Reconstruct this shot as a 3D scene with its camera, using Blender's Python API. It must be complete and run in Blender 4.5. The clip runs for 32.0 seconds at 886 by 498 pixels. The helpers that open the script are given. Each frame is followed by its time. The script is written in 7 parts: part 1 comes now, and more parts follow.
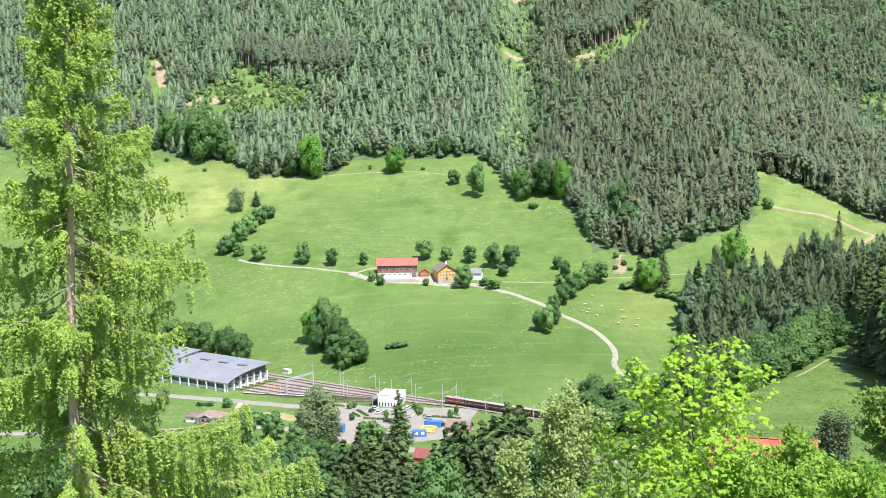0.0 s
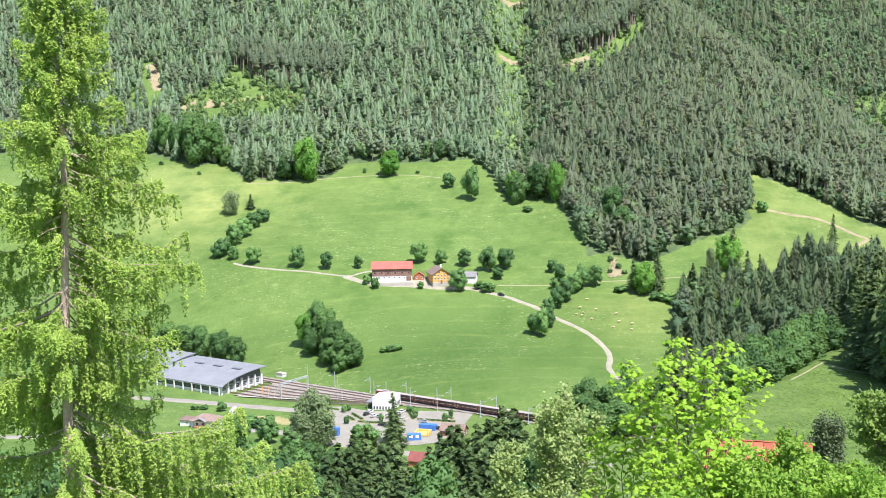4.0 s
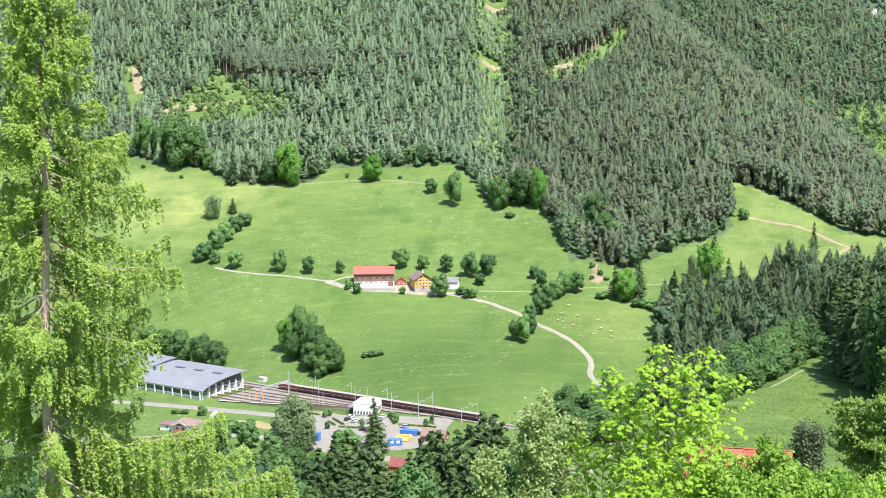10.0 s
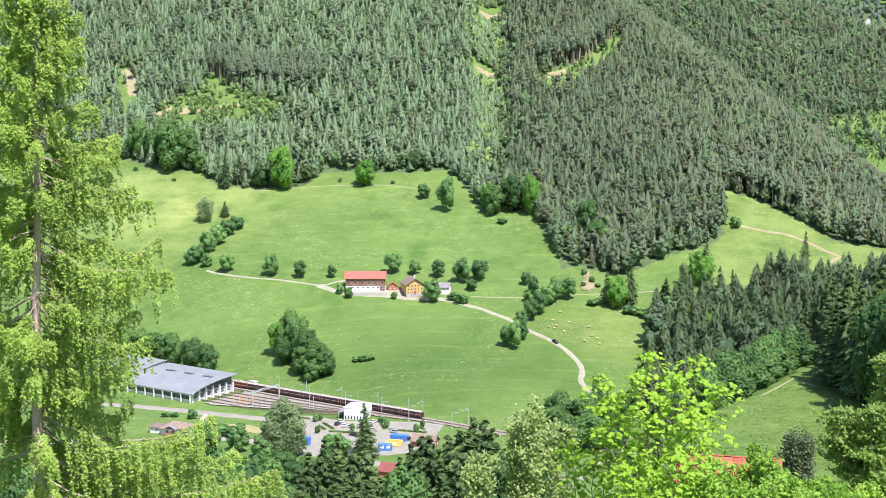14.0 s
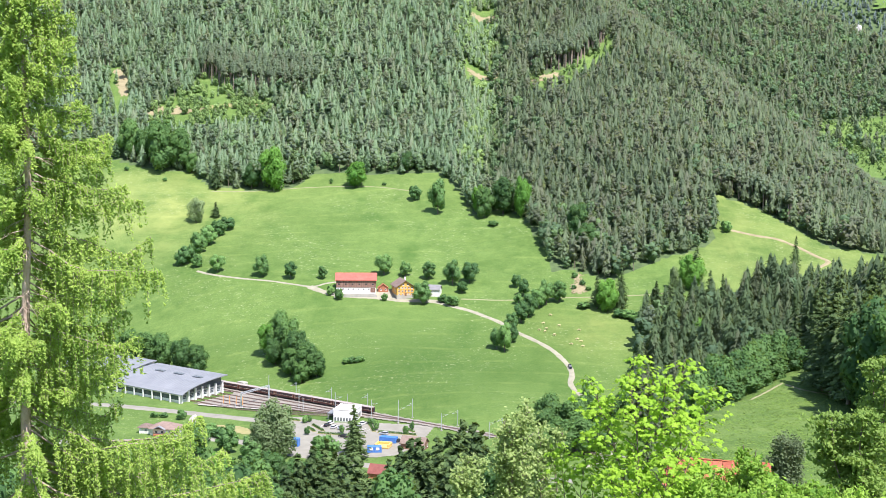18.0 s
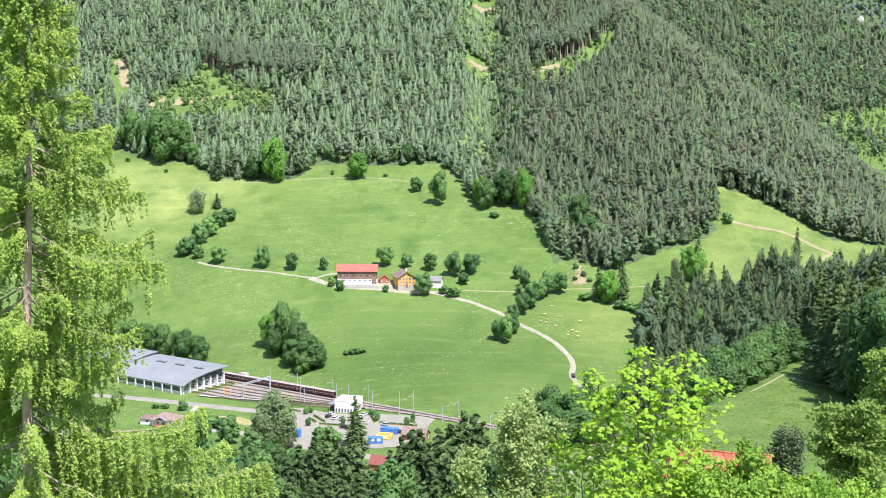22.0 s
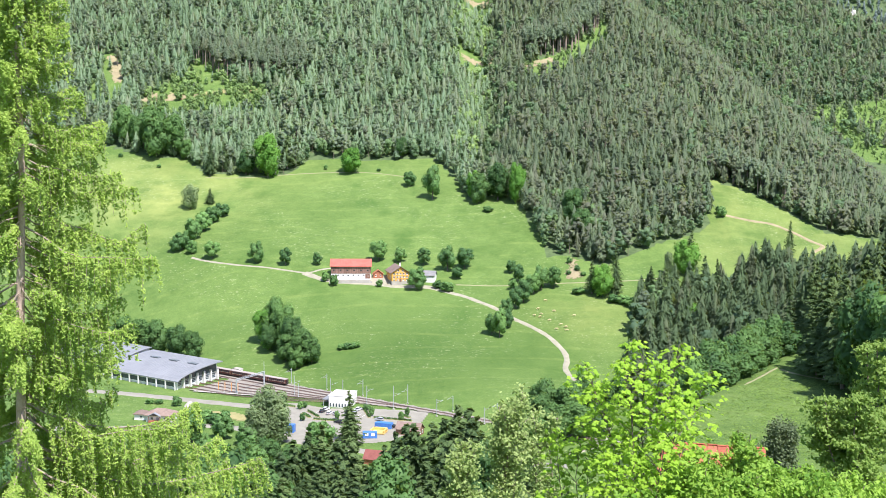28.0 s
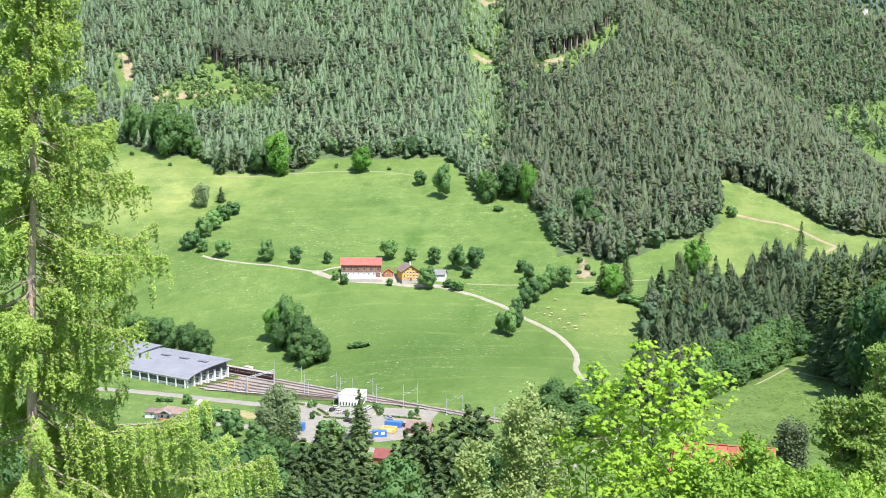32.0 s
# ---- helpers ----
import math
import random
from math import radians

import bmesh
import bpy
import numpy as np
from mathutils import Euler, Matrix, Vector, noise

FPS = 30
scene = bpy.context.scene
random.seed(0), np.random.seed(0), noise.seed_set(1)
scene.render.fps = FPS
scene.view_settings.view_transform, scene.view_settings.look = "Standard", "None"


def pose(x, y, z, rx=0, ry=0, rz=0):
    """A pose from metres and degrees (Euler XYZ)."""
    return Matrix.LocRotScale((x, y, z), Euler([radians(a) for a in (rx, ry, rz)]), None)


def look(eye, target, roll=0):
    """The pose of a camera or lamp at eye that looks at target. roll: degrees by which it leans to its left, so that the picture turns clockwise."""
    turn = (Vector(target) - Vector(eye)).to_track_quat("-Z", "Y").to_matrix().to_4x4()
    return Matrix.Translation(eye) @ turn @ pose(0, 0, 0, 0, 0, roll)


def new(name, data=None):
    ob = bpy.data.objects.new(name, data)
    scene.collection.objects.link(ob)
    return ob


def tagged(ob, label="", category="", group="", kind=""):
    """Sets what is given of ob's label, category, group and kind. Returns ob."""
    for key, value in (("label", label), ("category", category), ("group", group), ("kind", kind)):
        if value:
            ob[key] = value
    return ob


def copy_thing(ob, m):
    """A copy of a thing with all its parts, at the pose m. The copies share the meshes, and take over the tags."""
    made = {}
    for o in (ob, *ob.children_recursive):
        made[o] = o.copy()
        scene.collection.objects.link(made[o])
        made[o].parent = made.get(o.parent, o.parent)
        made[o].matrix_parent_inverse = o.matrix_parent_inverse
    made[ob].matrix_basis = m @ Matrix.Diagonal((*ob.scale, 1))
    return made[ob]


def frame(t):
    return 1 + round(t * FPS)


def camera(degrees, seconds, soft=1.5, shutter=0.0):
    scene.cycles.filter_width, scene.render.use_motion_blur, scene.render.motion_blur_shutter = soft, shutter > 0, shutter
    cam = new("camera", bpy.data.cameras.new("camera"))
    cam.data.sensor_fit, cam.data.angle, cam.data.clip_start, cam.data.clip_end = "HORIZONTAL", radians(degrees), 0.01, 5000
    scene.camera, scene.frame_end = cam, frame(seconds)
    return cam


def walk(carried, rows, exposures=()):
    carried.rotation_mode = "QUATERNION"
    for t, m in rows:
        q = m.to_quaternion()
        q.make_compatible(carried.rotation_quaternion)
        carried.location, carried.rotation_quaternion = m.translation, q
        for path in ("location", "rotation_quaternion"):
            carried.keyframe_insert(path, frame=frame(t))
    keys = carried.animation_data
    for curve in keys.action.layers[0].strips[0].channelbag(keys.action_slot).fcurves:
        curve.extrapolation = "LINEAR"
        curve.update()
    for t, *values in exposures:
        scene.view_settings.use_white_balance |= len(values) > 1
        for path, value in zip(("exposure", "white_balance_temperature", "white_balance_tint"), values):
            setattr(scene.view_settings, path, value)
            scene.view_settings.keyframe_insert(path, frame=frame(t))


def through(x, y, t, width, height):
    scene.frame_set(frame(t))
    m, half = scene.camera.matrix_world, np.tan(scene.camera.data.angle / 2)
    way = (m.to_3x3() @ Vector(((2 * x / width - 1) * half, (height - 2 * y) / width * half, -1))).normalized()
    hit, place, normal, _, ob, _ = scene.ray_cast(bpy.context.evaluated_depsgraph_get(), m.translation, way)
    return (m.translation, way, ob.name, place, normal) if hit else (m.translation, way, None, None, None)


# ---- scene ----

EXPOSURES = [(0.0, 0.66, 6020, 18.5), (32.0, 0.66, 6020, 18.5)]
# ---- camera ----
TURNS = [
    (0, 82.939, 0.966, 1.051),
    (0.5, 82.906, 0.975, 1.033),
    (1, 82.878, 0.919, 0.969),
    (1.5, 82.788, 0.963, 0.933),
    (2, 82.769, 1.056, 0.834),
    (2.5, 82.874, 1.098, 0.860),
    (3, 82.984, 1.023, 0.876),
    (3.5, 83.015, 0.949, 0.893),
    (5.5, 83.298, 0.931, 0.413),
    (6, 83.310, 0.836, 0.304),
    (6.5, 83.366, 0.755, 0.297),
    (7, 83.364, 0.658, 0.241),
    (7.5, 83.285, 0.566, 0.201),
    (8, 83.208, 0.549, 0.120),
    (8.5, 83.195, 0.585, 0.058),
    (9, 83.187, 0.636, 0.052),
    (9.5, 83.240, 0.600, 0.054),
    (10, 83.291, 0.498, 0.138),
    (10.5, 83.363, 0.364, 0.169),
    (11, 83.493, 0.206, 0.206),
    (11.5, 83.525, 0.099, 0.101),
    (12, 83.500, 0.007, 0.034),
    (12.5, 83.467, -0.025, 0.013),
    (13, 83.500, -0.000, 0.000),
    (13.5, 83.500, -0.011, -0.067),
    (14, 83.513, -0.082, -0.127),
    (14.5, 83.501, -0.122, -0.191),
    (16.5, 83.375, -0.304, -0.142),
    (17, 83.494, -0.345, -0.212),
    (17.5, 83.620, -0.449, -0.291),
    (18, 83.605, -0.538, -0.458),
    (18.5, 83.602, -0.486, -0.612),
    (19, 83.691, -0.428, -0.691),
    (19.5, 83.723, -0.410, -0.649),
    (20, 83.718, -0.554, -0.625),
    (20.5, 83.673, -0.521, -0.610),
    (21, 83.586, -0.643, -0.601),
    (21.5, 83.417, -0.530, -0.539),
    (22, 83.244, -0.571, -0.404),
    (22.5, 83.147, -0.388, -0.391),
    (23, 83.118, -0.254, -0.522),
    (23.5, 83.124, -0.321, -0.587),
    (24, 83.091, -0.300, -0.555),
    (24.5, 82.941, -0.273, -0.550),
    (25, 82.897, -0.199, -0.703),
    (25.5, 82.914, -0.238, -0.826),
    (27.5, 83.031, -0.399, -0.772),
    (28, 83.021, -0.405, -0.691),
    (28.5, 83.020, -0.417, -0.722),
    (29, 82.947, -0.356, -0.709),
    (29.5, 82.828, -0.354, -0.567),
    (30, 82.847, -0.348, -0.377),
    (30.5, 82.984, -0.477, -0.213),
    (31, 82.889, -0.394, -0.115),
    (31.5, 82.879, -0.455, -0.216),
    (32, 82.975, -0.531, -0.245),
]
cam = camera(35.489, 32.0, soft=0.8)
walk(cam, [(t, pose(0, 0, 159.0, rx, ry, rz)) for t, rx, ry, rz in TURNS], EXPOSURES)

# ---- lie of the land: heights in metres above the station yard ----
EYE = 159.0


def sstep(a, b, v):
    t = np.clip((v - a) / (b - a), 0.0, 1.0)
    return t * t * (3 - 2 * t)


def ramp(v, k):
    """v where it is positive, 0 where it is negative, rounded over k metres."""
    return 0.5 * (v + np.sqrt(v * v + k * k))


def smax(a, b, k):
    return 0.5 * (a + b + np.sqrt((a - b) ** 2 + k * k))


def smin(a, b, k):
    return 0.5 * (a + b - np.sqrt((a - b) ** 2 + k * k))


def wave(x, y):
    """Gentle unevenness of the slopes."""
    return (np.sin(x / 37.0 + 1.3) * np.sin(y / 51.0) + 0.6 * np.sin(x / 19.0 - y / 23.0)
            + 0.4 * np.sin(x / 11.0 + y / 29.0 + 2.0))


def land(x, y):
    x, y = np.asarray(x, float), np.asarray(y, float)
    # the meadow side above the railway, then the steeper wooded mountain
    d = (x + 36.5) * 0.582 + (y - 680) * 0.813
    e = (x + 17) * 0.05 + (y - 850) * 0.997 + 149.5
    h = d + (e - d) * sstep(10, 130, d)
    z = 0.25 * ramp(h - 9, 8) - 0.25 * 0.5 * 0.25
    z = z + 0.22 * ramp(y - 1085 + 0.10 * x, 40)
    z = z + 24 * np.exp(-((x - 150) / 85) ** 2 - ((y - 1060) / 110) ** 2)
    z = z - 13 * np.exp(-((x - 47 - 0.02 * (y - 1100)) / 20) ** 2) * sstep(960, 1120, y)
    # the spur's crest falls to the right, a side valley lies behind it
    s = (x - 220) * 0.595 - (y - 1350) * 0.804
    t = (x - 220) * 0.804 + (y - 1350) * 0.595
    z = smin(z, 209 - 0.54 * s - 0.5 * t, 25)
    # hillside beyond the side valley, and the far range
    far = 85 + 0.36 * ramp(y - 1650, 60)
    far = smin(far, 296 - 0.62 * (x - 606), 30)
    z = np.where(x > 200, smax(z, far * sstep(1250, 1650, y), 20), z)
    range_ = 150 * sstep(3000, 3600, y) + 520 * sstep(3500, 4700, y) + 40 * np.sin(x / 260.0 + 1) * sstep(3000, 4000, y)
    z = np.where(y > 2300, smax(z, range_, 20), z)
    z = z + wave(x, y) * (0.5 + 1.2 * sstep(1000, 1300, y)) * sstep(15, 60, d)
    # the slope on which the camera stands, with a meadow shelf and a wooded knoll
    near = 157 - 0.35 * y
    shelf = 93 - 0.04 * (y - 240) - 60 * (1 - sstep(-20, 45, x - 0.1 * (y - 240)))
    shelf = shelf - 75 * sstep(0, 75, y - 282 - 1.84 * (x - 55)) * (1 - sstep(88, 125, x))
    shelf = shelf - 120 * sstep(345, 560, y - 0.4 * (x - 75)) * (1 - sstep(170, 260, x)) - 110 * sstep(560, 850, y)
    knoll = 80 * sstep(70, 210, x) * sstep(330, 450, y) * (1 - sstep(640, 860, y)) - 20
    shelf = shelf + 95 * sstep(112, 195, x) * sstep(200, 290, y) * (1 - sstep(400, 520, y))
    near = smax(smax(near, shelf, 8), knoll, 8)
    near = near + 38 * np.exp(-((x - 188) / 32) ** 2 - ((y - 765) / 55) ** 2)
    near = near + wave(x, y + 90) * 0.7
    near = np.where(y < 0, 157 - 0.2 * y, near)
    return smax(z, near, 10) - 1.0


# ---- daylight: high sun from behind and the right, clear sky ----
SUN_ELEVATION, SUN_AZIMUTH = radians(60), radians(148)
world = bpy.data.worlds.new("sky")
scene.world = world
world.use_nodes = True
sky = world.node_tree.nodes.new("ShaderNodeTexSky")
sky.sky_type, sky.sun_disc = "NISHITA", False
sky.sun_elevation, sky.sun_rotation = SUN_ELEVATION, SUN_AZIMUTH
world.node_tree.links.new(sky.outputs[0], world.node_tree.nodes["Background"].inputs[0])
world.node_tree.nodes["Background"].inputs[1].default_value = 0.125
sun = new("sun", bpy.data.lights.new("sun", "SUN"))
sun.data.energy, sun.data.angle, sun.data.color = 5.0, radians(0.53), (1.0, 0.95, 0.86)
to_sun = Vector((math.sin(SUN_AZIMUTH) * math.cos(SUN_ELEVATION), math.cos(SUN_AZIMUTH) * math.cos(SUN_ELEVATION), math.sin(SUN_ELEVATION)))
sun.matrix_world = look((0, 0, 400), Vector((0, 0, 400)) - to_sun)

# ---- materials ----
def mix_colour(nt, fac, a, b):
    m = nt.nodes.new("ShaderNodeMix")
    m.data_type = "RGBA"
    for sock, v in ((m.inputs[0], fac), (m.inputs[6], a), (m.inputs[7], b)):
        if isinstance(v, bpy.types.NodeSocket):
            nt.links.new(v, sock)
        elif isinstance(v, (int, float)):
            sock.default_value = v
        else:
            sock.default_value = (*v, 1)
    return m.outputs[2]


def noise_of(nt, scale, detail=4.0, rough=0.6, vec=None, dims=(1, 1, 1)):
    n = nt.nodes.new("ShaderNodeTexNoise")
    n.inputs["Scale"].default_value, n.inputs["Detail"].default_value = scale, detail
    n.inputs["Roughness"].default_value = rough
    if vec is None:
        vec = nt.nodes.new("ShaderNodeTexCoord").outputs["Object"]
    if dims != (1, 1, 1):
        m = nt.nodes.new("ShaderNodeVectorMath")
        m.operation = "MULTIPLY"
        nt.links.new(vec, m.inputs[0])
        m.inputs[1].default_value = dims
        vec = m.outputs[0]
    nt.links.new(vec, n.inputs["Vector"])
    return n.outputs["Fac"]


def span(nt, v, a, b):
    """Stretch a value so that a gives 0 and b gives 1."""
    m = nt.nodes.new("ShaderNodeMapRange")
    nt.links.new(v, m.inputs[0])
    m.inputs[1].default_value, m.inputs[2].default_value = a, b
    return m.outputs[0]


def maths(nt, op, a, b=None):
    m = nt.nodes.new("ShaderNodeMath")
    m.operation = op
    for sock, v in zip(m.inputs, (a, b)):
        if isinstance(v, bpy.types.NodeSocket):
            nt.links.new(v, sock)
        elif v is not None:
            sock.default_value = v
    return m.outputs[0]


def blank(name):
    mat = bpy.data.materials.new(name)
    mat.use_nodes = True
    nt = mat.node_tree
    return mat, nt, nt.nodes["Principled BSDF"]


def bump(nt, bsdf, height, strength, dist):
    b = nt.nodes.new("ShaderNodeBump")
    b.inputs["Strength"].default_value, b.inputs["Distance"].default_value = strength, dist
    nt.links.new(height, b.inputs["Height"])
    nt.links.new(b.outputs[0], bsdf.inputs["Normal"])


def plain(name, a, b, rough=0.7, scale=1.5, metal=0.0, grain=12.0, relief=0.02, dims=(1, 1, 1), vary=0.0):
    """A surface between two colours: broad stains, fine grain, a little relief."""
    mat, nt, p = blank(name)
    broad, fine = noise_of(nt, scale, dims=dims), noise_of(nt, grain, 3.0, dims=dims)
    f = maths(nt, "ADD", maths(nt, "MULTIPLY", broad, 0.7), maths(nt, "MULTIPLY", fine, 0.3))
    col = mix_colour(nt, span(nt, f, 0.3, 0.7), a, b)
    if vary:
        r = nt.nodes.new("ShaderNodeObjectInfo").outputs["Random"]
        col = mix_colour(nt, maths(nt, "MULTIPLY", r, vary), col, tuple(0.4 * c for c in a))
    nt.links.new(col, p.inputs["Base Color"])
    p.inputs["Roughness"].default_value, p.inputs["Metallic"].default_value = rough, metal
    if relief:
        bump(nt, p, fine, 0.5, relief)
    return mat


def foliage(name, dark, light, scale, through=0.3, shared=True, spread=1.0, odd=None):
    """Leaves that also let light through. Colour varies from tree to tree and within a crown."""
    mat, nt, p = blank(name)
    if shared:
        a = nt.nodes.new("ShaderNodeAttribute")
        a.attribute_name = "tint"
        each = a.outputs["Fac"]
    else:
        each = nt.nodes.new("ShaderNodeObjectInfo").outputs["Random"]
    grain = noise_of(nt, scale, 3.0)
    f = maths(nt, "ADD", maths(nt, "MULTIPLY", maths(nt, "SUBTRACT", each, 0.5), spread), grain)
    isl = nt.nodes.new("ShaderNodeNewGeometry").outputs["Random Per Island"]
    f = maths(nt, "ADD", f, maths(nt, "MULTIPLY", maths(nt, "SUBTRACT", isl, 0.5), 0.12 if shared else 0.35))
    col = mix_colour(nt, span(nt, f, 0.1, 0.95), dark, light)
    if odd:
        # one tree in five stands out: brownish, thin or sick
        pick = maths(nt, "FRACT", maths(nt, "MULTIPLY", each, 41.7))
        col = mix_colour(nt, maths(nt, "MULTIPLY", span(nt, pick, 0.74, 0.92), 0.5), col, odd)
    nt.links.new(col, p.inputs["Base Color"])
    p.inputs["Roughness"].default_value = 0.6
    p.inputs["Specular IOR Level"].default_value = 0.08 if shared else 0.25
    if through:
        tr = nt.nodes.new("ShaderNodeBsdfTranslucent")
        nt.links.new(mix_colour(nt, 0.35, col, (0.5, 0.6, 0.05)), tr.inputs[0])
        mx = nt.nodes.new("ShaderNodeMixShader")
        mx.inputs[0].default_value = through
        nt.links.new(p.outputs[0], mx.inputs[1])
        nt.links.new(tr.outputs[0], mx.inputs[2])
        nt.links.new(mx.outputs[0], nt.nodes["Material Output"].inputs[0])
    return mat


def meadow_material():
    mat, nt, p = blank("meadow_grass")
    broad, mid, fine = noise_of(nt, 0.012, 3.0), noise_of(nt, 0.09, 5.0, 0.7), noise_of(nt, 0.9, 6.0, 0.8)
    f = maths(nt, "ADD", maths(nt, "MULTIPLY", broad, 0.35), maths(nt, "ADD", maths(nt, "MULTIPLY", mid, 0.35), maths(nt, "MULTIPLY", fine, 0.30)))
    grass = mix_colour(nt, span(nt, f, 0.40, 0.61), (0.070, 0.138, 0.029), (0.172, 0.266, 0.068))
    patches = span(nt, noise_of(nt, 0.30, 5.0, 0.75), 0.38, 0.66)
    grass = mix_colour(nt, maths(nt, "MULTIPLY", patches, 0.22), grass, (0.225, 0.300, 0.070))
    tufts = noise_of(nt, 3.2, 4.0, 0.7)
    grass = mix_colour(nt, maths(nt, "MULTIPLY", span(nt, tufts, 0.44, 0.62), 0.55), grass, (0.060, 0.115, 0.022))
    # pale, drier grass
    a = nt.nodes.new("ShaderNodeAttribute")
    a.attribute_name = "dry"
    dry = maths(nt, "MULTIPLY", a.outputs["Fac"], span(nt, noise_of(nt, 0.04, 4.0), 0.25, 0.7))
    grass = mix_colour(nt, dry, grass, (0.33, 0.37, 0.11))
    # damp, dark streaks running down the slope
    grass = mix_colour(nt, maths(nt, "MULTIPLY", span(nt, noise_of(nt, 0.021, 6.0, 0.62, dims=(1.6, 1, 1)), 0.55, 0.70), 0.55), grass, (0.050, 0.120, 0.020))
    # darker green grass: a ring, a few spots and the broad lower meadow
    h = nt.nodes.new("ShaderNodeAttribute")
    h.attribute_name = "darker_grass"
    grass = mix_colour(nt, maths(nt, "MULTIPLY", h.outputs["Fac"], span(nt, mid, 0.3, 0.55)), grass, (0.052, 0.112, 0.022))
    # old wheel marks, long faint arcs
    ring = nt.nodes.new("ShaderNodeTexWave")
    ring.wave_type, ring.rings_direction = "RINGS", "Z"
    ring.inputs["Scale"].default_value, ring.inputs["Distortion"].default_value = 0.016, 9.0
    ring.inputs["Detail"].default_value, ring.inputs["Detail Scale"].default_value = 3.0, 0.4
    nt.links.new(nt.nodes.new("ShaderNodeTexCoord").outputs["Object"], ring.inputs["Vector"])
    marks = maths(nt, "MULTIPLY", span(nt, ring.outputs["Fac"], 0.90, 0.98), span(nt, mid, 0.4, 0.6))
    grass = mix_colour(nt, maths(nt, "MULTIPLY", marks, 0.22), grass, (0.23, 0.30, 0.08))
    # drifts of white flowers, in short rows along the slope
    spots = span(nt, noise_of(nt, 0.55, 4.0, 0.8, dims=(0.75, 1.0, 1.0)), 0.575, 0.69)
    drift = span(nt, noise_of(nt, 0.017, 4.0, 0.6), 0.44, 0.58)
    grass = mix_colour(nt, maths(nt, "MULTIPLY", spots, maths(nt, "MULTIPLY", drift, 0.6)), grass, (0.50, 0.54, 0.30))
    # forest floor
    w = nt.nodes.new("ShaderNodeAttribute")
    w.attribute_name = "wood"
    soil = mix_colour(nt, span(nt, noise_of(nt, 0.2, 5.0), 0.35, 0.65), (0.07, 0.11, 0.045), (0.12, 0.17, 0.07))
    ragged = span(nt, maths(nt, "ADD", w.outputs["Fac"], maths(nt, "MULTIPLY", maths(nt, "SUBTRACT", noise_of(nt, 0.15, 4.0), 0.5), 0.8)), 0.42, 0.58)
    nt.links.new(mix_colour(nt, ragged, grass, soil), p.inputs["Base Color"])
    p.inputs["Roughness"].default_value = 0.85
    p.inputs["Specular IOR Level"].default_value = 0.15
    bump(nt, p, fine, 0.6, 0.35)
    return mat


MEADOW = meadow_material()
# mountain, spur and side-valley stands: distance haze put into the colours, paler and bluer
SPRUCE_HAZED = foliage("spruce_needles_hazed", (0.248, 0.362, 0.239), (0.341, 0.461, 0.285), 0.25, 0.55, odd=(0.358, 0.372, 0.268))
SPRUCE_SPUR_HAZED = foliage("spruce_needles_spur_hazed", (0.152, 0.208, 0.139), (0.280, 0.354, 0.217), 0.25, 0.55, odd=(0.250, 0.243, 0.189))
# far range: stronger blue-grey haze put into the needle colour
SPRUCE_RANGE_HAZED = foliage("spruce_needles_range_hazed", (0.200, 0.260, 0.265), (0.260, 0.330, 0.325), 0.1, 0.45)
PINE_SPUR_HAZED = foliage("pine_needles_spur_hazed", (0.174, 0.208, 0.149), (0.275, 0.314, 0.220), 0.25, 0.55, odd=(0.261, 0.245, 0.194))
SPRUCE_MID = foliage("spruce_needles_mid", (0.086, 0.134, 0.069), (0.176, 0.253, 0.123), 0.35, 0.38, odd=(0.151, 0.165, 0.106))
PINE_HAZED = foliage("pine_needles_hazed", (0.196, 0.260, 0.180), (0.285, 0.362, 0.251), 0.25, 0.55, odd=(0.274, 0.272, 0.199))
BROAD_HAZED = foliage("broad_leaves_hazed", (0.114, 0.191, 0.113), (0.217, 0.330, 0.172), 0.25, 0.45, odd=(0.251, 0.392, 0.155))
SPRUCE = foliage("spruce_needles", (0.053, 0.100, 0.038), (0.176, 0.260, 0.091), 0.35, 0.3, False, 0.6)
BROAD = foliage("broad_leaves", (0.054, 0.129, 0.043), (0.169, 0.315, 0.088), 0.35, 0.35, False, 0.7)
FRUIT = foliage("orchard_leaves", (0.080, 0.183, 0.066), (0.251, 0.446, 0.133), 0.35, 0.35, False, 0.7)
BRIGHT = foliage("fresh_leaves", (0.095, 0.255, 0.040), (0.260, 0.500, 0.090), 0.35, 0.40, False, 0.4)
GREY = foliage("grey_green_leaves", (0.134, 0.199, 0.092), (0.336, 0.443, 0.211), 0.5, 0.4, False, 0.5)
LARCH = foliage("larch_needles", (0.125, 0.255, 0.034), (0.600, 0.760, 0.165), 0.9, 0.38, False, 0.0)
HORNBEAM = foliage("hornbeam_leaves", (0.115, 0.215, 0.036), (0.350, 0.490, 0.120), 1.2, 0.42, False, 0.0)
WILLOW = foliage("willow_leaves", (0.075, 0.110, 0.052), (0.190, 0.245, 0.120), 0.6, 0.3, False, 0.0)
MAPLE = foliage("maple_leaves", (0.210, 0.400, 0.030), (0.430, 0.650, 0.055), 1.5, 0.42, False, 0.0)
WHITEBEAM = foliage("pale_leaves", (0.170, 0.270, 0.060), (0.500, 0.590, 0.230), 2.0, 0.35, False, 0.0)
SHRUB = foliage("shrub_leaves", (0.102, 0.247, 0.024), (0.384, 0.586, 0.084), 1.5, 0.4, False, 0.5)
TUSSOCK = foliage("tussock_grass", (0.110, 0.200, 0.034), (0.205, 0.305, 0.058), 0.25, 0.15, False, 0.0)
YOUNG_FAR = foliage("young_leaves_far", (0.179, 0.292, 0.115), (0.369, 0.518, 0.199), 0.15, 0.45)
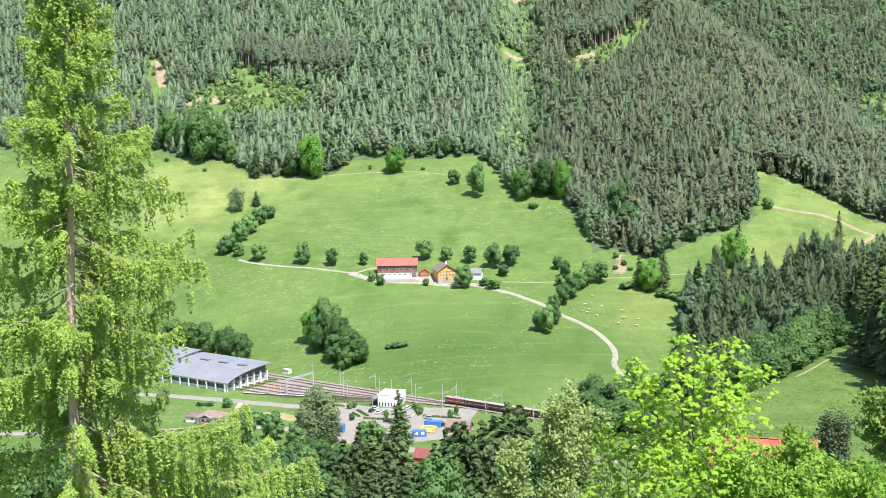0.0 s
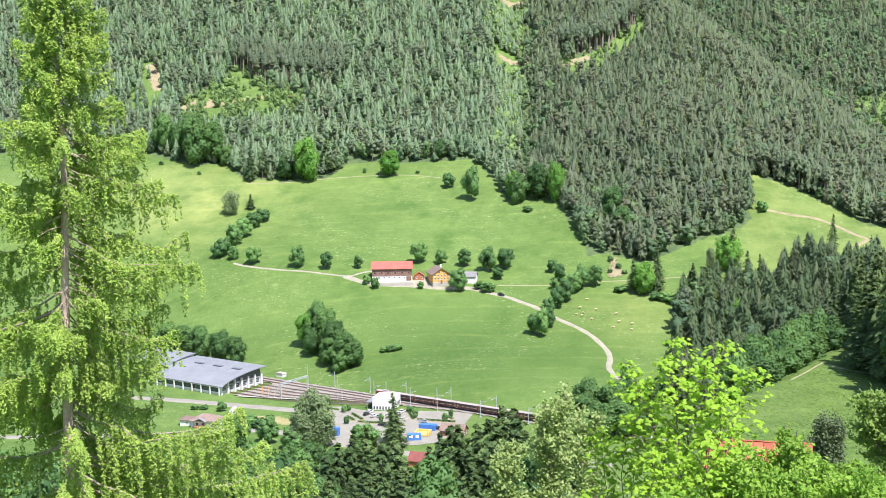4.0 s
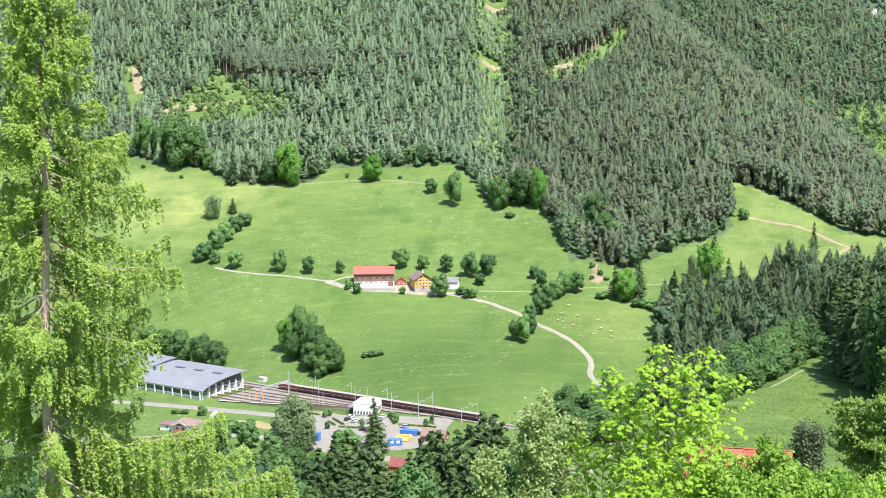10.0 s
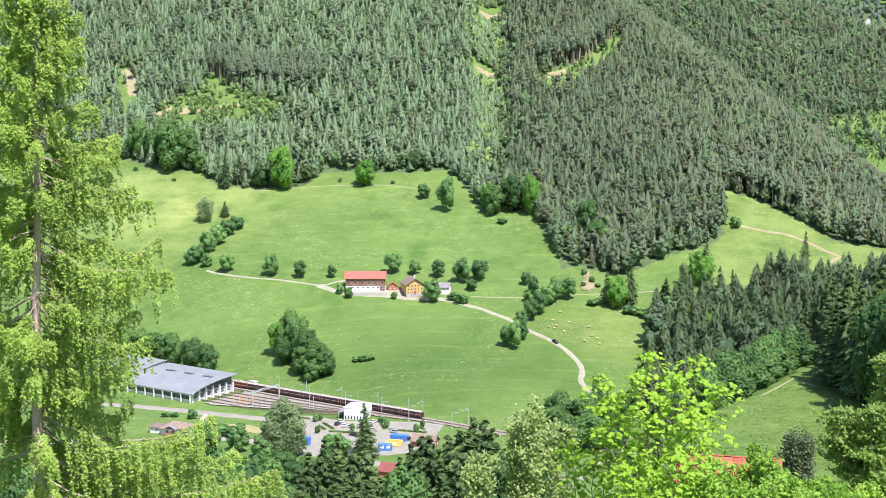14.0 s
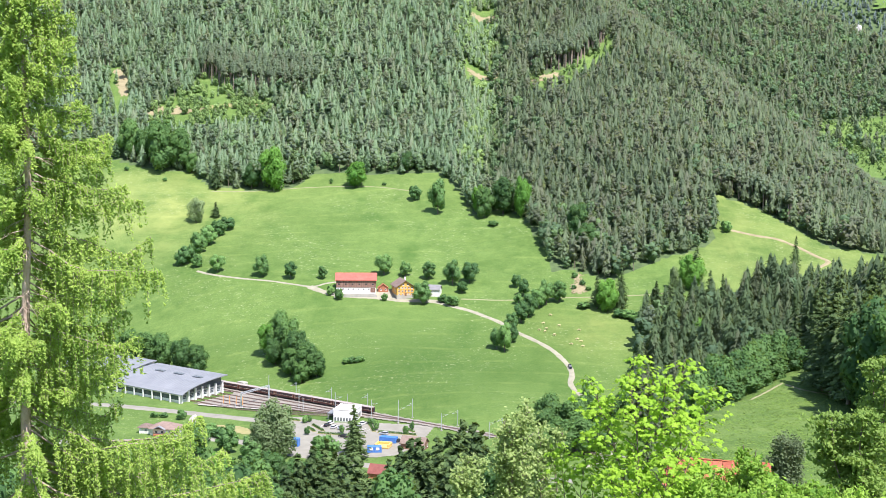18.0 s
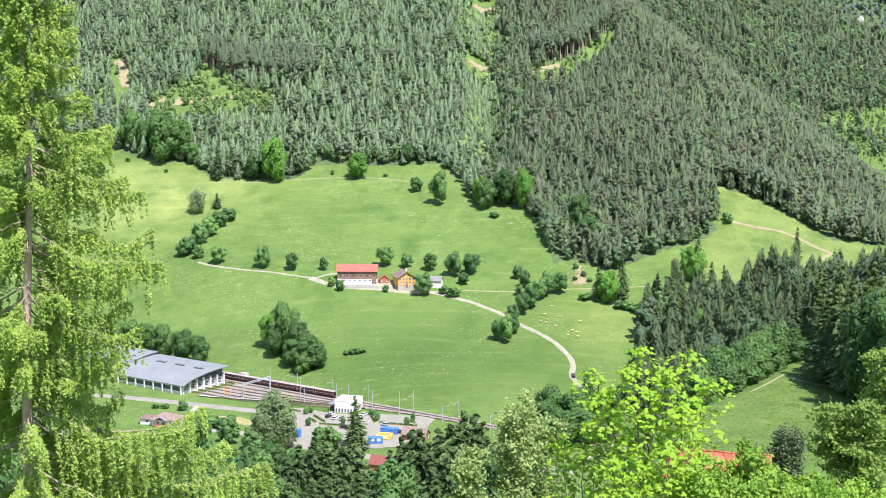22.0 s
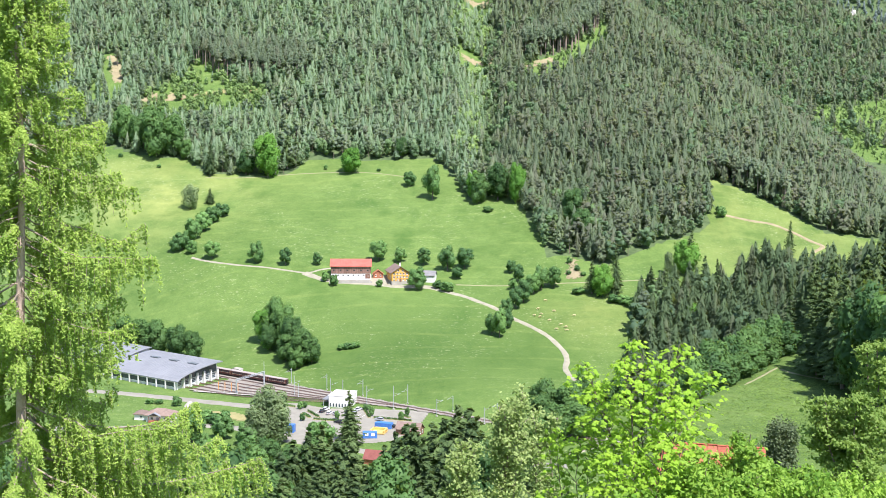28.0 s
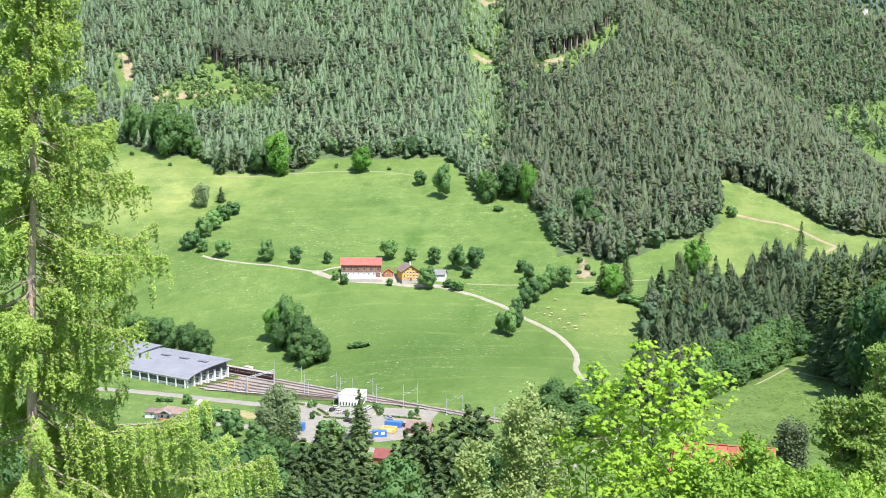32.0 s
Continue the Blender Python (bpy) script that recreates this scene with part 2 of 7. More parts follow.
BARK = plain("bark", (0.10, 0.075, 0.055), (0.24, 0.19, 0.15), 0.9, 2.0, grain=9.0, relief=0.04, dims=(1, 1, 0.3))
BARK_PALE = plain("pale_bark", (0.22, 0.17, 0.13), (0.42, 0.34, 0.27), 0.9, 3.0, grain=14.0, relief=0.03, dims=(1, 1, 0.35))
GRAVEL = plain("gravel_road", (0.254, 0.237, 0.163), (0.389, 0.369, 0.268), 0.9, 0.3, grain=3.0, relief=0.03)
SOIL = plain("bare_soil", (0.224, 0.185, 0.094), (0.378, 0.327, 0.187), 0.95, 0.25, grain=1.5, relief=0.2)
ASPHALT = plain("asphalt", (0.232, 0.219, 0.172), (0.335, 0.318, 0.258), 0.85, 0.15, grain=4.0, relief=0.01)
CONCRETE = plain("concrete", (0.36, 0.33, 0.28), (0.50, 0.47, 0.41), 0.8, 0.3, grain=4.0, relief=0.01)
BALLAST = plain("ballast", (0.20, 0.18, 0.145), (0.35, 0.32, 0.265), 0.95, 0.3, grain=2.5, relief=0.08)
STEEL = plain("rail_steel", (0.20, 0.15, 0.12), (0.34, 0.28, 0.24), 0.4, 1.0, metal=0.8)
WHITE = plain("white_plaster", (0.74, 0.72, 0.68), (0.86, 0.84, 0.80), 0.8, 0.4, grain=3.0)
ROOF_GREY = plain("grey_roof_sheet", (0.221, 0.232, 0.242), (0.312, 0.324, 0.336), 0.55, 0.12, metal=0.1, grain=2.0, relief=0.01)
ROOF_RED = plain("red_roof", (0.46, 0.10, 0.07), (0.60, 0.17, 0.12), 0.6, 0.3, grain=3.0)
WOOD_DARK = plain("weathered_boards", (0.17, 0.09, 0.06), (0.30, 0.17, 0.12), 0.8, 0.8, grain=6.0, dims=(6, 6, 0.4))
OCHRE = plain("ochre_plaster", (0.72, 0.36, 0.06), (0.82, 0.45, 0.10), 0.8, 0.5, grain=3.0)
ROOF_BROWN = plain("brown_tiles", (0.20, 0.14, 0.11), (0.34, 0.25, 0.20), 0.8, 0.6, grain=4.0, vary=0.4)
GLASS = plain("window_glass", (0.03, 0.035, 0.04), (0.06, 0.07, 0.08), 0.12, 0.5, relief=0)
TRAIN_BROWN = plain("coach_paint", (0.069, 0.022, 0.019), (0.102, 0.034, 0.029), 0.45, 0.7, grain=3.0, relief=0)
TRAIN_ROOF = plain("coach_roof", (0.34, 0.29, 0.26), (0.46, 0.41, 0.37), 0.7, 0.7, grain=3.0, relief=0)
DARK = plain("dark_iron", (0.03, 0.03, 0.03), (0.06, 0.055, 0.05), 0.6, 1.0, relief=0)
GALV = plain("galvanised_steel", (0.48, 0.52, 0.53), (0.62, 0.66, 0.67), 0.5, 0.8, metal=0.4, relief=0)
ORANGE = plain("orange_paint", (0.70, 0.30, 0.10), (0.80, 0.38, 0.14), 0.6, 1.0, relief=0)
BLUE = plain("blue_tarpaulin", (0.05, 0.17, 0.50), (0.09, 0.24, 0.60), 0.5, 0.8, relief=0)
SAND = plain("yellow_sand", (0.68, 0.42, 0.10), (0.80, 0.55, 0.18), 0.9, 0.8, grain=5.0)
WOOL = plain("wool", (0.50, 0.42, 0.20), (0.68, 0.59, 0.34), 0.95, 2.0, grain=14.0, relief=0.05)
ROCK = plain("pale_rock", (0.46, 0.43, 0.38), (0.66, 0.63, 0.57), 0.9, 0.5, grain=3.0, relief=0.1)

DRY = plain("dry_grass", (0.22, 0.24, 0.08), (0.40, 0.33, 0.15), 0.9, 0.25, grain=1.5, relief=0.1)

WORN = plain("worn_grass", (0.20, 0.22, 0.09), (0.34, 0.32, 0.18), 0.9, 0.4, grain=2.0, relief=0.05)


LARCH_BARK = plain("larch_bark", (0.34, 0.24, 0.18), (0.66, 0.52, 0.42), 0.9, 3.0, grain=11.0, relief=0.05, dims=(1, 1, 0.5))
# ---- small mesh tools ----
def box(bm, x0, x1, y0, y1, z0, z1, bevel=0.0):
    got = bmesh.ops.create_cube(bm, size=1, matrix=Matrix.LocRotScale(((x0 + x1) / 2, (y0 + y1) / 2, (z0 + z1) / 2), None, (x1 - x0, y1 - y0, z1 - z0)))
    if bevel:
        edges = list({e for v in got["verts"] for e in v.link_edges})
        bmesh.ops.bevel(bm, geom=edges, offset=bevel, segments=1, affect="EDGES")
    return got["verts"]


def solid(name, bm, mat, parent, label="", at=None):
    me = bpy.data.meshes.new(name)
    bm.to_mesh(me)
    bm.free()
    me.materials.append(mat)
    ob = new(name, me)
    ob.parent = parent
    if at is not None:
        ob.matrix_basis = at
    return tagged(ob, label) if label else ob


def block(name, dims, mat, parent, label="", bevel=0.0, at=None):
    """One part that is a (bevelled) block: x0, x1, y0, y1, z0, z1."""
    bm = bmesh.new()
    box(bm, *dims, bevel=bevel)
    return solid(name, bm, mat, parent, label, at)


def prism(name, outline, y0, y1, mat, parent, label="", at=None):
    """An outline in x and z, drawn out along y."""
    bm = bmesh.new()
    a = [bm.verts.new((x, y0, z)) for x, z in outline]
    b = [bm.verts.new((x, y1, z)) for x, z in outline]
    n = len(outline)
    bm.faces.new(a)
    bm.faces.new(b[::-1])
    for i in range(n):
        bm.faces.new((a[i], b[i], b[(i + 1) % n], a[(i + 1) % n]))
    bmesh.ops.recalc_face_normals(bm, faces=bm.faces)
    return solid(name, bm, mat, parent, label, at)


def rod(name, pts, r, mat, parent, label="", sides=6, at=None):
    v, f = tube(pts, np.full(len(pts), r), sides)
    return part(name, mesh_of(name, v, f, mat), parent, label, at)


TILE_RED = plain("red_clay_tile", (0.40, 0.10, 0.06), (0.62, 0.20, 0.10), 0.85, 2.5, grain=14.0, vary=0.6)

# ---- plan of woods and clearings, in metres ----
EDGE = [(-900, 1140), (-357, 1133), (-303, 1137), (-270, 1135), (-250, 1115), (-217, 1097), (-188, 1094), (-170, 1059), (-133, 1055), (-104, 1062),
        (-92, 1092), (-59, 1086), (-19, 1082), (7, 1082), (22, 1044), (32, 990), (50, 999), (67, 978), (70, 956), (76, 925), (79, 886), (92, 890),
        (100, 883), (113, 869), (125, 880), (154, 902), (191, 928), (208, 1004), (227, 996), (252, 967), (270, 930), (320, 914), (900, 900)]
UPPER_WOOD = EDGE + [(900, 1560), (900, 2700), (-900, 2700)]
CUT = [(-244, 1178), (-172, 1176), (-137, 1182), (-139, 1216), (-172, 1232), (-180, 1262), (-209, 1282), (-214, 1250), (-238, 1226)]
GULLY = [(37, 1445), (66, 1450), (62, 1367), (53, 1276), (42, 1114), (26, 1080), (29, 1197), (26, 1279), (32, 1351)]
RIDE = [(84, 1216), (117, 1230), (174, 1312), (168, 1342), (114, 1262), (84, 1252)]
SCAR = [(-296, 1290), (-290, 1190), (-264, 1186), (-266, 1236), (-281, 1292)]
FAR_CUT = [(478, 1741), (600, 1800), (590, 1530), (500, 1530), (470, 1600)]
KNOLL_WOOD = [(122, 792), (135, 822), (172, 826), (240, 832), (420, 830), (420, 385), (118, 372), (98, 372), (88, 400), (92, 560), (104, 700)]
BANK_WOOD = [(-180, 480), (-165, 565), (-62, 578), (0, 545), (45, 450), (38, 330), (8, 210), (-40, 185), (-110, 230), (-170, 330)]


def inside(poly, x, y):
    x, y = np.asarray(x, float), np.asarray(y, float)
    hit = np.zeros(x.shape, bool)
    for (x0, y0), (x1, y1) in zip(poly, poly[1:] + poly[:1]):
        if y0 != y1:
            hit ^= ((y0 > y) != (y1 > y)) & (x < (x1 - x0) * (y - y0) / (y1 - y0) + x0)
    return hit


def mesh_of(name, verts, faces, mat, tint=None, mats=None, which=None, smooth=False, normals=None):
    """A mesh from arrays of vertices and faces."""
    me = bpy.data.meshes.new(name)
    verts, faces = np.asarray(verts, np.float32), np.asarray(faces, np.int32)
    n = faces.shape[1]
    me.vertices.add(len(verts))
    me.vertices.foreach_set("co", verts.ravel())
    me.loops.add(faces.size)
    me.loops.foreach_set("vertex_index", faces.ravel())
    me.polygons.add(len(faces))
    me.polygons.foreach_set("loop_start", np.arange(0, faces.size, n, dtype=np.int32))
    for m in (mats or [mat]):
        me.materials.append(m)
    if which is not None:
        me.polygons.foreach_set("material_index", np.asarray(which, np.int32))
    me.polygons.foreach_set("use_smooth", np.full(len(faces), smooth, bool))
    if tint is not None:
        me.attributes.new("tint", "FLOAT", "POINT").data.foreach_set("value", np.asarray(tint, np.float32))
    me.update(calc_edges=True)
    if normals is not None:
        me.polygons.foreach_set("use_smooth", np.ones(len(faces), bool))
        me.normals_split_custom_set_from_vertices(np.asarray(normals, np.float32))
    return me


# ---- ground: one sheet to the horizon ----
GX = np.concatenate([[-3200, -2400, -1800, -1300, -1000, -800, -650, -550, -480, -430, -390], np.arange(-360, 381, 4.0),
                     [395, 415, 440, 470, 500, 540, 580, 620, 660, 700, 760, 820, 900, 1000, 1150, 1350, 1650, 2100, 2600, 3200]])
GY = np.concatenate([[-900, -500, -250, -120, -60, -30], np.arange(-12, 560, 6.0), np.arange(560, 900, 3.0), np.arange(900, 1500, 6.0),
                     np.arange(1500, 2400, 25.0), np.arange(2400, 4901, 70.0)])
gx, gy = np.meshgrid(GX, GY)
GZ = land(gx, gy)


def on_ground(x, y):
    """The height of the ground sheet itself at (x, y)."""
    i = np.clip(np.searchsorted(GX, x) - 1, 0, len(GX) - 2)
    j = np.clip(np.searchsorted(GY, y) - 1, 0, len(GY) - 2)
    u, v = (x - GX[i]) / (GX[i + 1] - GX[i]), (y - GY[j]) / (GY[j + 1] - GY[j])
    return (GZ[j, i] * (1 - u) + GZ[j, i + 1] * u) * (1 - v) + (GZ[j + 1, i] * (1 - u) + GZ[j + 1, i + 1] * u) * v


def build_ground():
    nx, ny = len(GX), len(GY)
    idx = np.arange(nx * ny).reshape(ny, nx)
    faces = np.stack([idx[:-1, :-1], idx[:-1, 1:], idx[1:, 1:], idx[1:, :-1]], -1).reshape(-1, 4)
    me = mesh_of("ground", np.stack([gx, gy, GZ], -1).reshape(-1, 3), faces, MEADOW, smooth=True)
    wood = inside(UPPER_WOOD, gx, gy) & ~inside(CUT, gx, gy) & ~inside(GULLY, gx, gy) & ~inside(RIDE, gx, gy) & ~inside(SCAR, gx, gy) & ~inside(FAR_CUT, gx, gy)
    dry_cap = 1 - sstep(1085, 1110, gy)
    wood |= inside(KNOLL_WOOD, gx, gy) | inside(BANK_WOOD, gx, gy) | (gy > 2700)
    dry = 0.9 * np.exp(-((gx + 205) / 70) ** 2 - ((gy - 1010) / 75) ** 2) + 0.60 * np.exp(-((gx - 95) / 30) ** 2 - ((gy - 795) / 32) ** 2) + 0.12 * sstep(980, 1060, gy) + 0.42 * sstep(140, 200, gx) * sstep(700, 800, gy) + 0.10 * np.exp(-((gx - 80) / 60) ** 2 - ((gy - 290) / 75) ** 2)
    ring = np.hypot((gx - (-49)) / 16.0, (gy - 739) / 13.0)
    darker_grass = 0.6 * np.exp(-((ring - 0.8) / 0.45) ** 2)
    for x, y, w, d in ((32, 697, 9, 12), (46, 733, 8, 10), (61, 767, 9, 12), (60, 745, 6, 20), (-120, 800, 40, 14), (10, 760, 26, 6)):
        darker_grass = np.maximum(darker_grass, 0.55 * np.exp(-((gx - x) / w) ** 2 - ((gy - y) / d) ** 2))
    darker_grass = np.maximum(darker_grass, 0.62 * np.exp(-((gx - 8) / 72) ** 2 - ((gy - 752) / 66) ** 2))
    for name, values in (("wood", wood), ("dry", dry), ("darker_grass", darker_grass)):
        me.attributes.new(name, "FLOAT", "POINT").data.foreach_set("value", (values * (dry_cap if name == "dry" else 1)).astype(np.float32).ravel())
    return tagged(new("ground", me), "green mountain meadows rising to wooded slopes", "ground", kind="structure")


def strip(name, pts, width, mat, label, category="road", lift=0.14, kind="structure"):
    """A road laid on the ground along a line of plan points."""
    p = [Vector((x, y, 0)) for x, y in pts]
    line = []
    for i in range(len(p) - 1):
        a, b, c, d = p[max(i - 1, 0)], p[i], p[i + 1], p[min(i + 2, len(p) - 1)]
        n = max(2, int((c - b).length / 2.0))
        for k in range(n):
            t = k / n
            line.append(0.5 * ((2 * b) + (c - a) * t + (2 * a - 5 * b + 4 * c - d) * t * t + (3 * b - a - 3 * c + d) * t ** 3))
    line.append(p[-1])
    verts, faces = [], []
    for i, q in enumerate(line):
        way = (line[min(i + 1, len(line) - 1)] - line[max(i - 1, 0)]).normalized()
        side = Vector((way.y, -way.x, 0))
        w = width * (1 + 0.08 * math.sin(i * 0.9) + 0.06 * math.sin(i * 2.3))
        for s, drop in ((-0.62, -0.35), (-0.5, 0.0), (0.0, 0.05), (0.5, 0.0), (0.62, -0.35)):
            v = q + side * (s * w)
            verts.append((v.x, v.y, float(on_ground(v.x, v.y)) + lift + drop))
    for i in range(len(line) - 1):
        for k in range(4):
            a = i * 5 + k
            faces.append((a, a + 1, a + 6, a + 5))
    return tagged(new(name, mesh_of(name, verts, faces, mat, smooth=True)), label, category, kind=kind)


def patch(name, poly, mat, label, category, lift=0.1, step=2.5, ragged=0.0):
    """A piece of surface laid on the ground inside a plan polygon."""
    xs, ys = [q[0] for q in poly], [q[1] for q in poly]
    X, Y = np.meshgrid(np.arange(min(xs) - step, max(xs) + 2 * step, step), np.arange(min(ys) - step, max(ys) + 2 * step, step))
    rng = np.random.default_rng(3)
    keep = inside(poly, X[:-1, :-1] + step / 2 + ragged * rng.normal(size=X[:-1, :-1].shape), Y[:-1, :-1] + step / 2 + ragged * rng.normal(size=X[:-1, :-1].shape))
    Z = np.vectorize(lambda a, b: float(on_ground(a, b)))(X, Y) + lift
    idx = np.arange(X.size).reshape(X.shape)
    faces = np.stack([idx[:-1, :-1], idx[:-1, 1:], idx[1:, 1:], idx[1:, :-1]], -1)[keep]
    used, faces = np.unique(faces, return_inverse=True)
    verts = np.stack([X, Y, Z], -1).reshape(-1, 3)[used]
    return tagged(new(name, mesh_of(name, verts, faces.reshape(-1, 4), mat, smooth=True)), label, category, kind="structure")


build_ground()
ROAD = [(4, 840), (12, 834), (23, 827), (32, 819), (41, 810), (47, 800), (53, 792), (61, 782), (69, 770), (74, 758), (77, 747), (77, 735), (75, 723),
        (76, 710), (79, 697), (82, 676), (84, 640), (80, 600), (60, 575)]
strip("road", ROAD, 2.9, GRAVEL, "pale gravel farm road winding down the meadow")
strip("farm_track", [(-152, 896), (-141, 889), (-121, 880), (-102, 874), (-87, 868), (-74, 864), (-66, 869), (-58, 872)], 1.7, GRAVEL, "pale gravel track across the meadow to the barn", lift=0.1)
strip("farm_yard", [(-76, 864), (-69, 858), (-61, 853), (-47, 849.5), (-33, 848), (-17, 843.5), (-1, 842), (6, 839)], 4.6, GRAVEL, "pale gravel yard before the barn and farmhouse", "yard", lift=0.12)
patch("farm_court", [(-35, 847), (-21, 845.5), (-22, 857), (-25, 862), (-34, 863)], GRAVEL, "pale gravel court between barn and farmhouse", "yard", 0.16, 0.8, 0.2)
strip("meadow_track", [(19, 844), (40, 843), (58, 844), (82, 845), (96, 845), (114, 846), (135, 848), (151, 851)], 1.1, WORN, "narrow worn track at the wood's foot", lift=0.1)
strip("hill_track", [(207, 947), (223, 942), (237, 939), (249, 926), (257, 912), (262, 903), (252, 892)], 3.0, SOIL, "bare earth track on the upper field", lift=0.12)
strip("terrace_path", [(-167, 1051), (-135, 1052), (-97, 1061), (-62, 1059), (-36, 1056), (-10, 1046)], 1.0, WORN, "faint worn path along the upper meadow", "path", lift=0.1)
strip("ridge_path", [(74, 314), (79, 323), (84, 332), (88, 339)], 0.7, WORN, "tan earth path along the meadow's brow", "path", lift=0.1)
strip("mown_edge", [(88.5, 337), (91, 329), (95, 322), (99, 313)], 0.8, WORN, "pale mown strip across the shelf meadow", "path", lift=0.08)
patch("soil_cut", [(-250, 1200), (-223, 1204), (-198, 1206), (-196, 1210), (-222, 1217), (-240, 1216)], SOIL, "bare tan earth of a forest road cut", "earth", 0.25, 2.0, 1.2)
patch("cut_verge", [(-198, 1206), (-152, 1209), (-138, 1213), (-160, 1216), (-197, 1213)], DRY, "pale dry grass verge of a forest road", "grass", 0.25, 2.0, 1.0)
patch("soil_scar", [(-293, 1288), (-283, 1258), (-275, 1232), (-268, 1236), (-274, 1262), (-286, 1290)], SOIL, "pale bare earth of a steep eroded gully", "earth", 0.25, 2.0, 1.0)
patch("ride_scar", [(84, 1240), (100, 1240), (117, 1251), (112, 1259), (96, 1252), (84, 1248)], SOIL, "bare earth bend of a forest road", "earth", 0.25, 2.0, 1.0)
patch("bank_scar", [(32, 1279), (58, 1277), (60, 1285), (34, 1287)], SOIL, "bare earth bend of a forest road in the gully", "earth", 0.25, 2.0, 1.0)
patch("crest_scar", [(38, 1408), (66, 1404), (66, 1417), (42, 1420)], SOIL, "bare earth of a forest road high up", "earth", 0.25, 2.0, 1.0)
patch("range_meadow", [(1290, 4095), (1420, 4120), (1440, 4165), (1320, 4150)], MEADOW, "pale meadow on the far mountain side", "meadow", 22, 10.0, 3.0)
patch("gully_scar", [(88, 851), (96, 852), (98, 860), (95, 868), (97, 880), (93, 884), (92, 870), (89, 862)], SOIL, "pale eroded earth bank at the wood's foot", "earth", 0.3, 0.8, 1.1)

# ---- tree shapes, as arrays ----
def cards(centres, normals, size, rng, fold=0.25, long=1.3, along=None):
    """Leaf clumps: small folded pieces, four corners each, round given places."""
    n = len(centres)
    nrm = normals / np.maximum(np.linalg.norm(normals, axis=1, keepdims=True), 1e-6)
    u = np.cross(nrm, rng.normal(size=(n, 3))) if along is None else along - (along * nrm).sum(1, keepdims=True) * nrm
    u /= np.maximum(np.linalg.norm(u, axis=1, keepdims=True), 1e-6)
    v = np.cross(nrm, u)
    s = (size * rng.uniform(0.6, 1.35, n))[:, None]
    a, b = centres + u * s * long * 0.5, centres - u * s * long * 0.5
    c, d = centres + v * s * 0.5 - nrm * s * fold, centres - v * s * 0.5 - nrm * s * fold
    verts = np.stack([a, c, b, d], 1).reshape(-1, 3)
    i = np.arange(n)[:, None] * 4
    return verts, np.concatenate([i + [0, 1, 2], i + [0, 2, 3]])


def tube(path, radii, sides=6):
    path = np.asarray(path, float)
    way = np.gradient(path, axis=0)
    way /= np.linalg.norm(way, axis=1, keepdims=True)
    ref = np.where(np.abs(way[:, 2:3]) > 0.9, [[1.0, 0, 0]], [[0, 0, 1.0]])
    u = np.cross(way, ref)
    u /= np.linalg.norm(u, axis=1, keepdims=True)
    v = np.cross(way, u)
    ang = np.linspace(0, 2 * np.pi, sides, endpoint=False)
    ring = path[:, None] + np.asarray(radii)[:, None, None] * (np.cos(ang)[None, :, None] * u[:, None] + np.sin(ang)[None, :, None] * v[:, None])
    n, faces = len(path), []
    for i in range(n - 1):
        for k in range(sides):
            a, b = i * sides + k, i * sides + (k + 1) % sides
            faces += [(a, b, b + sides), (a, b + sides, a + sides)]
    return ring.reshape(-1, 3), np.array(faces)


def joined(pieces):
    verts, faces, n = [], [], 0
    for v, f in pieces:
        verts.append(v)
        faces.append(f + n)
        n += len(v)
    return np.concatenate(verts), np.concatenate(faces)


def outward(verts, faces, lean, mix, centre=None):
    """Normals that follow the crown as a whole more than the single bough, and faces wound to suit them."""
    if centre is None:
        n = np.column_stack([verts[:, :2] / np.percentile(np.hypot(verts[:, 0], verts[:, 1]), 95), np.full(len(verts), lean)])
    else:
        n = verts - centre + [0, 0, 1e-4]
    n = n / np.maximum(np.linalg.norm(n, axis=1, keepdims=True), 1e-6)
    a, b, c = verts[faces[:, 0]], verts[faces[:, 1]], verts[faces[:, 2]]
    g = np.cross(b - a, c - a)
    g /= np.maximum(np.linalg.norm(g, axis=1, keepdims=True), 1e-9)
    turn = (g * n[faces].mean(1)).sum(1) < 0
    faces = np.where(turn[:, None], faces[:, ::-1], faces)
    g = np.where(turn[:, None], -g, g)
    own = np.zeros_like(verts)
    for k in range(3):
        np.add.at(own, faces[:, k], g)
    own /= np.maximum(np.linalg.norm(own, axis=1, keepdims=True), 1e-6)
    n = n * (1 - mix) + own * mix
    return verts, faces, n / np.maximum(np.linalg.norm(n, axis=1, keepdims=True), 1e-6)


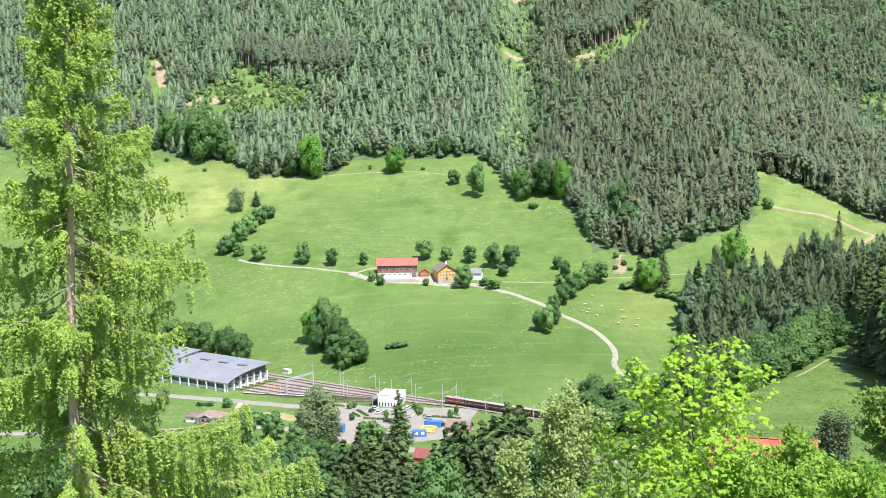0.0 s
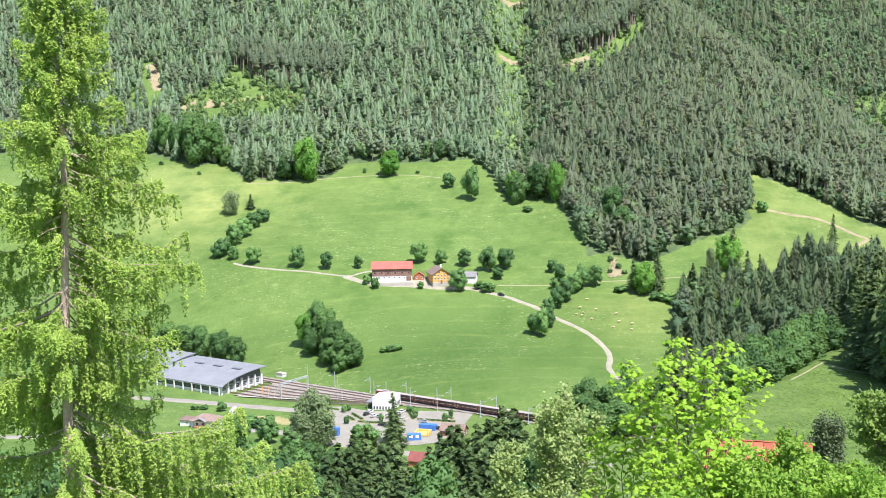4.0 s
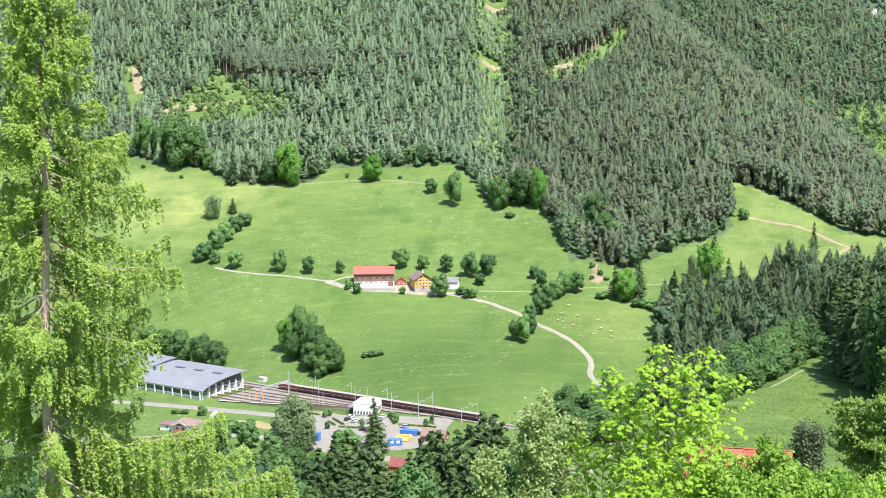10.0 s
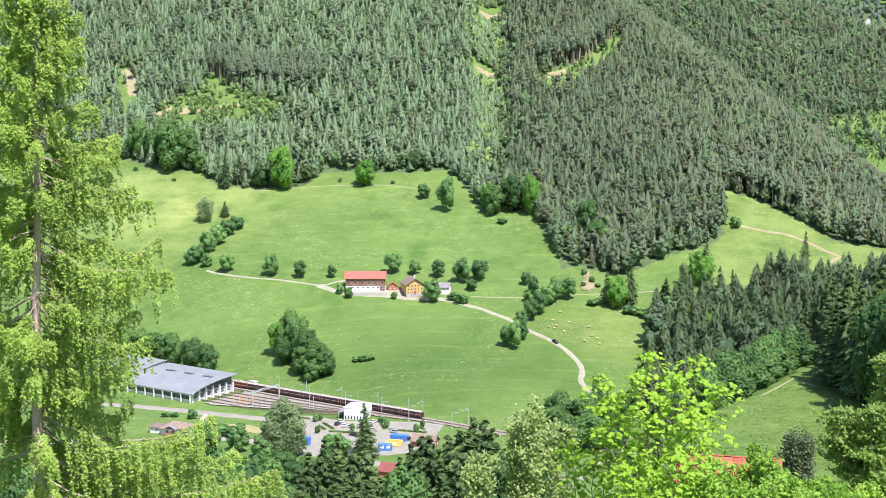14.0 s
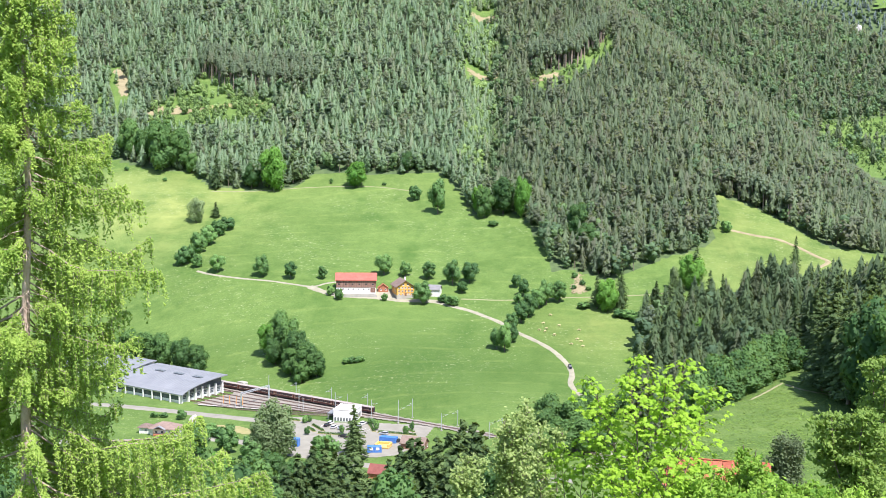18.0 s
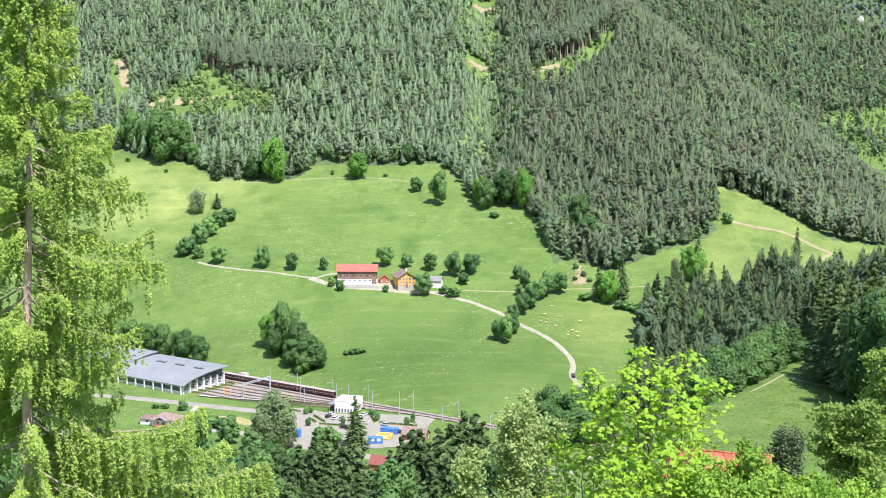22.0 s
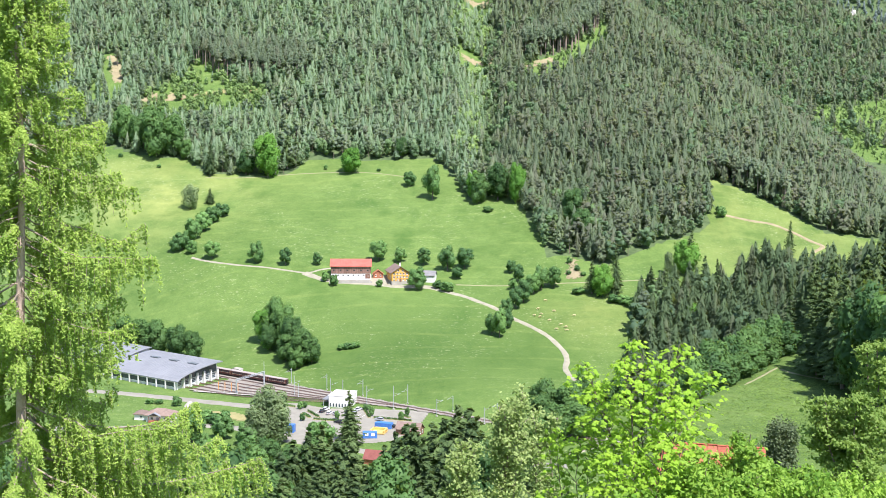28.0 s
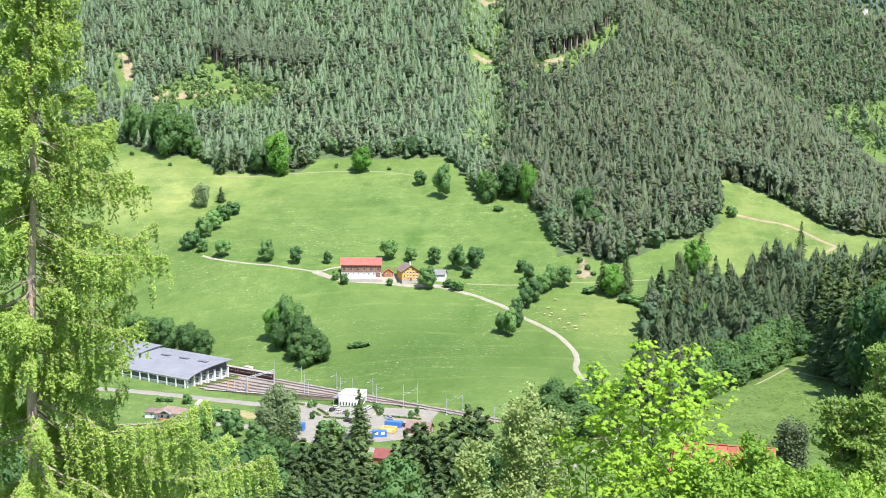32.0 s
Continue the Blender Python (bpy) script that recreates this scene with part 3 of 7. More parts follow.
def forest_spruce(rng, wide, boughs, bare, fat=1.0, lean=1.5):
    """A spruce of unit height for the woods: a dark inner cone under short drooping boughs, fuller on some sides."""
    ph = rng.uniform(0, 6.28, 3)

    def reach(f, a):
        low = np.clip((f + 0.05) / 0.16, 0.45, 1)
        return wide * low * (1 - f) ** 0.70 * (1 + 0.16 * np.sin(2 * a + ph[0] + 5 * f) + 0.13 * np.sin(3 * a + ph[1] - 9 * f))

    f = 1 - np.sqrt(rng.uniform(0.0, 1, boughs))
    f = np.clip(0.88 * f + 0.1 * rng.uniform(0, 1, boughs), 0, 0.97)
    a = np.arange(boughs) * 2.39996 + rng.uniform(-0.5, 0.5, boughs)
    r = reach(f, a) * rng.uniform(0.72, 1.12, boughs) + 0.008
    z = bare + (1 - bare) * f
    out, side = np.stack([np.cos(a), np.sin(a), 0 * a], 1), np.stack([-np.sin(a), np.cos(a), 0 * a], 1)
    up = np.array([[0, 0, 1.0]])
    ln, w = r * rng.uniform(0.42, 0.62, boughs) + 0.018, (0.030 + 0.16 * r) * rng.uniform(0.7, 1.25, boughs) * fat
    tip = out * r[:, None] + up * z[:, None]
    root = tip - out * ln[:, None] + up * (ln * rng.uniform(0.5, 1.0, boughs))[:, None]
    mid = 0.45 * root + 0.55 * tip + up * (0.25 * ln)[:, None]
    drop = up * (0.35 * w)[:, None]
    k = np.arange(boughs)[:, None] * 4
    pieces = [(np.stack([root, mid + side * w[:, None] - drop, tip, mid - side * w[:, None] - drop], 1).reshape(-1, 3), np.concatenate([k + [0, 1, 2], k + [0, 2, 3]]))]
    rows, n = np.array([0.0, 0.25, 0.55, 0.85]), 7
    ang = np.linspace(0, 2 * np.pi, n, endpoint=False)
    ring = np.concatenate([np.column_stack([np.cos(ang) * 0.54 * reach(q, ang), np.sin(ang) * 0.54 * reach(q, ang), np.full(n, bare + (1 - bare) * q + 0.01)]) for q in rows] + [[[0, 0, 0.97]]])
    faces = [(i * n + j, i * n + (j + 1) % n, i * n + n + (j + 1) % n) for i in range(3) for j in range(n)] + [(i * n + j, i * n + n + (j + 1) % n, i * n + n + j) for i in range(3) for j in range(n)]
    faces += [(3 * n + j, 3 * n + (j + 1) % n, 4 * n) for j in range(n)]
    pieces.append((ring, np.array(faces)))
    return outward(*joined(pieces), lean, 0.24)


def fine_spruce(rng, wide, boughs, twigs, bare, size):
    """A spruce of unit height for the nearer woods: drooping boughs hung with small needle sprays round a slim dark heart."""
    ph = rng.uniform(0, 6.28, 2)
    f = np.clip(1 - rng.uniform(0, 1, boughs) ** 0.62, 0, 0.99)
    a = np.arange(boughs) * 2.39996 + rng.uniform(-0.5, 0.5, boughs)
    low = np.clip((f + 0.06) / 0.15, 0.5, 1)
    r = wide * low * (1 - f) ** 0.95 * (1 + 0.15 * np.sin(2 * a + ph[0] + 5 * f) + 0.12 * np.sin(3 * a + ph[1] - 8 * f)) * rng.uniform(0.6, 1.12, boughs) + 0.006
    z = bare + (1 - bare) * f + 0.22 * r
    droop = rng.uniform(0.25, 0.6, boughs)
    out, side = np.stack([np.cos(a), np.sin(a), 0 * a], 1), np.stack([-np.sin(a), np.cos(a), 0 * a], 1)
    t = rng.uniform(0.2, 1.0, (boughs, twigs))
    sd = rng.normal(size=(boughs, twigs)) * 0.16 * (1.25 - t) * r[:, None]
    fall = droop[:, None] * r[:, None] * t ** 1.5 + np.abs(rng.normal(size=t.shape)) * 0.35 * size
    c = out[:, None] * (r[:, None] * t)[..., None] + side[:, None] * sd[..., None]
    c[..., 2] += z[:, None] - fall
    n = np.repeat(out[:, None], twigs, 1) * 0.55 + rng.normal(size=c.shape) * 0.45 + [0, 0, 0.55]
    way = np.repeat(out[:, None], twigs, 1) + rng.normal(size=c.shape) * 0.35 - [0, 0, 0.5]
    pieces = [cards(c.reshape(-1, 3), n.reshape(-1, 3), size, rng, 0.25, 1.9, way.reshape(-1, 3))]
    k = 6
    ang = np.linspace(0, 2 * np.pi, k, endpoint=False)
    ring = np.concatenate([np.column_stack([np.cos(ang), np.sin(ang), 0 * ang]) * [q, q, 0] + [0, 0, h] for q, h in ((0.3 * wide, bare + 0.02), (0.40 * wide, bare + 0.15), (0.2 * wide, 0.55))] + [[[0, 0, 0.8]]])
    faces = [(i * k + j, i * k + (j + 1) % k, i * k + k + (j + 1) % k) for i in range(2) for j in range(k)] + [(i * k + j, i * k + k + (j + 1) % k, i * k + k + j) for i in range(2) for j in range(k)] + [(2 * k + j, 2 * k + (j + 1) % k, 3 * k) for j in range(k)]
    pieces.append((ring, np.array(faces)))
    return outward(*joined(pieces), 0.6, 0.5)


def broad_crown(h, r, rng, clumps, size, base=0.22, lobes=9, core=True, soft=None):
    """Leaf clumps on a handful of uneven lobes, with dark inner masses."""
    pieces, mids = [], []
    mid = h * (base + (1 - base) * 0.5)
    tall = h * (1 - base) * 0.5
    for i in range(lobes):
        up = -0.62 + 1.35 * (i + rng.uniform(0, 1)) / lobes
        ang, wide = i * 2.4 + rng.uniform(-0.5, 0.5), math.sqrt(max(0.05, 1 - (up + 0.12) ** 2)) * rng.uniform(0.3, 0.72) * (0.75 if up < -0.35 else 1.0)
        q = np.array([math.cos(ang) * wide, math.sin(ang) * wide, up])
        c = np.array([q[0] * r, q[1] * r, mid + q[2] * tall])
        lr = r * rng.uniform(0.34, 0.52) * (1.0 - 0.3 * max(q[2], 0))
        lz = lr * rng.uniform(0.8, 1.05) * min(1.3, tall / r)
        n = max(6, int(clumps / lobes))
        d = rng.normal(size=(n, 3))
        d /= np.linalg.norm(d, axis=1, keepdims=True)
        p = c + d * [lr, lr, lz] * rng.uniform(0.72, 1.08, (n, 1))
        pieces.append(cards(p, d + rng.normal(size=d.shape) * 0.5 + [0, 0, 0.25], size, rng))
        mids.append(np.tile(c - [0, 0, 0.35 * lz], (len(pieces[-1][0]), 1)))
        if core:
            ball = bmesh.new()
            bmesh.ops.create_icosphere(ball, subdivisions=1, radius=1)
            bv = np.array([v.co[:] for v in ball.verts]) * [lr, lr, lz] * rng.uniform(0.66, 0.84, (len(ball.verts), 1)) + c
            pieces.append((bv, np.array([[v.index for v in f.verts] for f in ball.faces])))
            ball.free()
            mids.append(np.tile(c - [0, 0, 0.35 * lz], (len(bv), 1)))
    verts, faces = joined(pieces)
    far = np.hypot(verts[:, 0], verts[:, 1])
    mids = np.concatenate(mids)
    for q in (mids, verts):
        q[:, :2] *= r / np.percentile(far, 96)
    lift = h / np.percentile(verts[:, 2], 99.6)
    mids[:, 2] *= lift
    verts[:, 2] *= lift
    return outward(verts, faces, 0, soft, 0.75 * mids + 0.25 * np.array([0, 0, 0.5 * h])) if soft else (verts, faces)


def trunk_shape(h, r0, rng, limbs=0, spread=2.0, start=0.35, lean=0.02):
    n = 7
    z = np.linspace(-0.6, h, n)
    wob = np.cumsum(rng.normal(size=(n, 2)) * lean * h / n, 0)
    path = np.column_stack([wob, z])
    pieces = [tube(path, np.linspace(r0 * 1.25, r0 * 0.22, n), 7)]
    for i in range(limbs):
        f = start + (0.92 - start) * (i + rng.uniform(0, 1)) / limbs
        a = rng.uniform(0, 2 * np.pi)
        p0 = np.array([np.interp(f * h, z, path[:, 0]), np.interp(f * h, z, path[:, 1]), f * h])
        ln = spread * (1.1 - f) * rng.uniform(0.7, 1.2)
        d = np.array([np.cos(a), np.sin(a), rng.uniform(0.4, 0.9)])
        pts = [p0, p0 + d * ln * 0.5, p0 + d * ln + [0, 0, 0.12 * ln]]
        pieces.append(tube(pts, [r0 * 0.38, r0 * 0.25, r0 * 0.07], 5))
    return joined(pieces)


def scatter_mesh(name, templates, places, heights, picks, tints, rng, mat):
    """Many trees joined into one mesh: templates turned, scaled and set down."""
    V, F, T, N, n = [], [], [], [], 0
    for (x, y, z), h, k, t in zip(places, heights, picks, tints):
        v, f, nn = templates[k] if len(templates[k]) == 3 else (*templates[k], None)
        a = rng.uniform(0, 2 * np.pi)
        c, s = np.cos(a) * h, np.sin(a) * h
        w = rng.uniform(0.9, 1.3)
        out = np.empty_like(v)
        out[:, 0], out[:, 1], out[:, 2] = (v[:, 0] * c - v[:, 1] * s) * w + x, (v[:, 0] * s + v[:, 1] * c) * w + y, v[:, 2] * h + z
        if nn is not None:
            N.append(np.column_stack([nn[:, 0] * np.cos(a) - nn[:, 1] * np.sin(a), nn[:, 0] * np.sin(a) + nn[:, 1] * np.cos(a), nn[:, 2]]))
        V.append(out)
        F.append(f + n)
        T.append(np.full(len(v), t))
        n += len(v)
    return new(name, mesh_of(name, np.concatenate(V), np.concatenate(F), mat, np.concatenate(T), normals=np.concatenate(N) if N else None))


def part(name, me, parent, label="", at=None):
    ob = new(name, me)
    ob.parent = parent
    if at is not None:
        ob.matrix_basis = at
    return tagged(ob, label) if label else ob


def jittered(poly, step, rng, holes=()):
    xs, ys = [q[0] for q in poly], [q[1] for q in poly]
    X, Y = np.meshgrid(np.arange(min(xs), max(xs), step), np.arange(min(ys), max(ys), step))
    X, Y = (X + rng.uniform(-0.48, 0.48, X.shape) * step).ravel(), (Y + rng.uniform(-0.48, 0.48, Y.shape) * step).ravel()
    keep = inside(poly, X, Y)
    for hole in holes:
        keep &= ~(inside(hole, X + rng.normal(size=X.shape) * 4, Y + rng.normal(size=X.shape) * 6) & (rng.uniform(size=X.shape) < 0.9))
    return X[keep], Y[keep]


def on_ground_all(X, Y):
    return np.array([float(on_ground(a, b)) for a, b in zip(X, Y)])


# ---- far woods: stuff ----
def far_woods():
    rng = np.random.default_rng(11)
    spruces = [forest_spruce(rng, w, 104, b, 0.78) for w, b in ((0.225, 0.05), (0.205, 0.10), (0.24, 0.04), (0.19, 0.16), (0.21, 0.08), (0.225, 0.05), (0.18, 0.12))]
    # pines: rounder, open heads on bare stems
    pines = [broad_crown(1.0, w, rng, 84, 0.075, b, 7, core=True, soft=0.3) for w, b in ((0.155, 0.34), (0.175, 0.22), (0.145, 0.40), (0.165, 0.28))]
    tall = [forest_spruce(rng, w, 66, b) for w, b in ((0.125, 0.52), (0.14, 0.46), (0.115, 0.58))]
    broads = [broad_crown(1.0, w, rng, 110, 0.11, 0.04, 8, core=True, soft=0.35) for w in (0.3, 0.34, 0.27, 0.32)]
    stems = [tube([(0, 0, -0.02), (0.003, 0, 0.35), (0, 0.003, 0.75)], [0.013, 0.011, 0.005], 4)]
    boles = [tube([(0, 0, -0.02), (0.003, 0, 0.35), (0, 0.003, 0.75)], [0.017, 0.015, 0.007], 5)]
    holes = (CUT, GULLY, RIDE, SCAR, FAR_CUT)

    def stand(name, poly, step, lo, hi, mix, label, hole=holes, limit=None, tone=(0.0, 1.0), fine=None, needles=None):
        X, Y = jittered(poly, step, rng, hole)
        if limit is not None:
            keep = limit(X, Y)
            X, Y = X[keep], Y[keep]
        Z = on_ground_all(X, Y)
        patchy = 0.5 + 0.5 * np.sin(X / 41 + 2 * np.sin(Y / 57)) * np.sin(Y / 63 + X / 120)
        hollow = np.exp(-((X - 46 - 0.02 * (Y - 1100)) / 15) ** 2) * (Y > 1060) * (Y < 1480)
        kind = rng.uniform(size=len(X)) + 0.6 * hollow + 0.22 * (patchy - 0.5) + 0.22 * (1 - sstep(930, 1020, Y)) * (Y > 860) * (X < 200)
        H = rng.uniform(lo, hi, len(X)) * np.where(rng.uniform(size=len(X)) < 0.15, 0.7, 1.0)
        # low growth below the clearings and along the gully
        H = H * np.where(inside(CUT, X, Y + 20) | inside(RIDE, X, Y + 20) | inside(CUT, X, Y + 10), 0.42, 1.0)
        H = H * (1 - 0.5 * hollow)
        tint = np.clip(0.4 * hollow + tone[0] + (tone[1] - tone[0]) * (0.65 * rng.uniform(size=len(X)) + 0.35 * patchy), 0, 1)
        for sort, a, b, temps, mat, scale in (("spruces", -1, mix[0], fine or spruces, SPRUCE_MID if fine else needles[0], 1.0), ("pines", mix[0], mix[1], pines, (needles or (0, PINE_HAZED))[1], 0.95),
                                              ("broadleaf_trees", mix[1], 2, broads, BROAD_HAZED, 0.72)):
            k = (kind >= a) & (kind < b)
            if k.sum() > 3:
                ob = scatter_mesh(sort, temps, np.stack([X, Y, Z], 1)[k], H[k] * scale, rng.integers(len(temps), size=k.sum()), tint[k], rng, mat)
                tagged(ob, label + " of " + {"spruces": "dark green spruces", "pines": "grey-green pines", "broadleaf_trees": "mixed green broadleaf trees"}[sort], "forest", kind="stuff")
        k = (kind < mix[1]) & (rng.uniform(size=len(X)) < 0.55)
        ob = scatter_mesh("tree_trunks", stems, np.stack([X, Y, Z], 1)[k], H[k], np.zeros(k.sum(), int), np.full(k.sum(), 0.5), rng, BARK)
        tagged(ob, "slender grey-brown trunks in the " + label, "tree trunks", kind="stuff")

    left = lambda X, Y: (X < 46 + 0.02 * (Y - 1100)) & (X > -0.36 * Y - 25) & (Y < 1610)
    spur = lambda X, Y: (X >= 46 + 0.02 * (Y - 1100)) & (Y < 1480) & (X < 0.36 * Y + 30) & ((X - 220) * 0.804 + (Y - 1350) * 0.595 < 75)
    side = lambda X, Y: (Y > 1560) & (Y < 2420) & (X > 180) & (X < 0.36 * Y + 30)
    stand("mountain_wood", UPPER_WOOD, 5.9, 13, 21, (0.62, 0.90), "steep mountain forest", limit=left, tone=(0.1, 1.0), needles=(SPRUCE_HAZED, PINE_HAZED))
    stand("spur_wood", UPPER_WOOD, 5.8, 14, 22, (0.74, 0.95), "dense forest on the spur", limit=spur, tone=(0.0, 0.9), needles=(SPRUCE_SPUR_HAZED, PINE_SPUR_HAZED))
    stand("side_wood", UPPER_WOOD, 9.0, 18, 26, (0.40, 0.58), "forest beyond the side valley", limit=side, tone=(0.0, 0.9), needles=(SPRUCE_SPUR_HAZED, PINE_SPUR_HAZED))
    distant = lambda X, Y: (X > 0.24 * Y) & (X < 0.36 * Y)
    stand("distant_wood", [(600, 3050), (1900, 3050), (1900, 4850), (600, 4850)], 18, 22, 30, (0.7, 0.8), "distant mountain forest", hole=(), limit=distant, needles=(SPRUCE_RANGE_HAZED, SPRUCE_RANGE_HAZED))
    fine = [forest_spruce(rng, w, 330, b, 0.62, 1.0) for w, b in ((0.20, 0.06), (0.18, 0.10), (0.215, 0.05), (0.175, 0.13))]
    stand("knoll_wood", KNOLL_WOOD, 7.6, 18, 27, (0.86, 0.87), "dark wood on the knoll", hole=(), tone=(0.0, 0.6), limit=lambda X, Y: X < 0.36 * Y + 20, fine=fine)
    stand("brow_wood", [(128, 300), (132, 275), (140, 258), (225, 258), (225, 392), (140, 392), (134, 358), (130, 330)], 7.0, 27, 32, (0.97, 0.98), "dark wood above the meadow shelf", hole=(), tone=(0.0, 0.4), fine=fine)
    # tall bare-stemmed trees along the upper rims of the clearings
    for poly, step in (([(-212, 1268), (-184, 1247), (-126, 1224), (-96, 1232), (-110, 1262), (-185, 1284), (-205, 1296)], 4.6),
                       ([(86, 1266), (112, 1263), (132, 1266), (170, 1340), (160, 1352), (120, 1292), (88, 1284)], 4.6),
                       ([(208, 1006), (228, 1000), (254, 970), (262, 980), (236, 1014), (212, 1020)], 4.8)):
        X, Y = jittered(poly, step, rng)
        P, H = np.stack([X, Y, on_ground_all(X, Y)], 1), rng.uniform(21, 27, len(X))
        ob = scatter_mesh("pines", tall, P, H, rng.integers(3, size=len(X)), rng.uniform(0.1, 0.9, len(X)), rng, PINE_HAZED)
        tagged(ob, "tall thin-crowned pines along a forest clearing", "forest", kind="stuff")
        ob = scatter_mesh("tree_trunks", boles, P, H, np.zeros(len(X), int), np.full(len(X), 0.5), rng, BARK_PALE)
        tagged(ob, "tall pale bare trunks along a forest clearing", "tree trunks", kind="stuff")
    def open_bends(X, Y):
        """Leaves the bends of the forest road in the gully free."""
        free = ((Y > 1252) & (Y < 1294) & (X > 28) & (X < 62)) | ((Y > 1376) & (Y < 1430) & (X > 34) & (X < 70))
        return X[~free], Y[~free]

    X, Y = jittered(GULLY, 4.2, rng)
    X, Y = open_bends(X + rng.normal(size=X.shape) * 6, Y)
    ob = scatter_mesh("young_spruces", spruces, np.stack([X, Y, on_ground_all(X, Y)], 1), rng.uniform(7, 17, len(X)), rng.integers(7, size=len(X)), rng.uniform(0.6, 1.0, len(X)), rng, SPRUCE_HAZED)
    tagged(ob, "light green young spruces in a shallow gully", "forest", kind="stuff")
    for name, poly, step, lo, hi in (("gully_scrub", GULLY, 3.8, 6, 13), ("cut_scrub", CUT, 3.4, 3, 8), ("ride_scrub", RIDE, 4.4, 2, 6), ("far_scrub", FAR_CUT, 4.2, 2, 6)):
        X, Y = jittered(poly, step, rng)
        keep = rng.uniform(size=len(X)) < 0.5 + 0.35 * np.sin(X / 7.0 + Y / 15.0)
        X, Y = (X + rng.normal(size=X.shape) * (8 if poly is GULLY else 3))[keep], Y[keep]
        X, Y = open_bends(X, Y)
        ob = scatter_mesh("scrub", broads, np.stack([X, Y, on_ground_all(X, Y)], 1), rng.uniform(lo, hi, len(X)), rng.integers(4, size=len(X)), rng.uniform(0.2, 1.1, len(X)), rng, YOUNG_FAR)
        tagged(ob, "bright green young trees and scrub in a clearing", "scrub", kind="stuff")


far_woods()

# ---- single trees and bushes: x, y, height, crown radius ----
EDGE_TREES = [(-243, 1122, 31.6, 9.4), (-230, 1114, 27.5, 8.4), (-213, 1096, 40.0, 12.8), (-199, 1099, 32.6, 9.1), (-189, 1092, 15.7, 5.4), (-137, 1058, 19.6, 7.0), (-19, 1086, 16.3, 5.8), (38, 986, 21.5, 6.9), (52, 990, 26.5, 8.1), (98, 929, 27.4, 7.7), (103, 907, 23.0, 7.5)]
CLUMP_FRESH = [(-91, 775, 19.5, 6.2), (-87, 764, 13.0, 5.0)]
EDGE_FRESH = [(-120, 1053, 33.6, 10.0), (-57, 1057, 19.4, 8.2), (65, 981, 28.0, 6.8), (34, 997, 20.0, 4.1), (107, 823, 19.6, 6.9), (163, 856, 22.0, 7.9), (152, 780, 13.4, 4.9)]
EDGE_SPRUCES = [(-164, 1056, 25.9, 6.1), (-154, 1065, 22.4, 5.7), (-107, 1072, 27.9, 7.5), (-101, 1080, 22.6, 6.7), (-155, 996, 11.4, 4.5), (115, 826, 27.4, 5.9), (101, 828, 21.1, 5.2), (166, 856, 29.3, 6.1), (134, 811, 24.3, 6.8), (141, 800, 27.4, 6.1), (173, 810, 28.0, 5.8), (169, 827, 24.9, 5.2), (189, 810, 28.0, 7.6), (202, 806, 28.0, 7.6), (236, 887, 23.1, 4.5), (208, 801, 28.0, 6.8)]
MEADOW_TREES = [(5, 997, 25.0, 6.9), (-138, 892, 11.4, 5.0), (-108, 882, 14.2, 5.1), (-89, 877, 11.1, 4.5), (-69, 876, 8.5, 3.1), (-30, 886, 13.4, 5.7), (-16, 883, 10.0, 4.0), (-1, 878, 11.4, 4.9), (14, 867, 16.0, 5.5), (25, 871, 13.2, 5.7), (-5, 838, 14.1, 5.9), (20, 854, 7.2, 3.9)]
BUSHES = [(-12, 1028, 11.2, 4.8), (-177, 892, 6.9, 3.0), (-62, 851, 6.5, 2.5), (-56, 844, 7.1, 2.6), (-28, 843, 4.6, 2.1), (13, 834, 6.3, 4.1), (8, 839, 4.9, 3.1), (-143, 969, 9.0, 5.2), (-147, 956, 11.3, 5.2), (-151, 939, 12.7, 5.5), (-156, 923, 14.1, 5.8), (-160, 908, 12.4, 4.9), (-164, 906, 10.8, 4.2), (-153, 901, 9.2, 3.4)]
SMALL_BUSHES = [(90, 858, 3.0, 1.6), (96, 864, 3.6, 1.8), (92, 876, 4.0, 2.0), (99, 856, 2.6, 1.8), (-77, 1068, 4.0, 1.5), (-241, 1097, 3.3, 1.8), (-206, 1073, 3.2, 1.8), (-36, 1061, 2.2, 1.7), (44, 968, 4.1, 3.6), (204, 944, 7.3, 2.8), (202, 950, 5.7, 2.0), (93, 828, 4.2, 3.8), (118, 813, 5.5, 4.1), (123, 809, 6.2, 4.4), (80, 703, 4.8, 1.5), (83, 716, 3.7, 1.4), (82, 695, 4.2, 1.8), (113, 815, 4.9, 3.7)]
SCRUB = [(-46, 753, 3.2, 2.4), (-43, 753, 3.2, 2.4), (-40, 753, 3.2, 2.4), (-38, 754, 3.2, 2.4)]
GREY_TREES = [(-167, 984, 17.5, 6.1), (152, 855, 14.6, 3.2)]
CLUMP = [(-84, 772, 26.5, 7.0), (-78, 760, 26.0, 7.2), (-72, 748, 23.0, 7.2), (-66, 737, 20.0, 6.6), (-76, 745, 16.0, 6.2), (-61, 738, 14.5, 5.0), (-86, 762, 16.0, 5.8), (-69, 733, 13.0, 5.0)]
DEPOT_TREES = [(-153, 779, 20.9, 7.3), (-140, 771, 19.3, 6.9), (-130, 766, 15.8, 5.8), (-164, 789, 19.2, 6.7), (-176, 793, 20.7, 7.1), (-183, 788, 17.2, 6.7)]
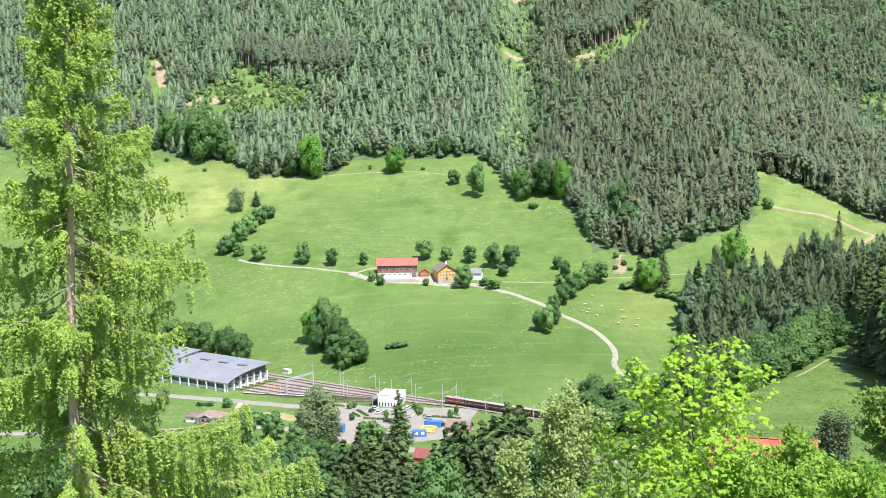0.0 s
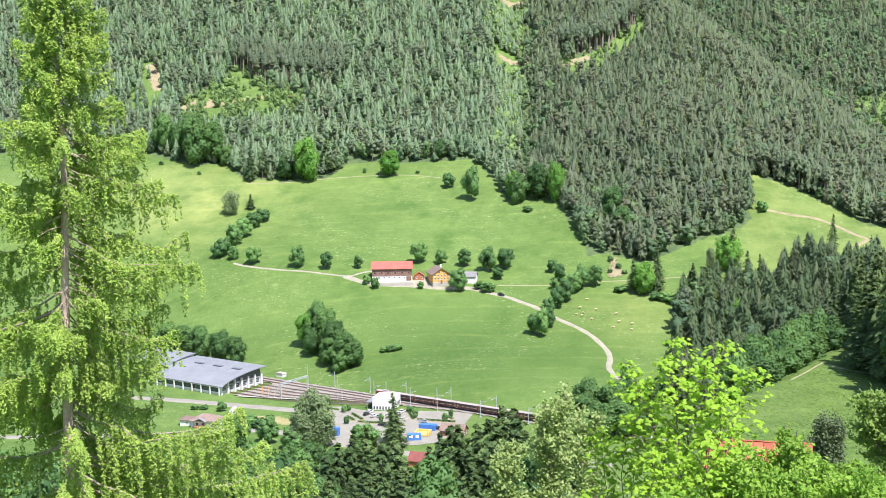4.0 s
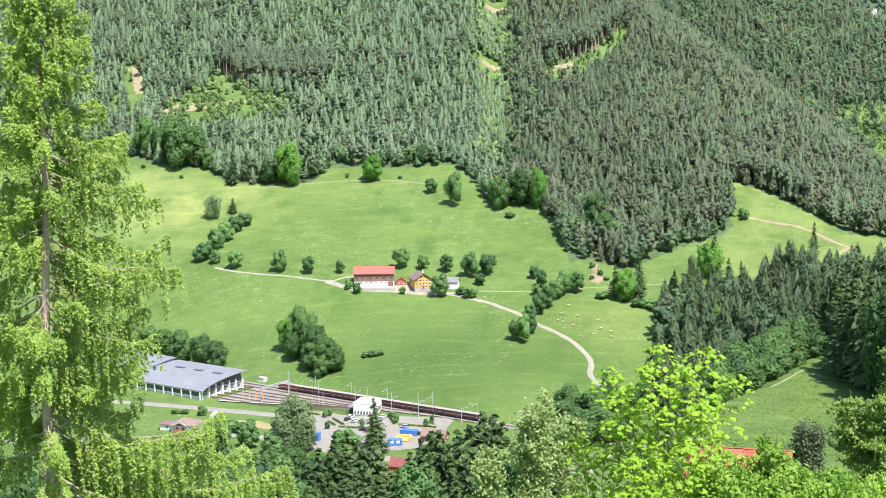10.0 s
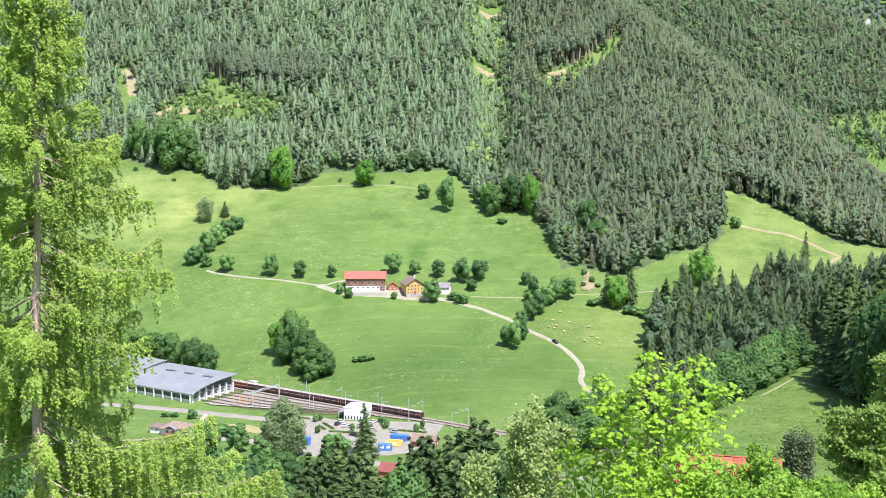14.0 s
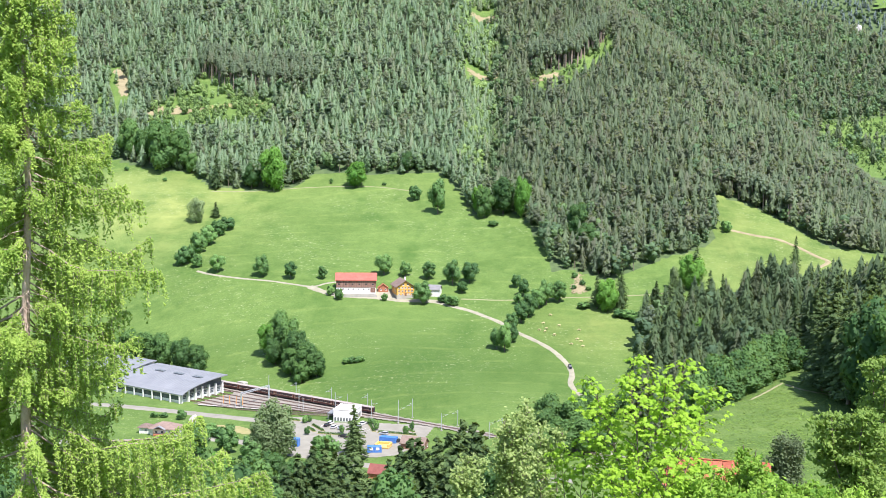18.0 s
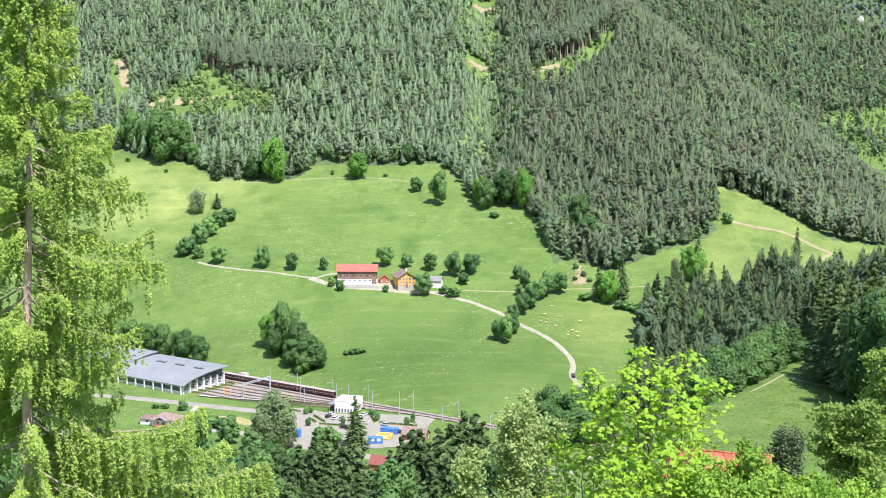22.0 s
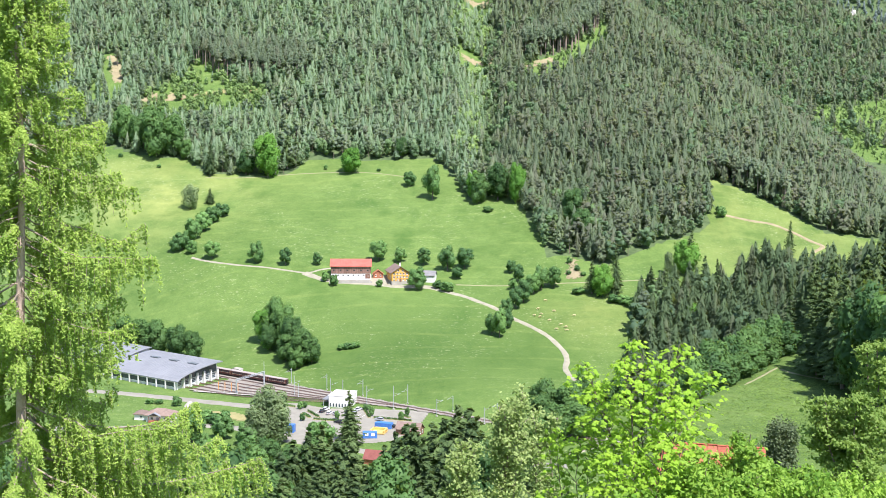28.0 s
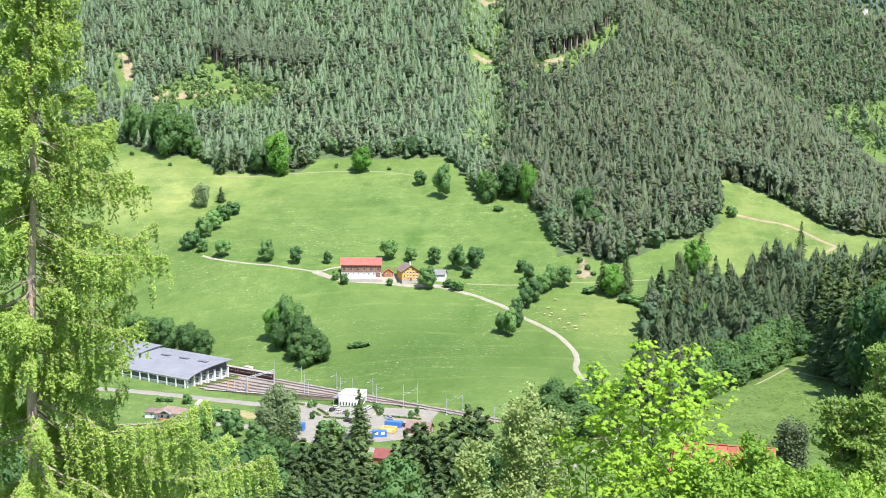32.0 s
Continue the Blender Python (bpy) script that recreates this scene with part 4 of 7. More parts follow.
HEDGE = [(42, 767, 16.3, 4.8), (38, 771, 11.8, 4.0), (48, 800, 9.9, 4.2), (54, 809, 12.9, 4.8), (59, 818, 14.3, 5.1), (66, 831, 12.6, 5.0), (71, 836, 15.2, 5.2), (79, 839, 13.4, 5.0), (54, 837, 6.7, 2.9), (54, 863, 8.2, 3.3), (47, 781, 11.4, 3.8), (58, 849, 11.1, 3.9)]
LOWER_WOOD = [(56, 626, 21.5, 7.6), (66, 621, 21.0, 7.6), (74, 628, 18.0, 6.6), (85, 640, 14.0, 5.6), (51, 611, 18.8, 6.9), (94, 655, 13.0, 5.6), (102, 690, 14.0, 6.0), (58, 598, 17.0, 7.0), (68, 602, 17.0, 7.2), (47, 592, 15.0, 6.6), (78, 608, 15.0, 6.6)]
STATION_TREES = [(-68, 595, 25.3, 8.0), (-73, 592, 17.0, 6.4), (-64, 593, 19.0, 6.4)]
LOT_SPRUCES = [(-33, 595, 23.6, 6.8), (-31.5, 592, 15.0, 5.6)]
STATION_BUSHES = [(-102, 595, 15.1, 5.6), (-89, 601, 12.0, 4.6), (-121, 663, 4.9, 2.5), (-103, 633, 5.5, 5.4), (-96, 629, 4.4, 5.4), (-135, 667, 2.6, 2.0), (-130, 667, 2.3, 2.3), (-77, 590, 10.2, 5.0), (-45, 590, 11.2, 6.2)]
LOT_TREES = [(-69, 664, 4.9, 1.1), (-60, 657, 3.7, 1.4), (-58, 659, 3.4, 1.1), (-57, 634, 3.8, 1.3), (-25, 644, 4.7, 1.4), (-11, 636, 4.4, 1.3), (-8, 645, 4.1, 1.2), (-28, 656, 2.8, 1.9), (-41, 637, 4.4, 1.2)]
BEECHES = [(63, 316, 18, 5.0), (66, 320, 18, 5.0), (70, 326, 18, 5.0), (74, 335, 19, 5.0), (80, 345, 19, 5.0), (85, 352, 17, 5.0), (91, 360, 16, 5.0), (95, 362, 11, 5.0), (69, 318, 9, 5.0), (75, 330, 10, 5.0), (81, 340, 10, 5.0), (87, 350, 10, 5.0), (62, 330, 26, 5.0), (73, 350, 26, 5.0), (82, 362, 26, 5.0), (92, 375, 26, 5.0)]
BROW_SPRUCES = [(104, 362, 25, 4.0), (110, 366, 27, 4.2), (116, 360, 26, 4.0), (107, 376, 28, 4.2), (122, 368, 27, 4.2), (101, 378, 25, 4.0), (114, 384, 28, 4.2), (128, 362, 26, 4.2),
                (120, 352, 25, 4.0), (126, 345, 27, 4.2), (122, 334, 25, 4.0), (118, 322, 26, 4.2), (128, 328, 28, 4.2), (122, 310, 25, 4.0), (116, 298, 24, 4.0), (126, 300, 27, 4.2), (124, 288, 25, 4.0),
                (98, 336, 20, 3.6), (101, 327, 21, 3.6), (103, 319, 20, 3.5), (106, 310, 22, 3.8), (109, 301, 21, 3.6), (112, 291, 23, 3.8), (115, 282, 23, 3.8), (118, 272, 24, 4.0), (121, 264, 24, 4.0),
                (106, 334, 24, 4.0), (109, 322, 25, 4.0), (112, 312, 25, 4.0), (115, 305, 26, 4.2), (118, 292, 26, 4.2), (123, 276, 26, 4.2), (103, 346, 23, 3.8), (110, 344, 26, 4.2),
                (106, 288, 24, 5.4), (109, 279, 25, 5.4), (112, 268, 25, 5.6), (104, 298, 23, 5.4), (101, 308, 22, 5.2), (98, 318, 21, 5.0), (95, 328, 20, 4.8), (108, 272, 22, 5.0), (104, 284, 20, 5.0)]
BROW_ROW = [(96, 292, 26, 7.2), (96, 284, 25, 7.2), (96, 276, 25, 7.0), (96, 268, 25, 7.2), (97, 260, 25, 7.0), (97, 252, 25, 7.0)]
SHELF_SPRUCES = [(95, 333, 21, 5.0), (95.5, 327, 23, 5.2), (95, 321, 24, 5.4), (96, 315, 25, 5.6), (95.5, 309, 26, 5.6), (96.5, 303, 26, 5.8), (96, 297, 26, 5.8), (100, 337, 24, 5.2), (100, 325, 26, 5.6), (100.5, 313, 27, 5.8), (100, 305, 27, 5.8)]
BROW_TALL = [(114, 352, 27, 6.0), (122, 340, 29, 6.5), (110, 368, 25, 5.6), (119, 318, 29, 6.2), (126, 316, 31, 6.5), (104, 368, 22, 5.2), (104, 314, 22, 6.6), (108, 303, 24, 7.0), (111, 292, 25, 7.0), (114, 281, 26, 7.2), (118, 270, 26, 7.2), (122, 260, 26, 7.2), (102, 342, 20, 6.0), (110, 316, 24, 6.6), (116, 296, 26, 7.0)]
BANK_SPRUCES = [(7, 262, 30.6), (9, 255, 29.1), (5, 250, 28.6), (2, 240, 26.0), (-2, 262, 27.8), (0, 235, 23.1), (-5, 262, 25.3), (-9, 270, 20.5), (-7, 240, 22.6), (-17, 285, 25.0), (-20, 290, 26.4), (-23, 280, 25.3), (-26, 275, 24.6), (-19, 250, 21.7), (-13, 255, 18.5), (-9, 235, 18.4), (-4, 225, 18.8), (3, 225, 21.3), (8, 215, 21.2), (-26, 255, 19.7), (-15, 235, 18.0), (-21, 240, 17.7),
                (-27.7, 262, 22.9), (-26.0, 268, 25.2), (-23.4, 272, 26.8), (-21.0, 276, 28.0), (-16.8, 262, 25.1), (-14.5, 270, 26.1), (-11.2, 258, 19.5), (-8.1, 262, 20.0), (-5.8, 268, 26.0),
                (-3.5, 272, 28.9), (-1.0, 262, 26.9), (1.5, 268, 28.7), (3.9, 262, 29.0), (6.5, 268, 31.8), (9.1, 272, 32.8), (10.5, 262, 30.5)]
BANK_BROAD = [(-54, 300, 27.9), (-52, 310, 30.0), (-44, 290, 26.6), (-51, 270, 21.3), (-46, 265, 20.3), (-41, 260, 19.9), (-38, 275, 22.5), (-36, 290, 24.4), (-33, 240, 17.4), (-29, 255, 19.7), (-4, 215, 18.1), (-15, 292, 26.0), (-27, 230, 16.2), (-44, 240, 15.5), (-38, 235, 15.2), (-21, 225, 15.2), (10, 205, 19.3), (17, 225, 20.7), (-8, 215, 15.2), (1, 205, 15.6)]


def tree_kit():
    """A few shapes of each kind of tree, built once: unit height, shared by all its trees."""
    rng = np.random.default_rng(5)
    kit = {}
    for key, mat, n, clumps, size, lobes in (("broad", BROAD, 5, 3200, 0.038, 13), ("fresh", BRIGHT, 3, 3200, 0.036, 16), ("grey", GREY, 2, 4200, 0.032, 20)):
        kit[key] = []
        for i in range(n):
            crown = broad_crown(1.0, 0.36, rng, clumps, size, -0.02, lobes, core=key != "grey", soft=0.5)
            trunk = trunk_shape(0.75, 0.028, rng, 5, 0.45, 0.3)
            kit[key].append((mesh_of("crown", *crown[:2], mat, normals=crown[2]), mesh_of("trunk", *trunk, BARK, smooth=True), 0.36))
    kit["fruit"] = []
    for i in range(4):
        crown = broad_crown(1.0, 0.38, rng, 2600, 0.042, 0.08, 9, soft=0.5)
        kit["fruit"].append((mesh_of("crown", *crown[:2], FRUIT, normals=crown[2]), mesh_of("trunk", *trunk_shape(0.75, 0.03, rng, 6, 0.45, 0.2), BARK, smooth=True), 0.38))
    kit["bush"] = []
    for i in range(4):
        crown = broad_crown(1.0, 0.5, rng, 1500, 0.075, 0.02, 11, soft=0.5)
        kit["bush"].append((mesh_of("crown", *crown[:2], FRUIT, normals=crown[2]), mesh_of("trunk", *trunk_shape(0.5, 0.03, rng, 5, 0.5, 0.1), BARK, smooth=True), 0.5))
    kit["spruce"] = []
    for i in range(5):
        crown = fine_spruce(rng, 0.16 + 0.012 * (i % 3), 170, 22, 0.04 + 0.03 * (i % 3), 0.0165)
        trunk = trunk_shape(21.0, 0.3, rng, 0, lean=0.004)
        kit["spruce"].append((mesh_of("crown", *crown[:2], SPRUCE, normals=crown[2]), mesh_of("trunk", trunk[0] / 26, trunk[1], BARK_PALE, smooth=True), 0.15))
    return kit


KIT = tree_kit()
PLANTED = {}


def plant(kind, name, x, y, h, r, label, group, category="tree", i=0, sink=0.0):
    shapes = KIT[kind]
    crown, trunk, wide = shapes[i % len(shapes)]
    key = (kind, i % len(shapes))
    thing = tagged(new(name), label, category, group)
    thing.matrix_basis = Matrix.LocRotScale((x, y, float(on_ground(x, y)) - sink), Euler((0, 0, i * 2.4)), (r / wide, r / wide, h))
    part("trunk", trunk, thing)
    part("crown", crown, thing)
    return thing


def planted():
    for rows, kind, name, label, group, cat in (
            (EDGE_TREES, "broad", "broadleaf_tree", "dark green broadleaf tree at the forest edge", "trees at the forest edge", "tree"),
            (EDGE_FRESH, "fresh", "broadleaf_tree", "fresh light-green broadleaf tree at the forest edge", "trees at the forest edge", "tree"),
            (EDGE_SPRUCES, "spruce", "spruce", "dark green spruce at the edge of the wood", "spruces at the wood's edge", "tree"),
            (MEADOW_TREES, "fruit", "fruit_tree", "round green fruit tree on the meadow near the farm", "trees round the farm", "tree"),
            (BUSHES, "bush", "bush", "dense green bush on the meadow", "bushes on the meadow", "bush"),
            (SMALL_BUSHES, "bush", "bush", "small green bush on the grass", "small bushes", "bush"),
            (SCRUB, "bush", "bush", "low dark green scrub on the lower meadow", "low scrub", "bush"),
            (GREY_TREES, "grey", "bare_tree", "thin grey-green half-bare tree on the meadow", "half-bare trees", "tree"),
            (CLUMP, "broad", "broadleaf_tree", "tall dark green tree of a clump on the lower meadow", "clump on the lower meadow", "tree"),
            (CLUMP_FRESH, "fresh", "broadleaf_tree", "fresh green tree at the side of a meadow clump", "clump on the lower meadow", "tree"),
            (DEPOT_TREES, "broad", "broadleaf_tree", "green broadleaf tree behind the train depot", "trees behind the depot", "tree"),
            (HEDGE, "fruit", "hedge_tree", "green hedge tree beside the gravel farm road", "hedge along the farm road", "tree"),
            (LOWER_WOOD, "broad", "broadleaf_tree", "dense dark green tree below the meadow road", "trees below the road", "tree"),
            (STATION_TREES, "grey", "ash", "tall grey-green ash beside the car park", "tall trees by the car park", "tree"),
            (LOT_SPRUCES, "spruce", "spruce", "slender grey-green spruce beside the car park", "spruces by the car park", "tree"),
            (STATION_BUSHES, "bush", "bush", "round green bush near the station road", "bushes near the station road", "bush"),
            (LOT_TREES, "bush", "young_tree", "small green tree planted in the car park", "young trees in the car park", "tree"),
            (BEECHES, "broad", "beech", "dark green beech at the edge of the meadow shelf", "beeches by the meadow", "tree"),
            (BROW_ROW, "broad", "broadleaf_tree", "tall dark green tree along the meadow shelf's shaded edge", "trees along the shelf", "tree"),
            (BROW_TALL, "spruce", "spruce", "tall dark spruce above the shaded meadow", "spruces above the shaded meadow", "tree"),
            (SHELF_SPRUCES, "spruce", "spruce", "tall dark spruce at the shaded edge of the shelf meadow", "spruces along the shelf", "tree"),
            (BROW_SPRUCES, "spruce", "spruce", "tall dark spruce above the shaded meadow", "spruces above the shaded meadow", "tree")):
        for i, (x, y, h, r) in enumerate(rows):
            plant(kind, name, x, y, h, r, label, group, cat, i)
    for i, (x, y, h) in enumerate(BANK_SPRUCES):
        plant("spruce", "spruce", x, y, h, 0.215 * h + 0.8, "dark green spruce on the wooded bank", "spruces on the bank", "tree", i)
    for i, (x, y, h) in enumerate(BANK_BROAD):
        if x > -31 and i % 4:
            plant("spruce", "spruce", x, y, h, 0.215 * h + 0.8, "dark green spruce on the wooded bank", "spruces on the bank", "tree", i)
            continue
        plant(("broad", "broad", "fresh")[i % 3], "broadleaf_tree", x, y, h, 4.6, "leafy green broadleaf tree on the wooded bank", "broadleaf trees on the bank", "tree", i)


def bank_fill():
    """The rest of the wood on the bank, lower than the listed trees."""
    rng = np.random.default_rng(8)
    for kind in ("broad", "spruce"):
        KIT[kind + "_low"] = []
        for i in range(3):
            if kind == "broad":
                crown = broad_crown(1.0, 0.3, rng, 2000, 0.034, 0.02, 16, soft=0.5)
            else:
                crown = fine_spruce(rng, 0.165, 120, 17, 0.05, 0.021)
            trunk = trunk_shape(0.7, 0.014, rng, 0, lean=0.004)
            KIT[kind + "_low"].append((mesh_of("crown", *crown[:2], BROAD if kind == "broad" else SPRUCE, normals=crown[2]), mesh_of("trunk", *trunk, BARK, smooth=True), 0.3 if kind == "broad" else 0.15))
    X, Y = jittered(BANK_WOOD, 14.0, rng)
    for i, (x, y) in enumerate(zip(X, Y)):
        g = float(on_ground(x, y))
        h = min(rng.uniform(16, 26), EYE - y * (0.273 if x > -30 else 0.262) * rng.uniform(1.0, 1.06) - g)
        if h > 6:
            kind = "spruce" if rng.uniform() < (0.85 if x > -32 else 0.2) else "broad"
            if kind == "spruce":
                plant("spruce_low", "bank_spruce", x, y, 0.88 * h, 0.23 * h + 1.0, "dark green spruce in the wood on the bank", "spruces in the bank's wood", "tree", i, 0.5)
            else:
                plant("broad_low", "bank_maple", x, y, h, (0.2 if x < -32 else 0.15) * h + 2.0, "green broadleaf tree in the wood on the bank", "broadleaf trees in the bank's wood", "tree", i, 0.5)


bank_fill()


planted()

# ---- near trees: larch, maple, whitebeam, shrubs ----
def larch(x, y, h, r_low):
    rng = np.random.default_rng(21)
    z0 = float(on_ground(x, y))
    thing = tagged(new("larch"), "tall bright green larch with drooping branches", "tree")
    thing.matrix_basis = pose(x, y, z0)
    n = 16
    zs = np.linspace(-0.5, h, n)
    path = np.column_stack([np.interp(zs, [0, 5, 10, 15, 20, 26], [-0.45, -0.32, -0.17, 0.0, -0.03, -0.05]) + 0.04 * np.sin(zs / 2.1), 0.06 * np.sin(zs / 4.0), zs])
    part("trunk", mesh_of("trunk", *tube(path, np.linspace(0.22, 0.03, n), 10), LARCH_BARK, smooth=True), thing, "pale reddish-brown scaly trunk")
    limbs, tufts, normals = [], [], []
    up = np.array([0, 0, 1.0])
    count = 225
    for i in range(count):
        z = 1.5 + (h - 2.0) * ((i + rng.uniform(0, 1)) / count) ** 1.12
        a = i * 2.39996 + rng.uniform(-0.4, 0.4)
        ln = (r_low * (h - z) / h + 0.3) * rng.uniform(0.62, 1.12)
        front = np.sin(a) < -0.35
        if front:
            if rng.uniform() < 0.5 and z < 0.65 * h:
                continue
            ln *= 0.55
        if np.cos(a) < -0.3 and z < 0.5 * h and rng.uniform() < 0.4:
            continue
        if np.cos(a) > 0.3:
            ln *= 1.1 if z < 8.3 else 0.72 if z < 11 else 1.0
        root = np.array([np.interp(z, zs, path[:, 0]), np.interp(z, zs, path[:, 1]), z])
        d = np.array([np.cos(a), np.sin(a), 0])
        side = np.array([-d[1], d[0], 0])
        t = np.linspace(0, 1, 7)[:, None]
        sag = rng.uniform(0.26, 0.52)
        pts = root + d * ln * t + up * (ln * (-sag * 1.6 * t + (sag * 1.15) * t ** 2.4)) + rng.normal(size=(7, 3)) * 0.04 * ln * t
        limbs.append(tube(pts, np.linspace(0.008 + 0.006 * ln, 0.004, 7), 5))
        m = int(8 + 9.5 * ln)
        for k in range(m):
            f = 0.16 + 0.86 * (k + rng.uniform(0, 1)) / m
            p = np.array([np.interp(f, t[:, 0], pts[:, c]) for c in range(3)])
            tl = rng.uniform(0.4, 1.25) * (0.45 + 0.17 * ln) * (1.15 - 0.5 * f)
            out = side * rng.uniform(0.1, 0.8) * (1 if k % 2 else -1) + d * rng.uniform(0.1, 0.5)
            u = np.linspace(0, 1, 5)[:, None]
            hang = p + out * tl * u ** 0.6 * 0.6 - up * tl * (0.1 * u + rng.uniform(0.6, 1.5) * u ** 1.7)
            if k % 2 == 0:
                limbs.append(tube(hang, np.linspace(0.011, 0.003, 5), 3))
            q = int(13 + 46 * tl)
            w = rng.uniform(0, 1, q)
            c = np.stack([np.interp(w, u[:, 0], hang[:, j]) for j in range(3)], 1) + rng.normal(size=(q, 3)) * [0.04, 0.04, 0.04]
            tufts.append(c)
            normals.append(rng.normal(size=(q, 3)) * 0.7 + [0.5, -0.6, 1.1])
    twigs = []
    for i in range(4):
        ln = 0.5 + 0.28 * i
        pts = [(0, 0, 0), (ln * 0.5, rng.normal() * 0.06, -0.06 * ln), (ln, rng.normal() * 0.12, -0.22 * ln)]
        pieces = [tube(pts, [0.016, 0.011, 0.004], 4)] + [tube([(ln * f, 0, -0.1 * ln * f), (ln * (f + 0.2), 0.16 * s, -0.2 * ln * f - 0.05)], [0.006, 0.002], 3) for f, s in ((0.4, 1), (0.55, -1), (0.75, 1))]
        twigs.append(mesh_of("dead_twig", *joined(pieces), LARCH_BARK))
    for i in range(70):
        z = rng.uniform(0.05, 0.7) * h
        a = rng.uniform(180, 360)
        part("dead_twig", twigs[i % 4], thing, at=pose(float(np.interp(z, zs, path[:, 0])), float(np.interp(z, zs, path[:, 1])), z, 0, rng.uniform(-12, 15), a))
    part("branch", mesh_of("branch", *joined(limbs), BARK_PALE), thing, "thin pale drooping branches")
    c, nn = np.concatenate(tufts), np.concatenate(normals)
    part("crown", mesh_of("crown", *cards(c, nn, 0.056, rng, 0.3, 2.4, rng.normal(size=c.shape) * 0.8 - [0, 0, 0.6]), LARCH), thing, "bright yellow-green tufts of soft needles")


def leaf_blades(centres, tips, ups, size, rng):
    """Five-lobed maple leaves: a star of ten corners each, drooping at the tip."""
    n = len(centres)
    ang = np.linspace(-np.pi, np.pi, 10, endpoint=False)
    rad = np.array([0.2, 0.66, 0.52, 0.92, 0.6, 1.0, 0.6, 0.92, 0.52, 0.66])
    u = tips / np.linalg.norm(tips, axis=1, keepdims=True)
    v = np.cross(ups, u)
    v /= np.maximum(np.linalg.norm(v, axis=1, keepdims=True), 1e-6)
    w = np.cross(u, v)
    s = size * rng.uniform(0.65, 1.25, (n, 1, 1))
    x, y = (np.cos(ang) * rad)[None, :, None], (np.sin(ang) * rad)[None, :, None]
    rim = centres[:, None] + s * 0.5 * (x * u[:, None] + y * v[:, None] - (0.30 * rad[None, :, None] ** 2) * w[:, None] * rng.uniform(0.3, 1.6, (n, 1, 1)))
    verts = np.concatenate([centres[:, None], rim], 1).reshape(-1, 3)
    k = np.arange(n)[:, None] * 11
    faces = np.concatenate([k + [0, 1 + j, 1 + (j + 1) % 10] for j in range(10)])
    return verts, faces


def leafy_tree(name, x, y, h, spread, twigs, per, size, mat, label, seed, stems=4, low=0.25, category="tree", flat=0.6, bark=BARK):
    """Stems that fork into twigs, each ending in a spray of leaves."""
    rng = np.random.default_rng(seed)
    thing = tagged(new(name), label, category)
    thing.matrix_basis = pose(x, y, float(on_ground(x, y)))
    wood, cs = [], []
    for s in range(stems):
        a = s * 2 * np.pi / stems + rng.uniform(-0.5, 0.5)
        out = np.array([np.cos(a), np.sin(a), 0]) * spread * rng.uniform(0.15, 0.42) * (stems > 1)
        top = np.array([out[0], out[1], h * rng.uniform(0.8, 0.97)])
        t = np.linspace(0, 1, 6)[:, None]
        pts = top * t ** [1.3, 1.3, 1.0] + rng.normal(size=(6, 3)) * 0.02 * h * t
        pts[0, 2] = -0.3
        wood.append(tube(pts, np.linspace(0.007 * h, 0.002 * h, 6), 6))
        for k in range(twigs):
            f = low + (1 - low) * (k + rng.uniform(0, 1)) / twigs
            p = np.array([np.interp(f, t[:, 0], pts[:, j]) for j in range(3)])
            b = rng.uniform(0, 2 * np.pi)
            ln = spread * (1.15 - f) ** 0.6 * rng.uniform(0.25, 0.75)
            d = np.array([np.cos(b), np.sin(b), rng.uniform(0.15, 0.75)])
            e = p + d * ln
            wood.append(tube([p, p + d * ln * 0.5 - [0, 0, 0.03 * ln], e], [0.002 * h, 0.0015 * h, 0.0007 * h], 4))
            m = int(per * rng.uniform(0.6, 1.4))
            w = rng.uniform(0.25, 1.12, (m, 1))
            lump = rng.normal(size=(m, 3)) * np.array([1, 1, flat]) * (0.10 * spread * 0.6 + size * 0.7)
            cs.append(p + d * ln * w + lump)
    part("branch", mesh_of("branch", *joined(wood), bark), thing)
    c = np.concatenate(cs)
    part("crown", mesh_of("crown", *cards(c, rng.normal(size=c.shape) + [0.4, -0.5, 1.1], size, rng, 0.2, 1.5), mat), thing)
    return thing


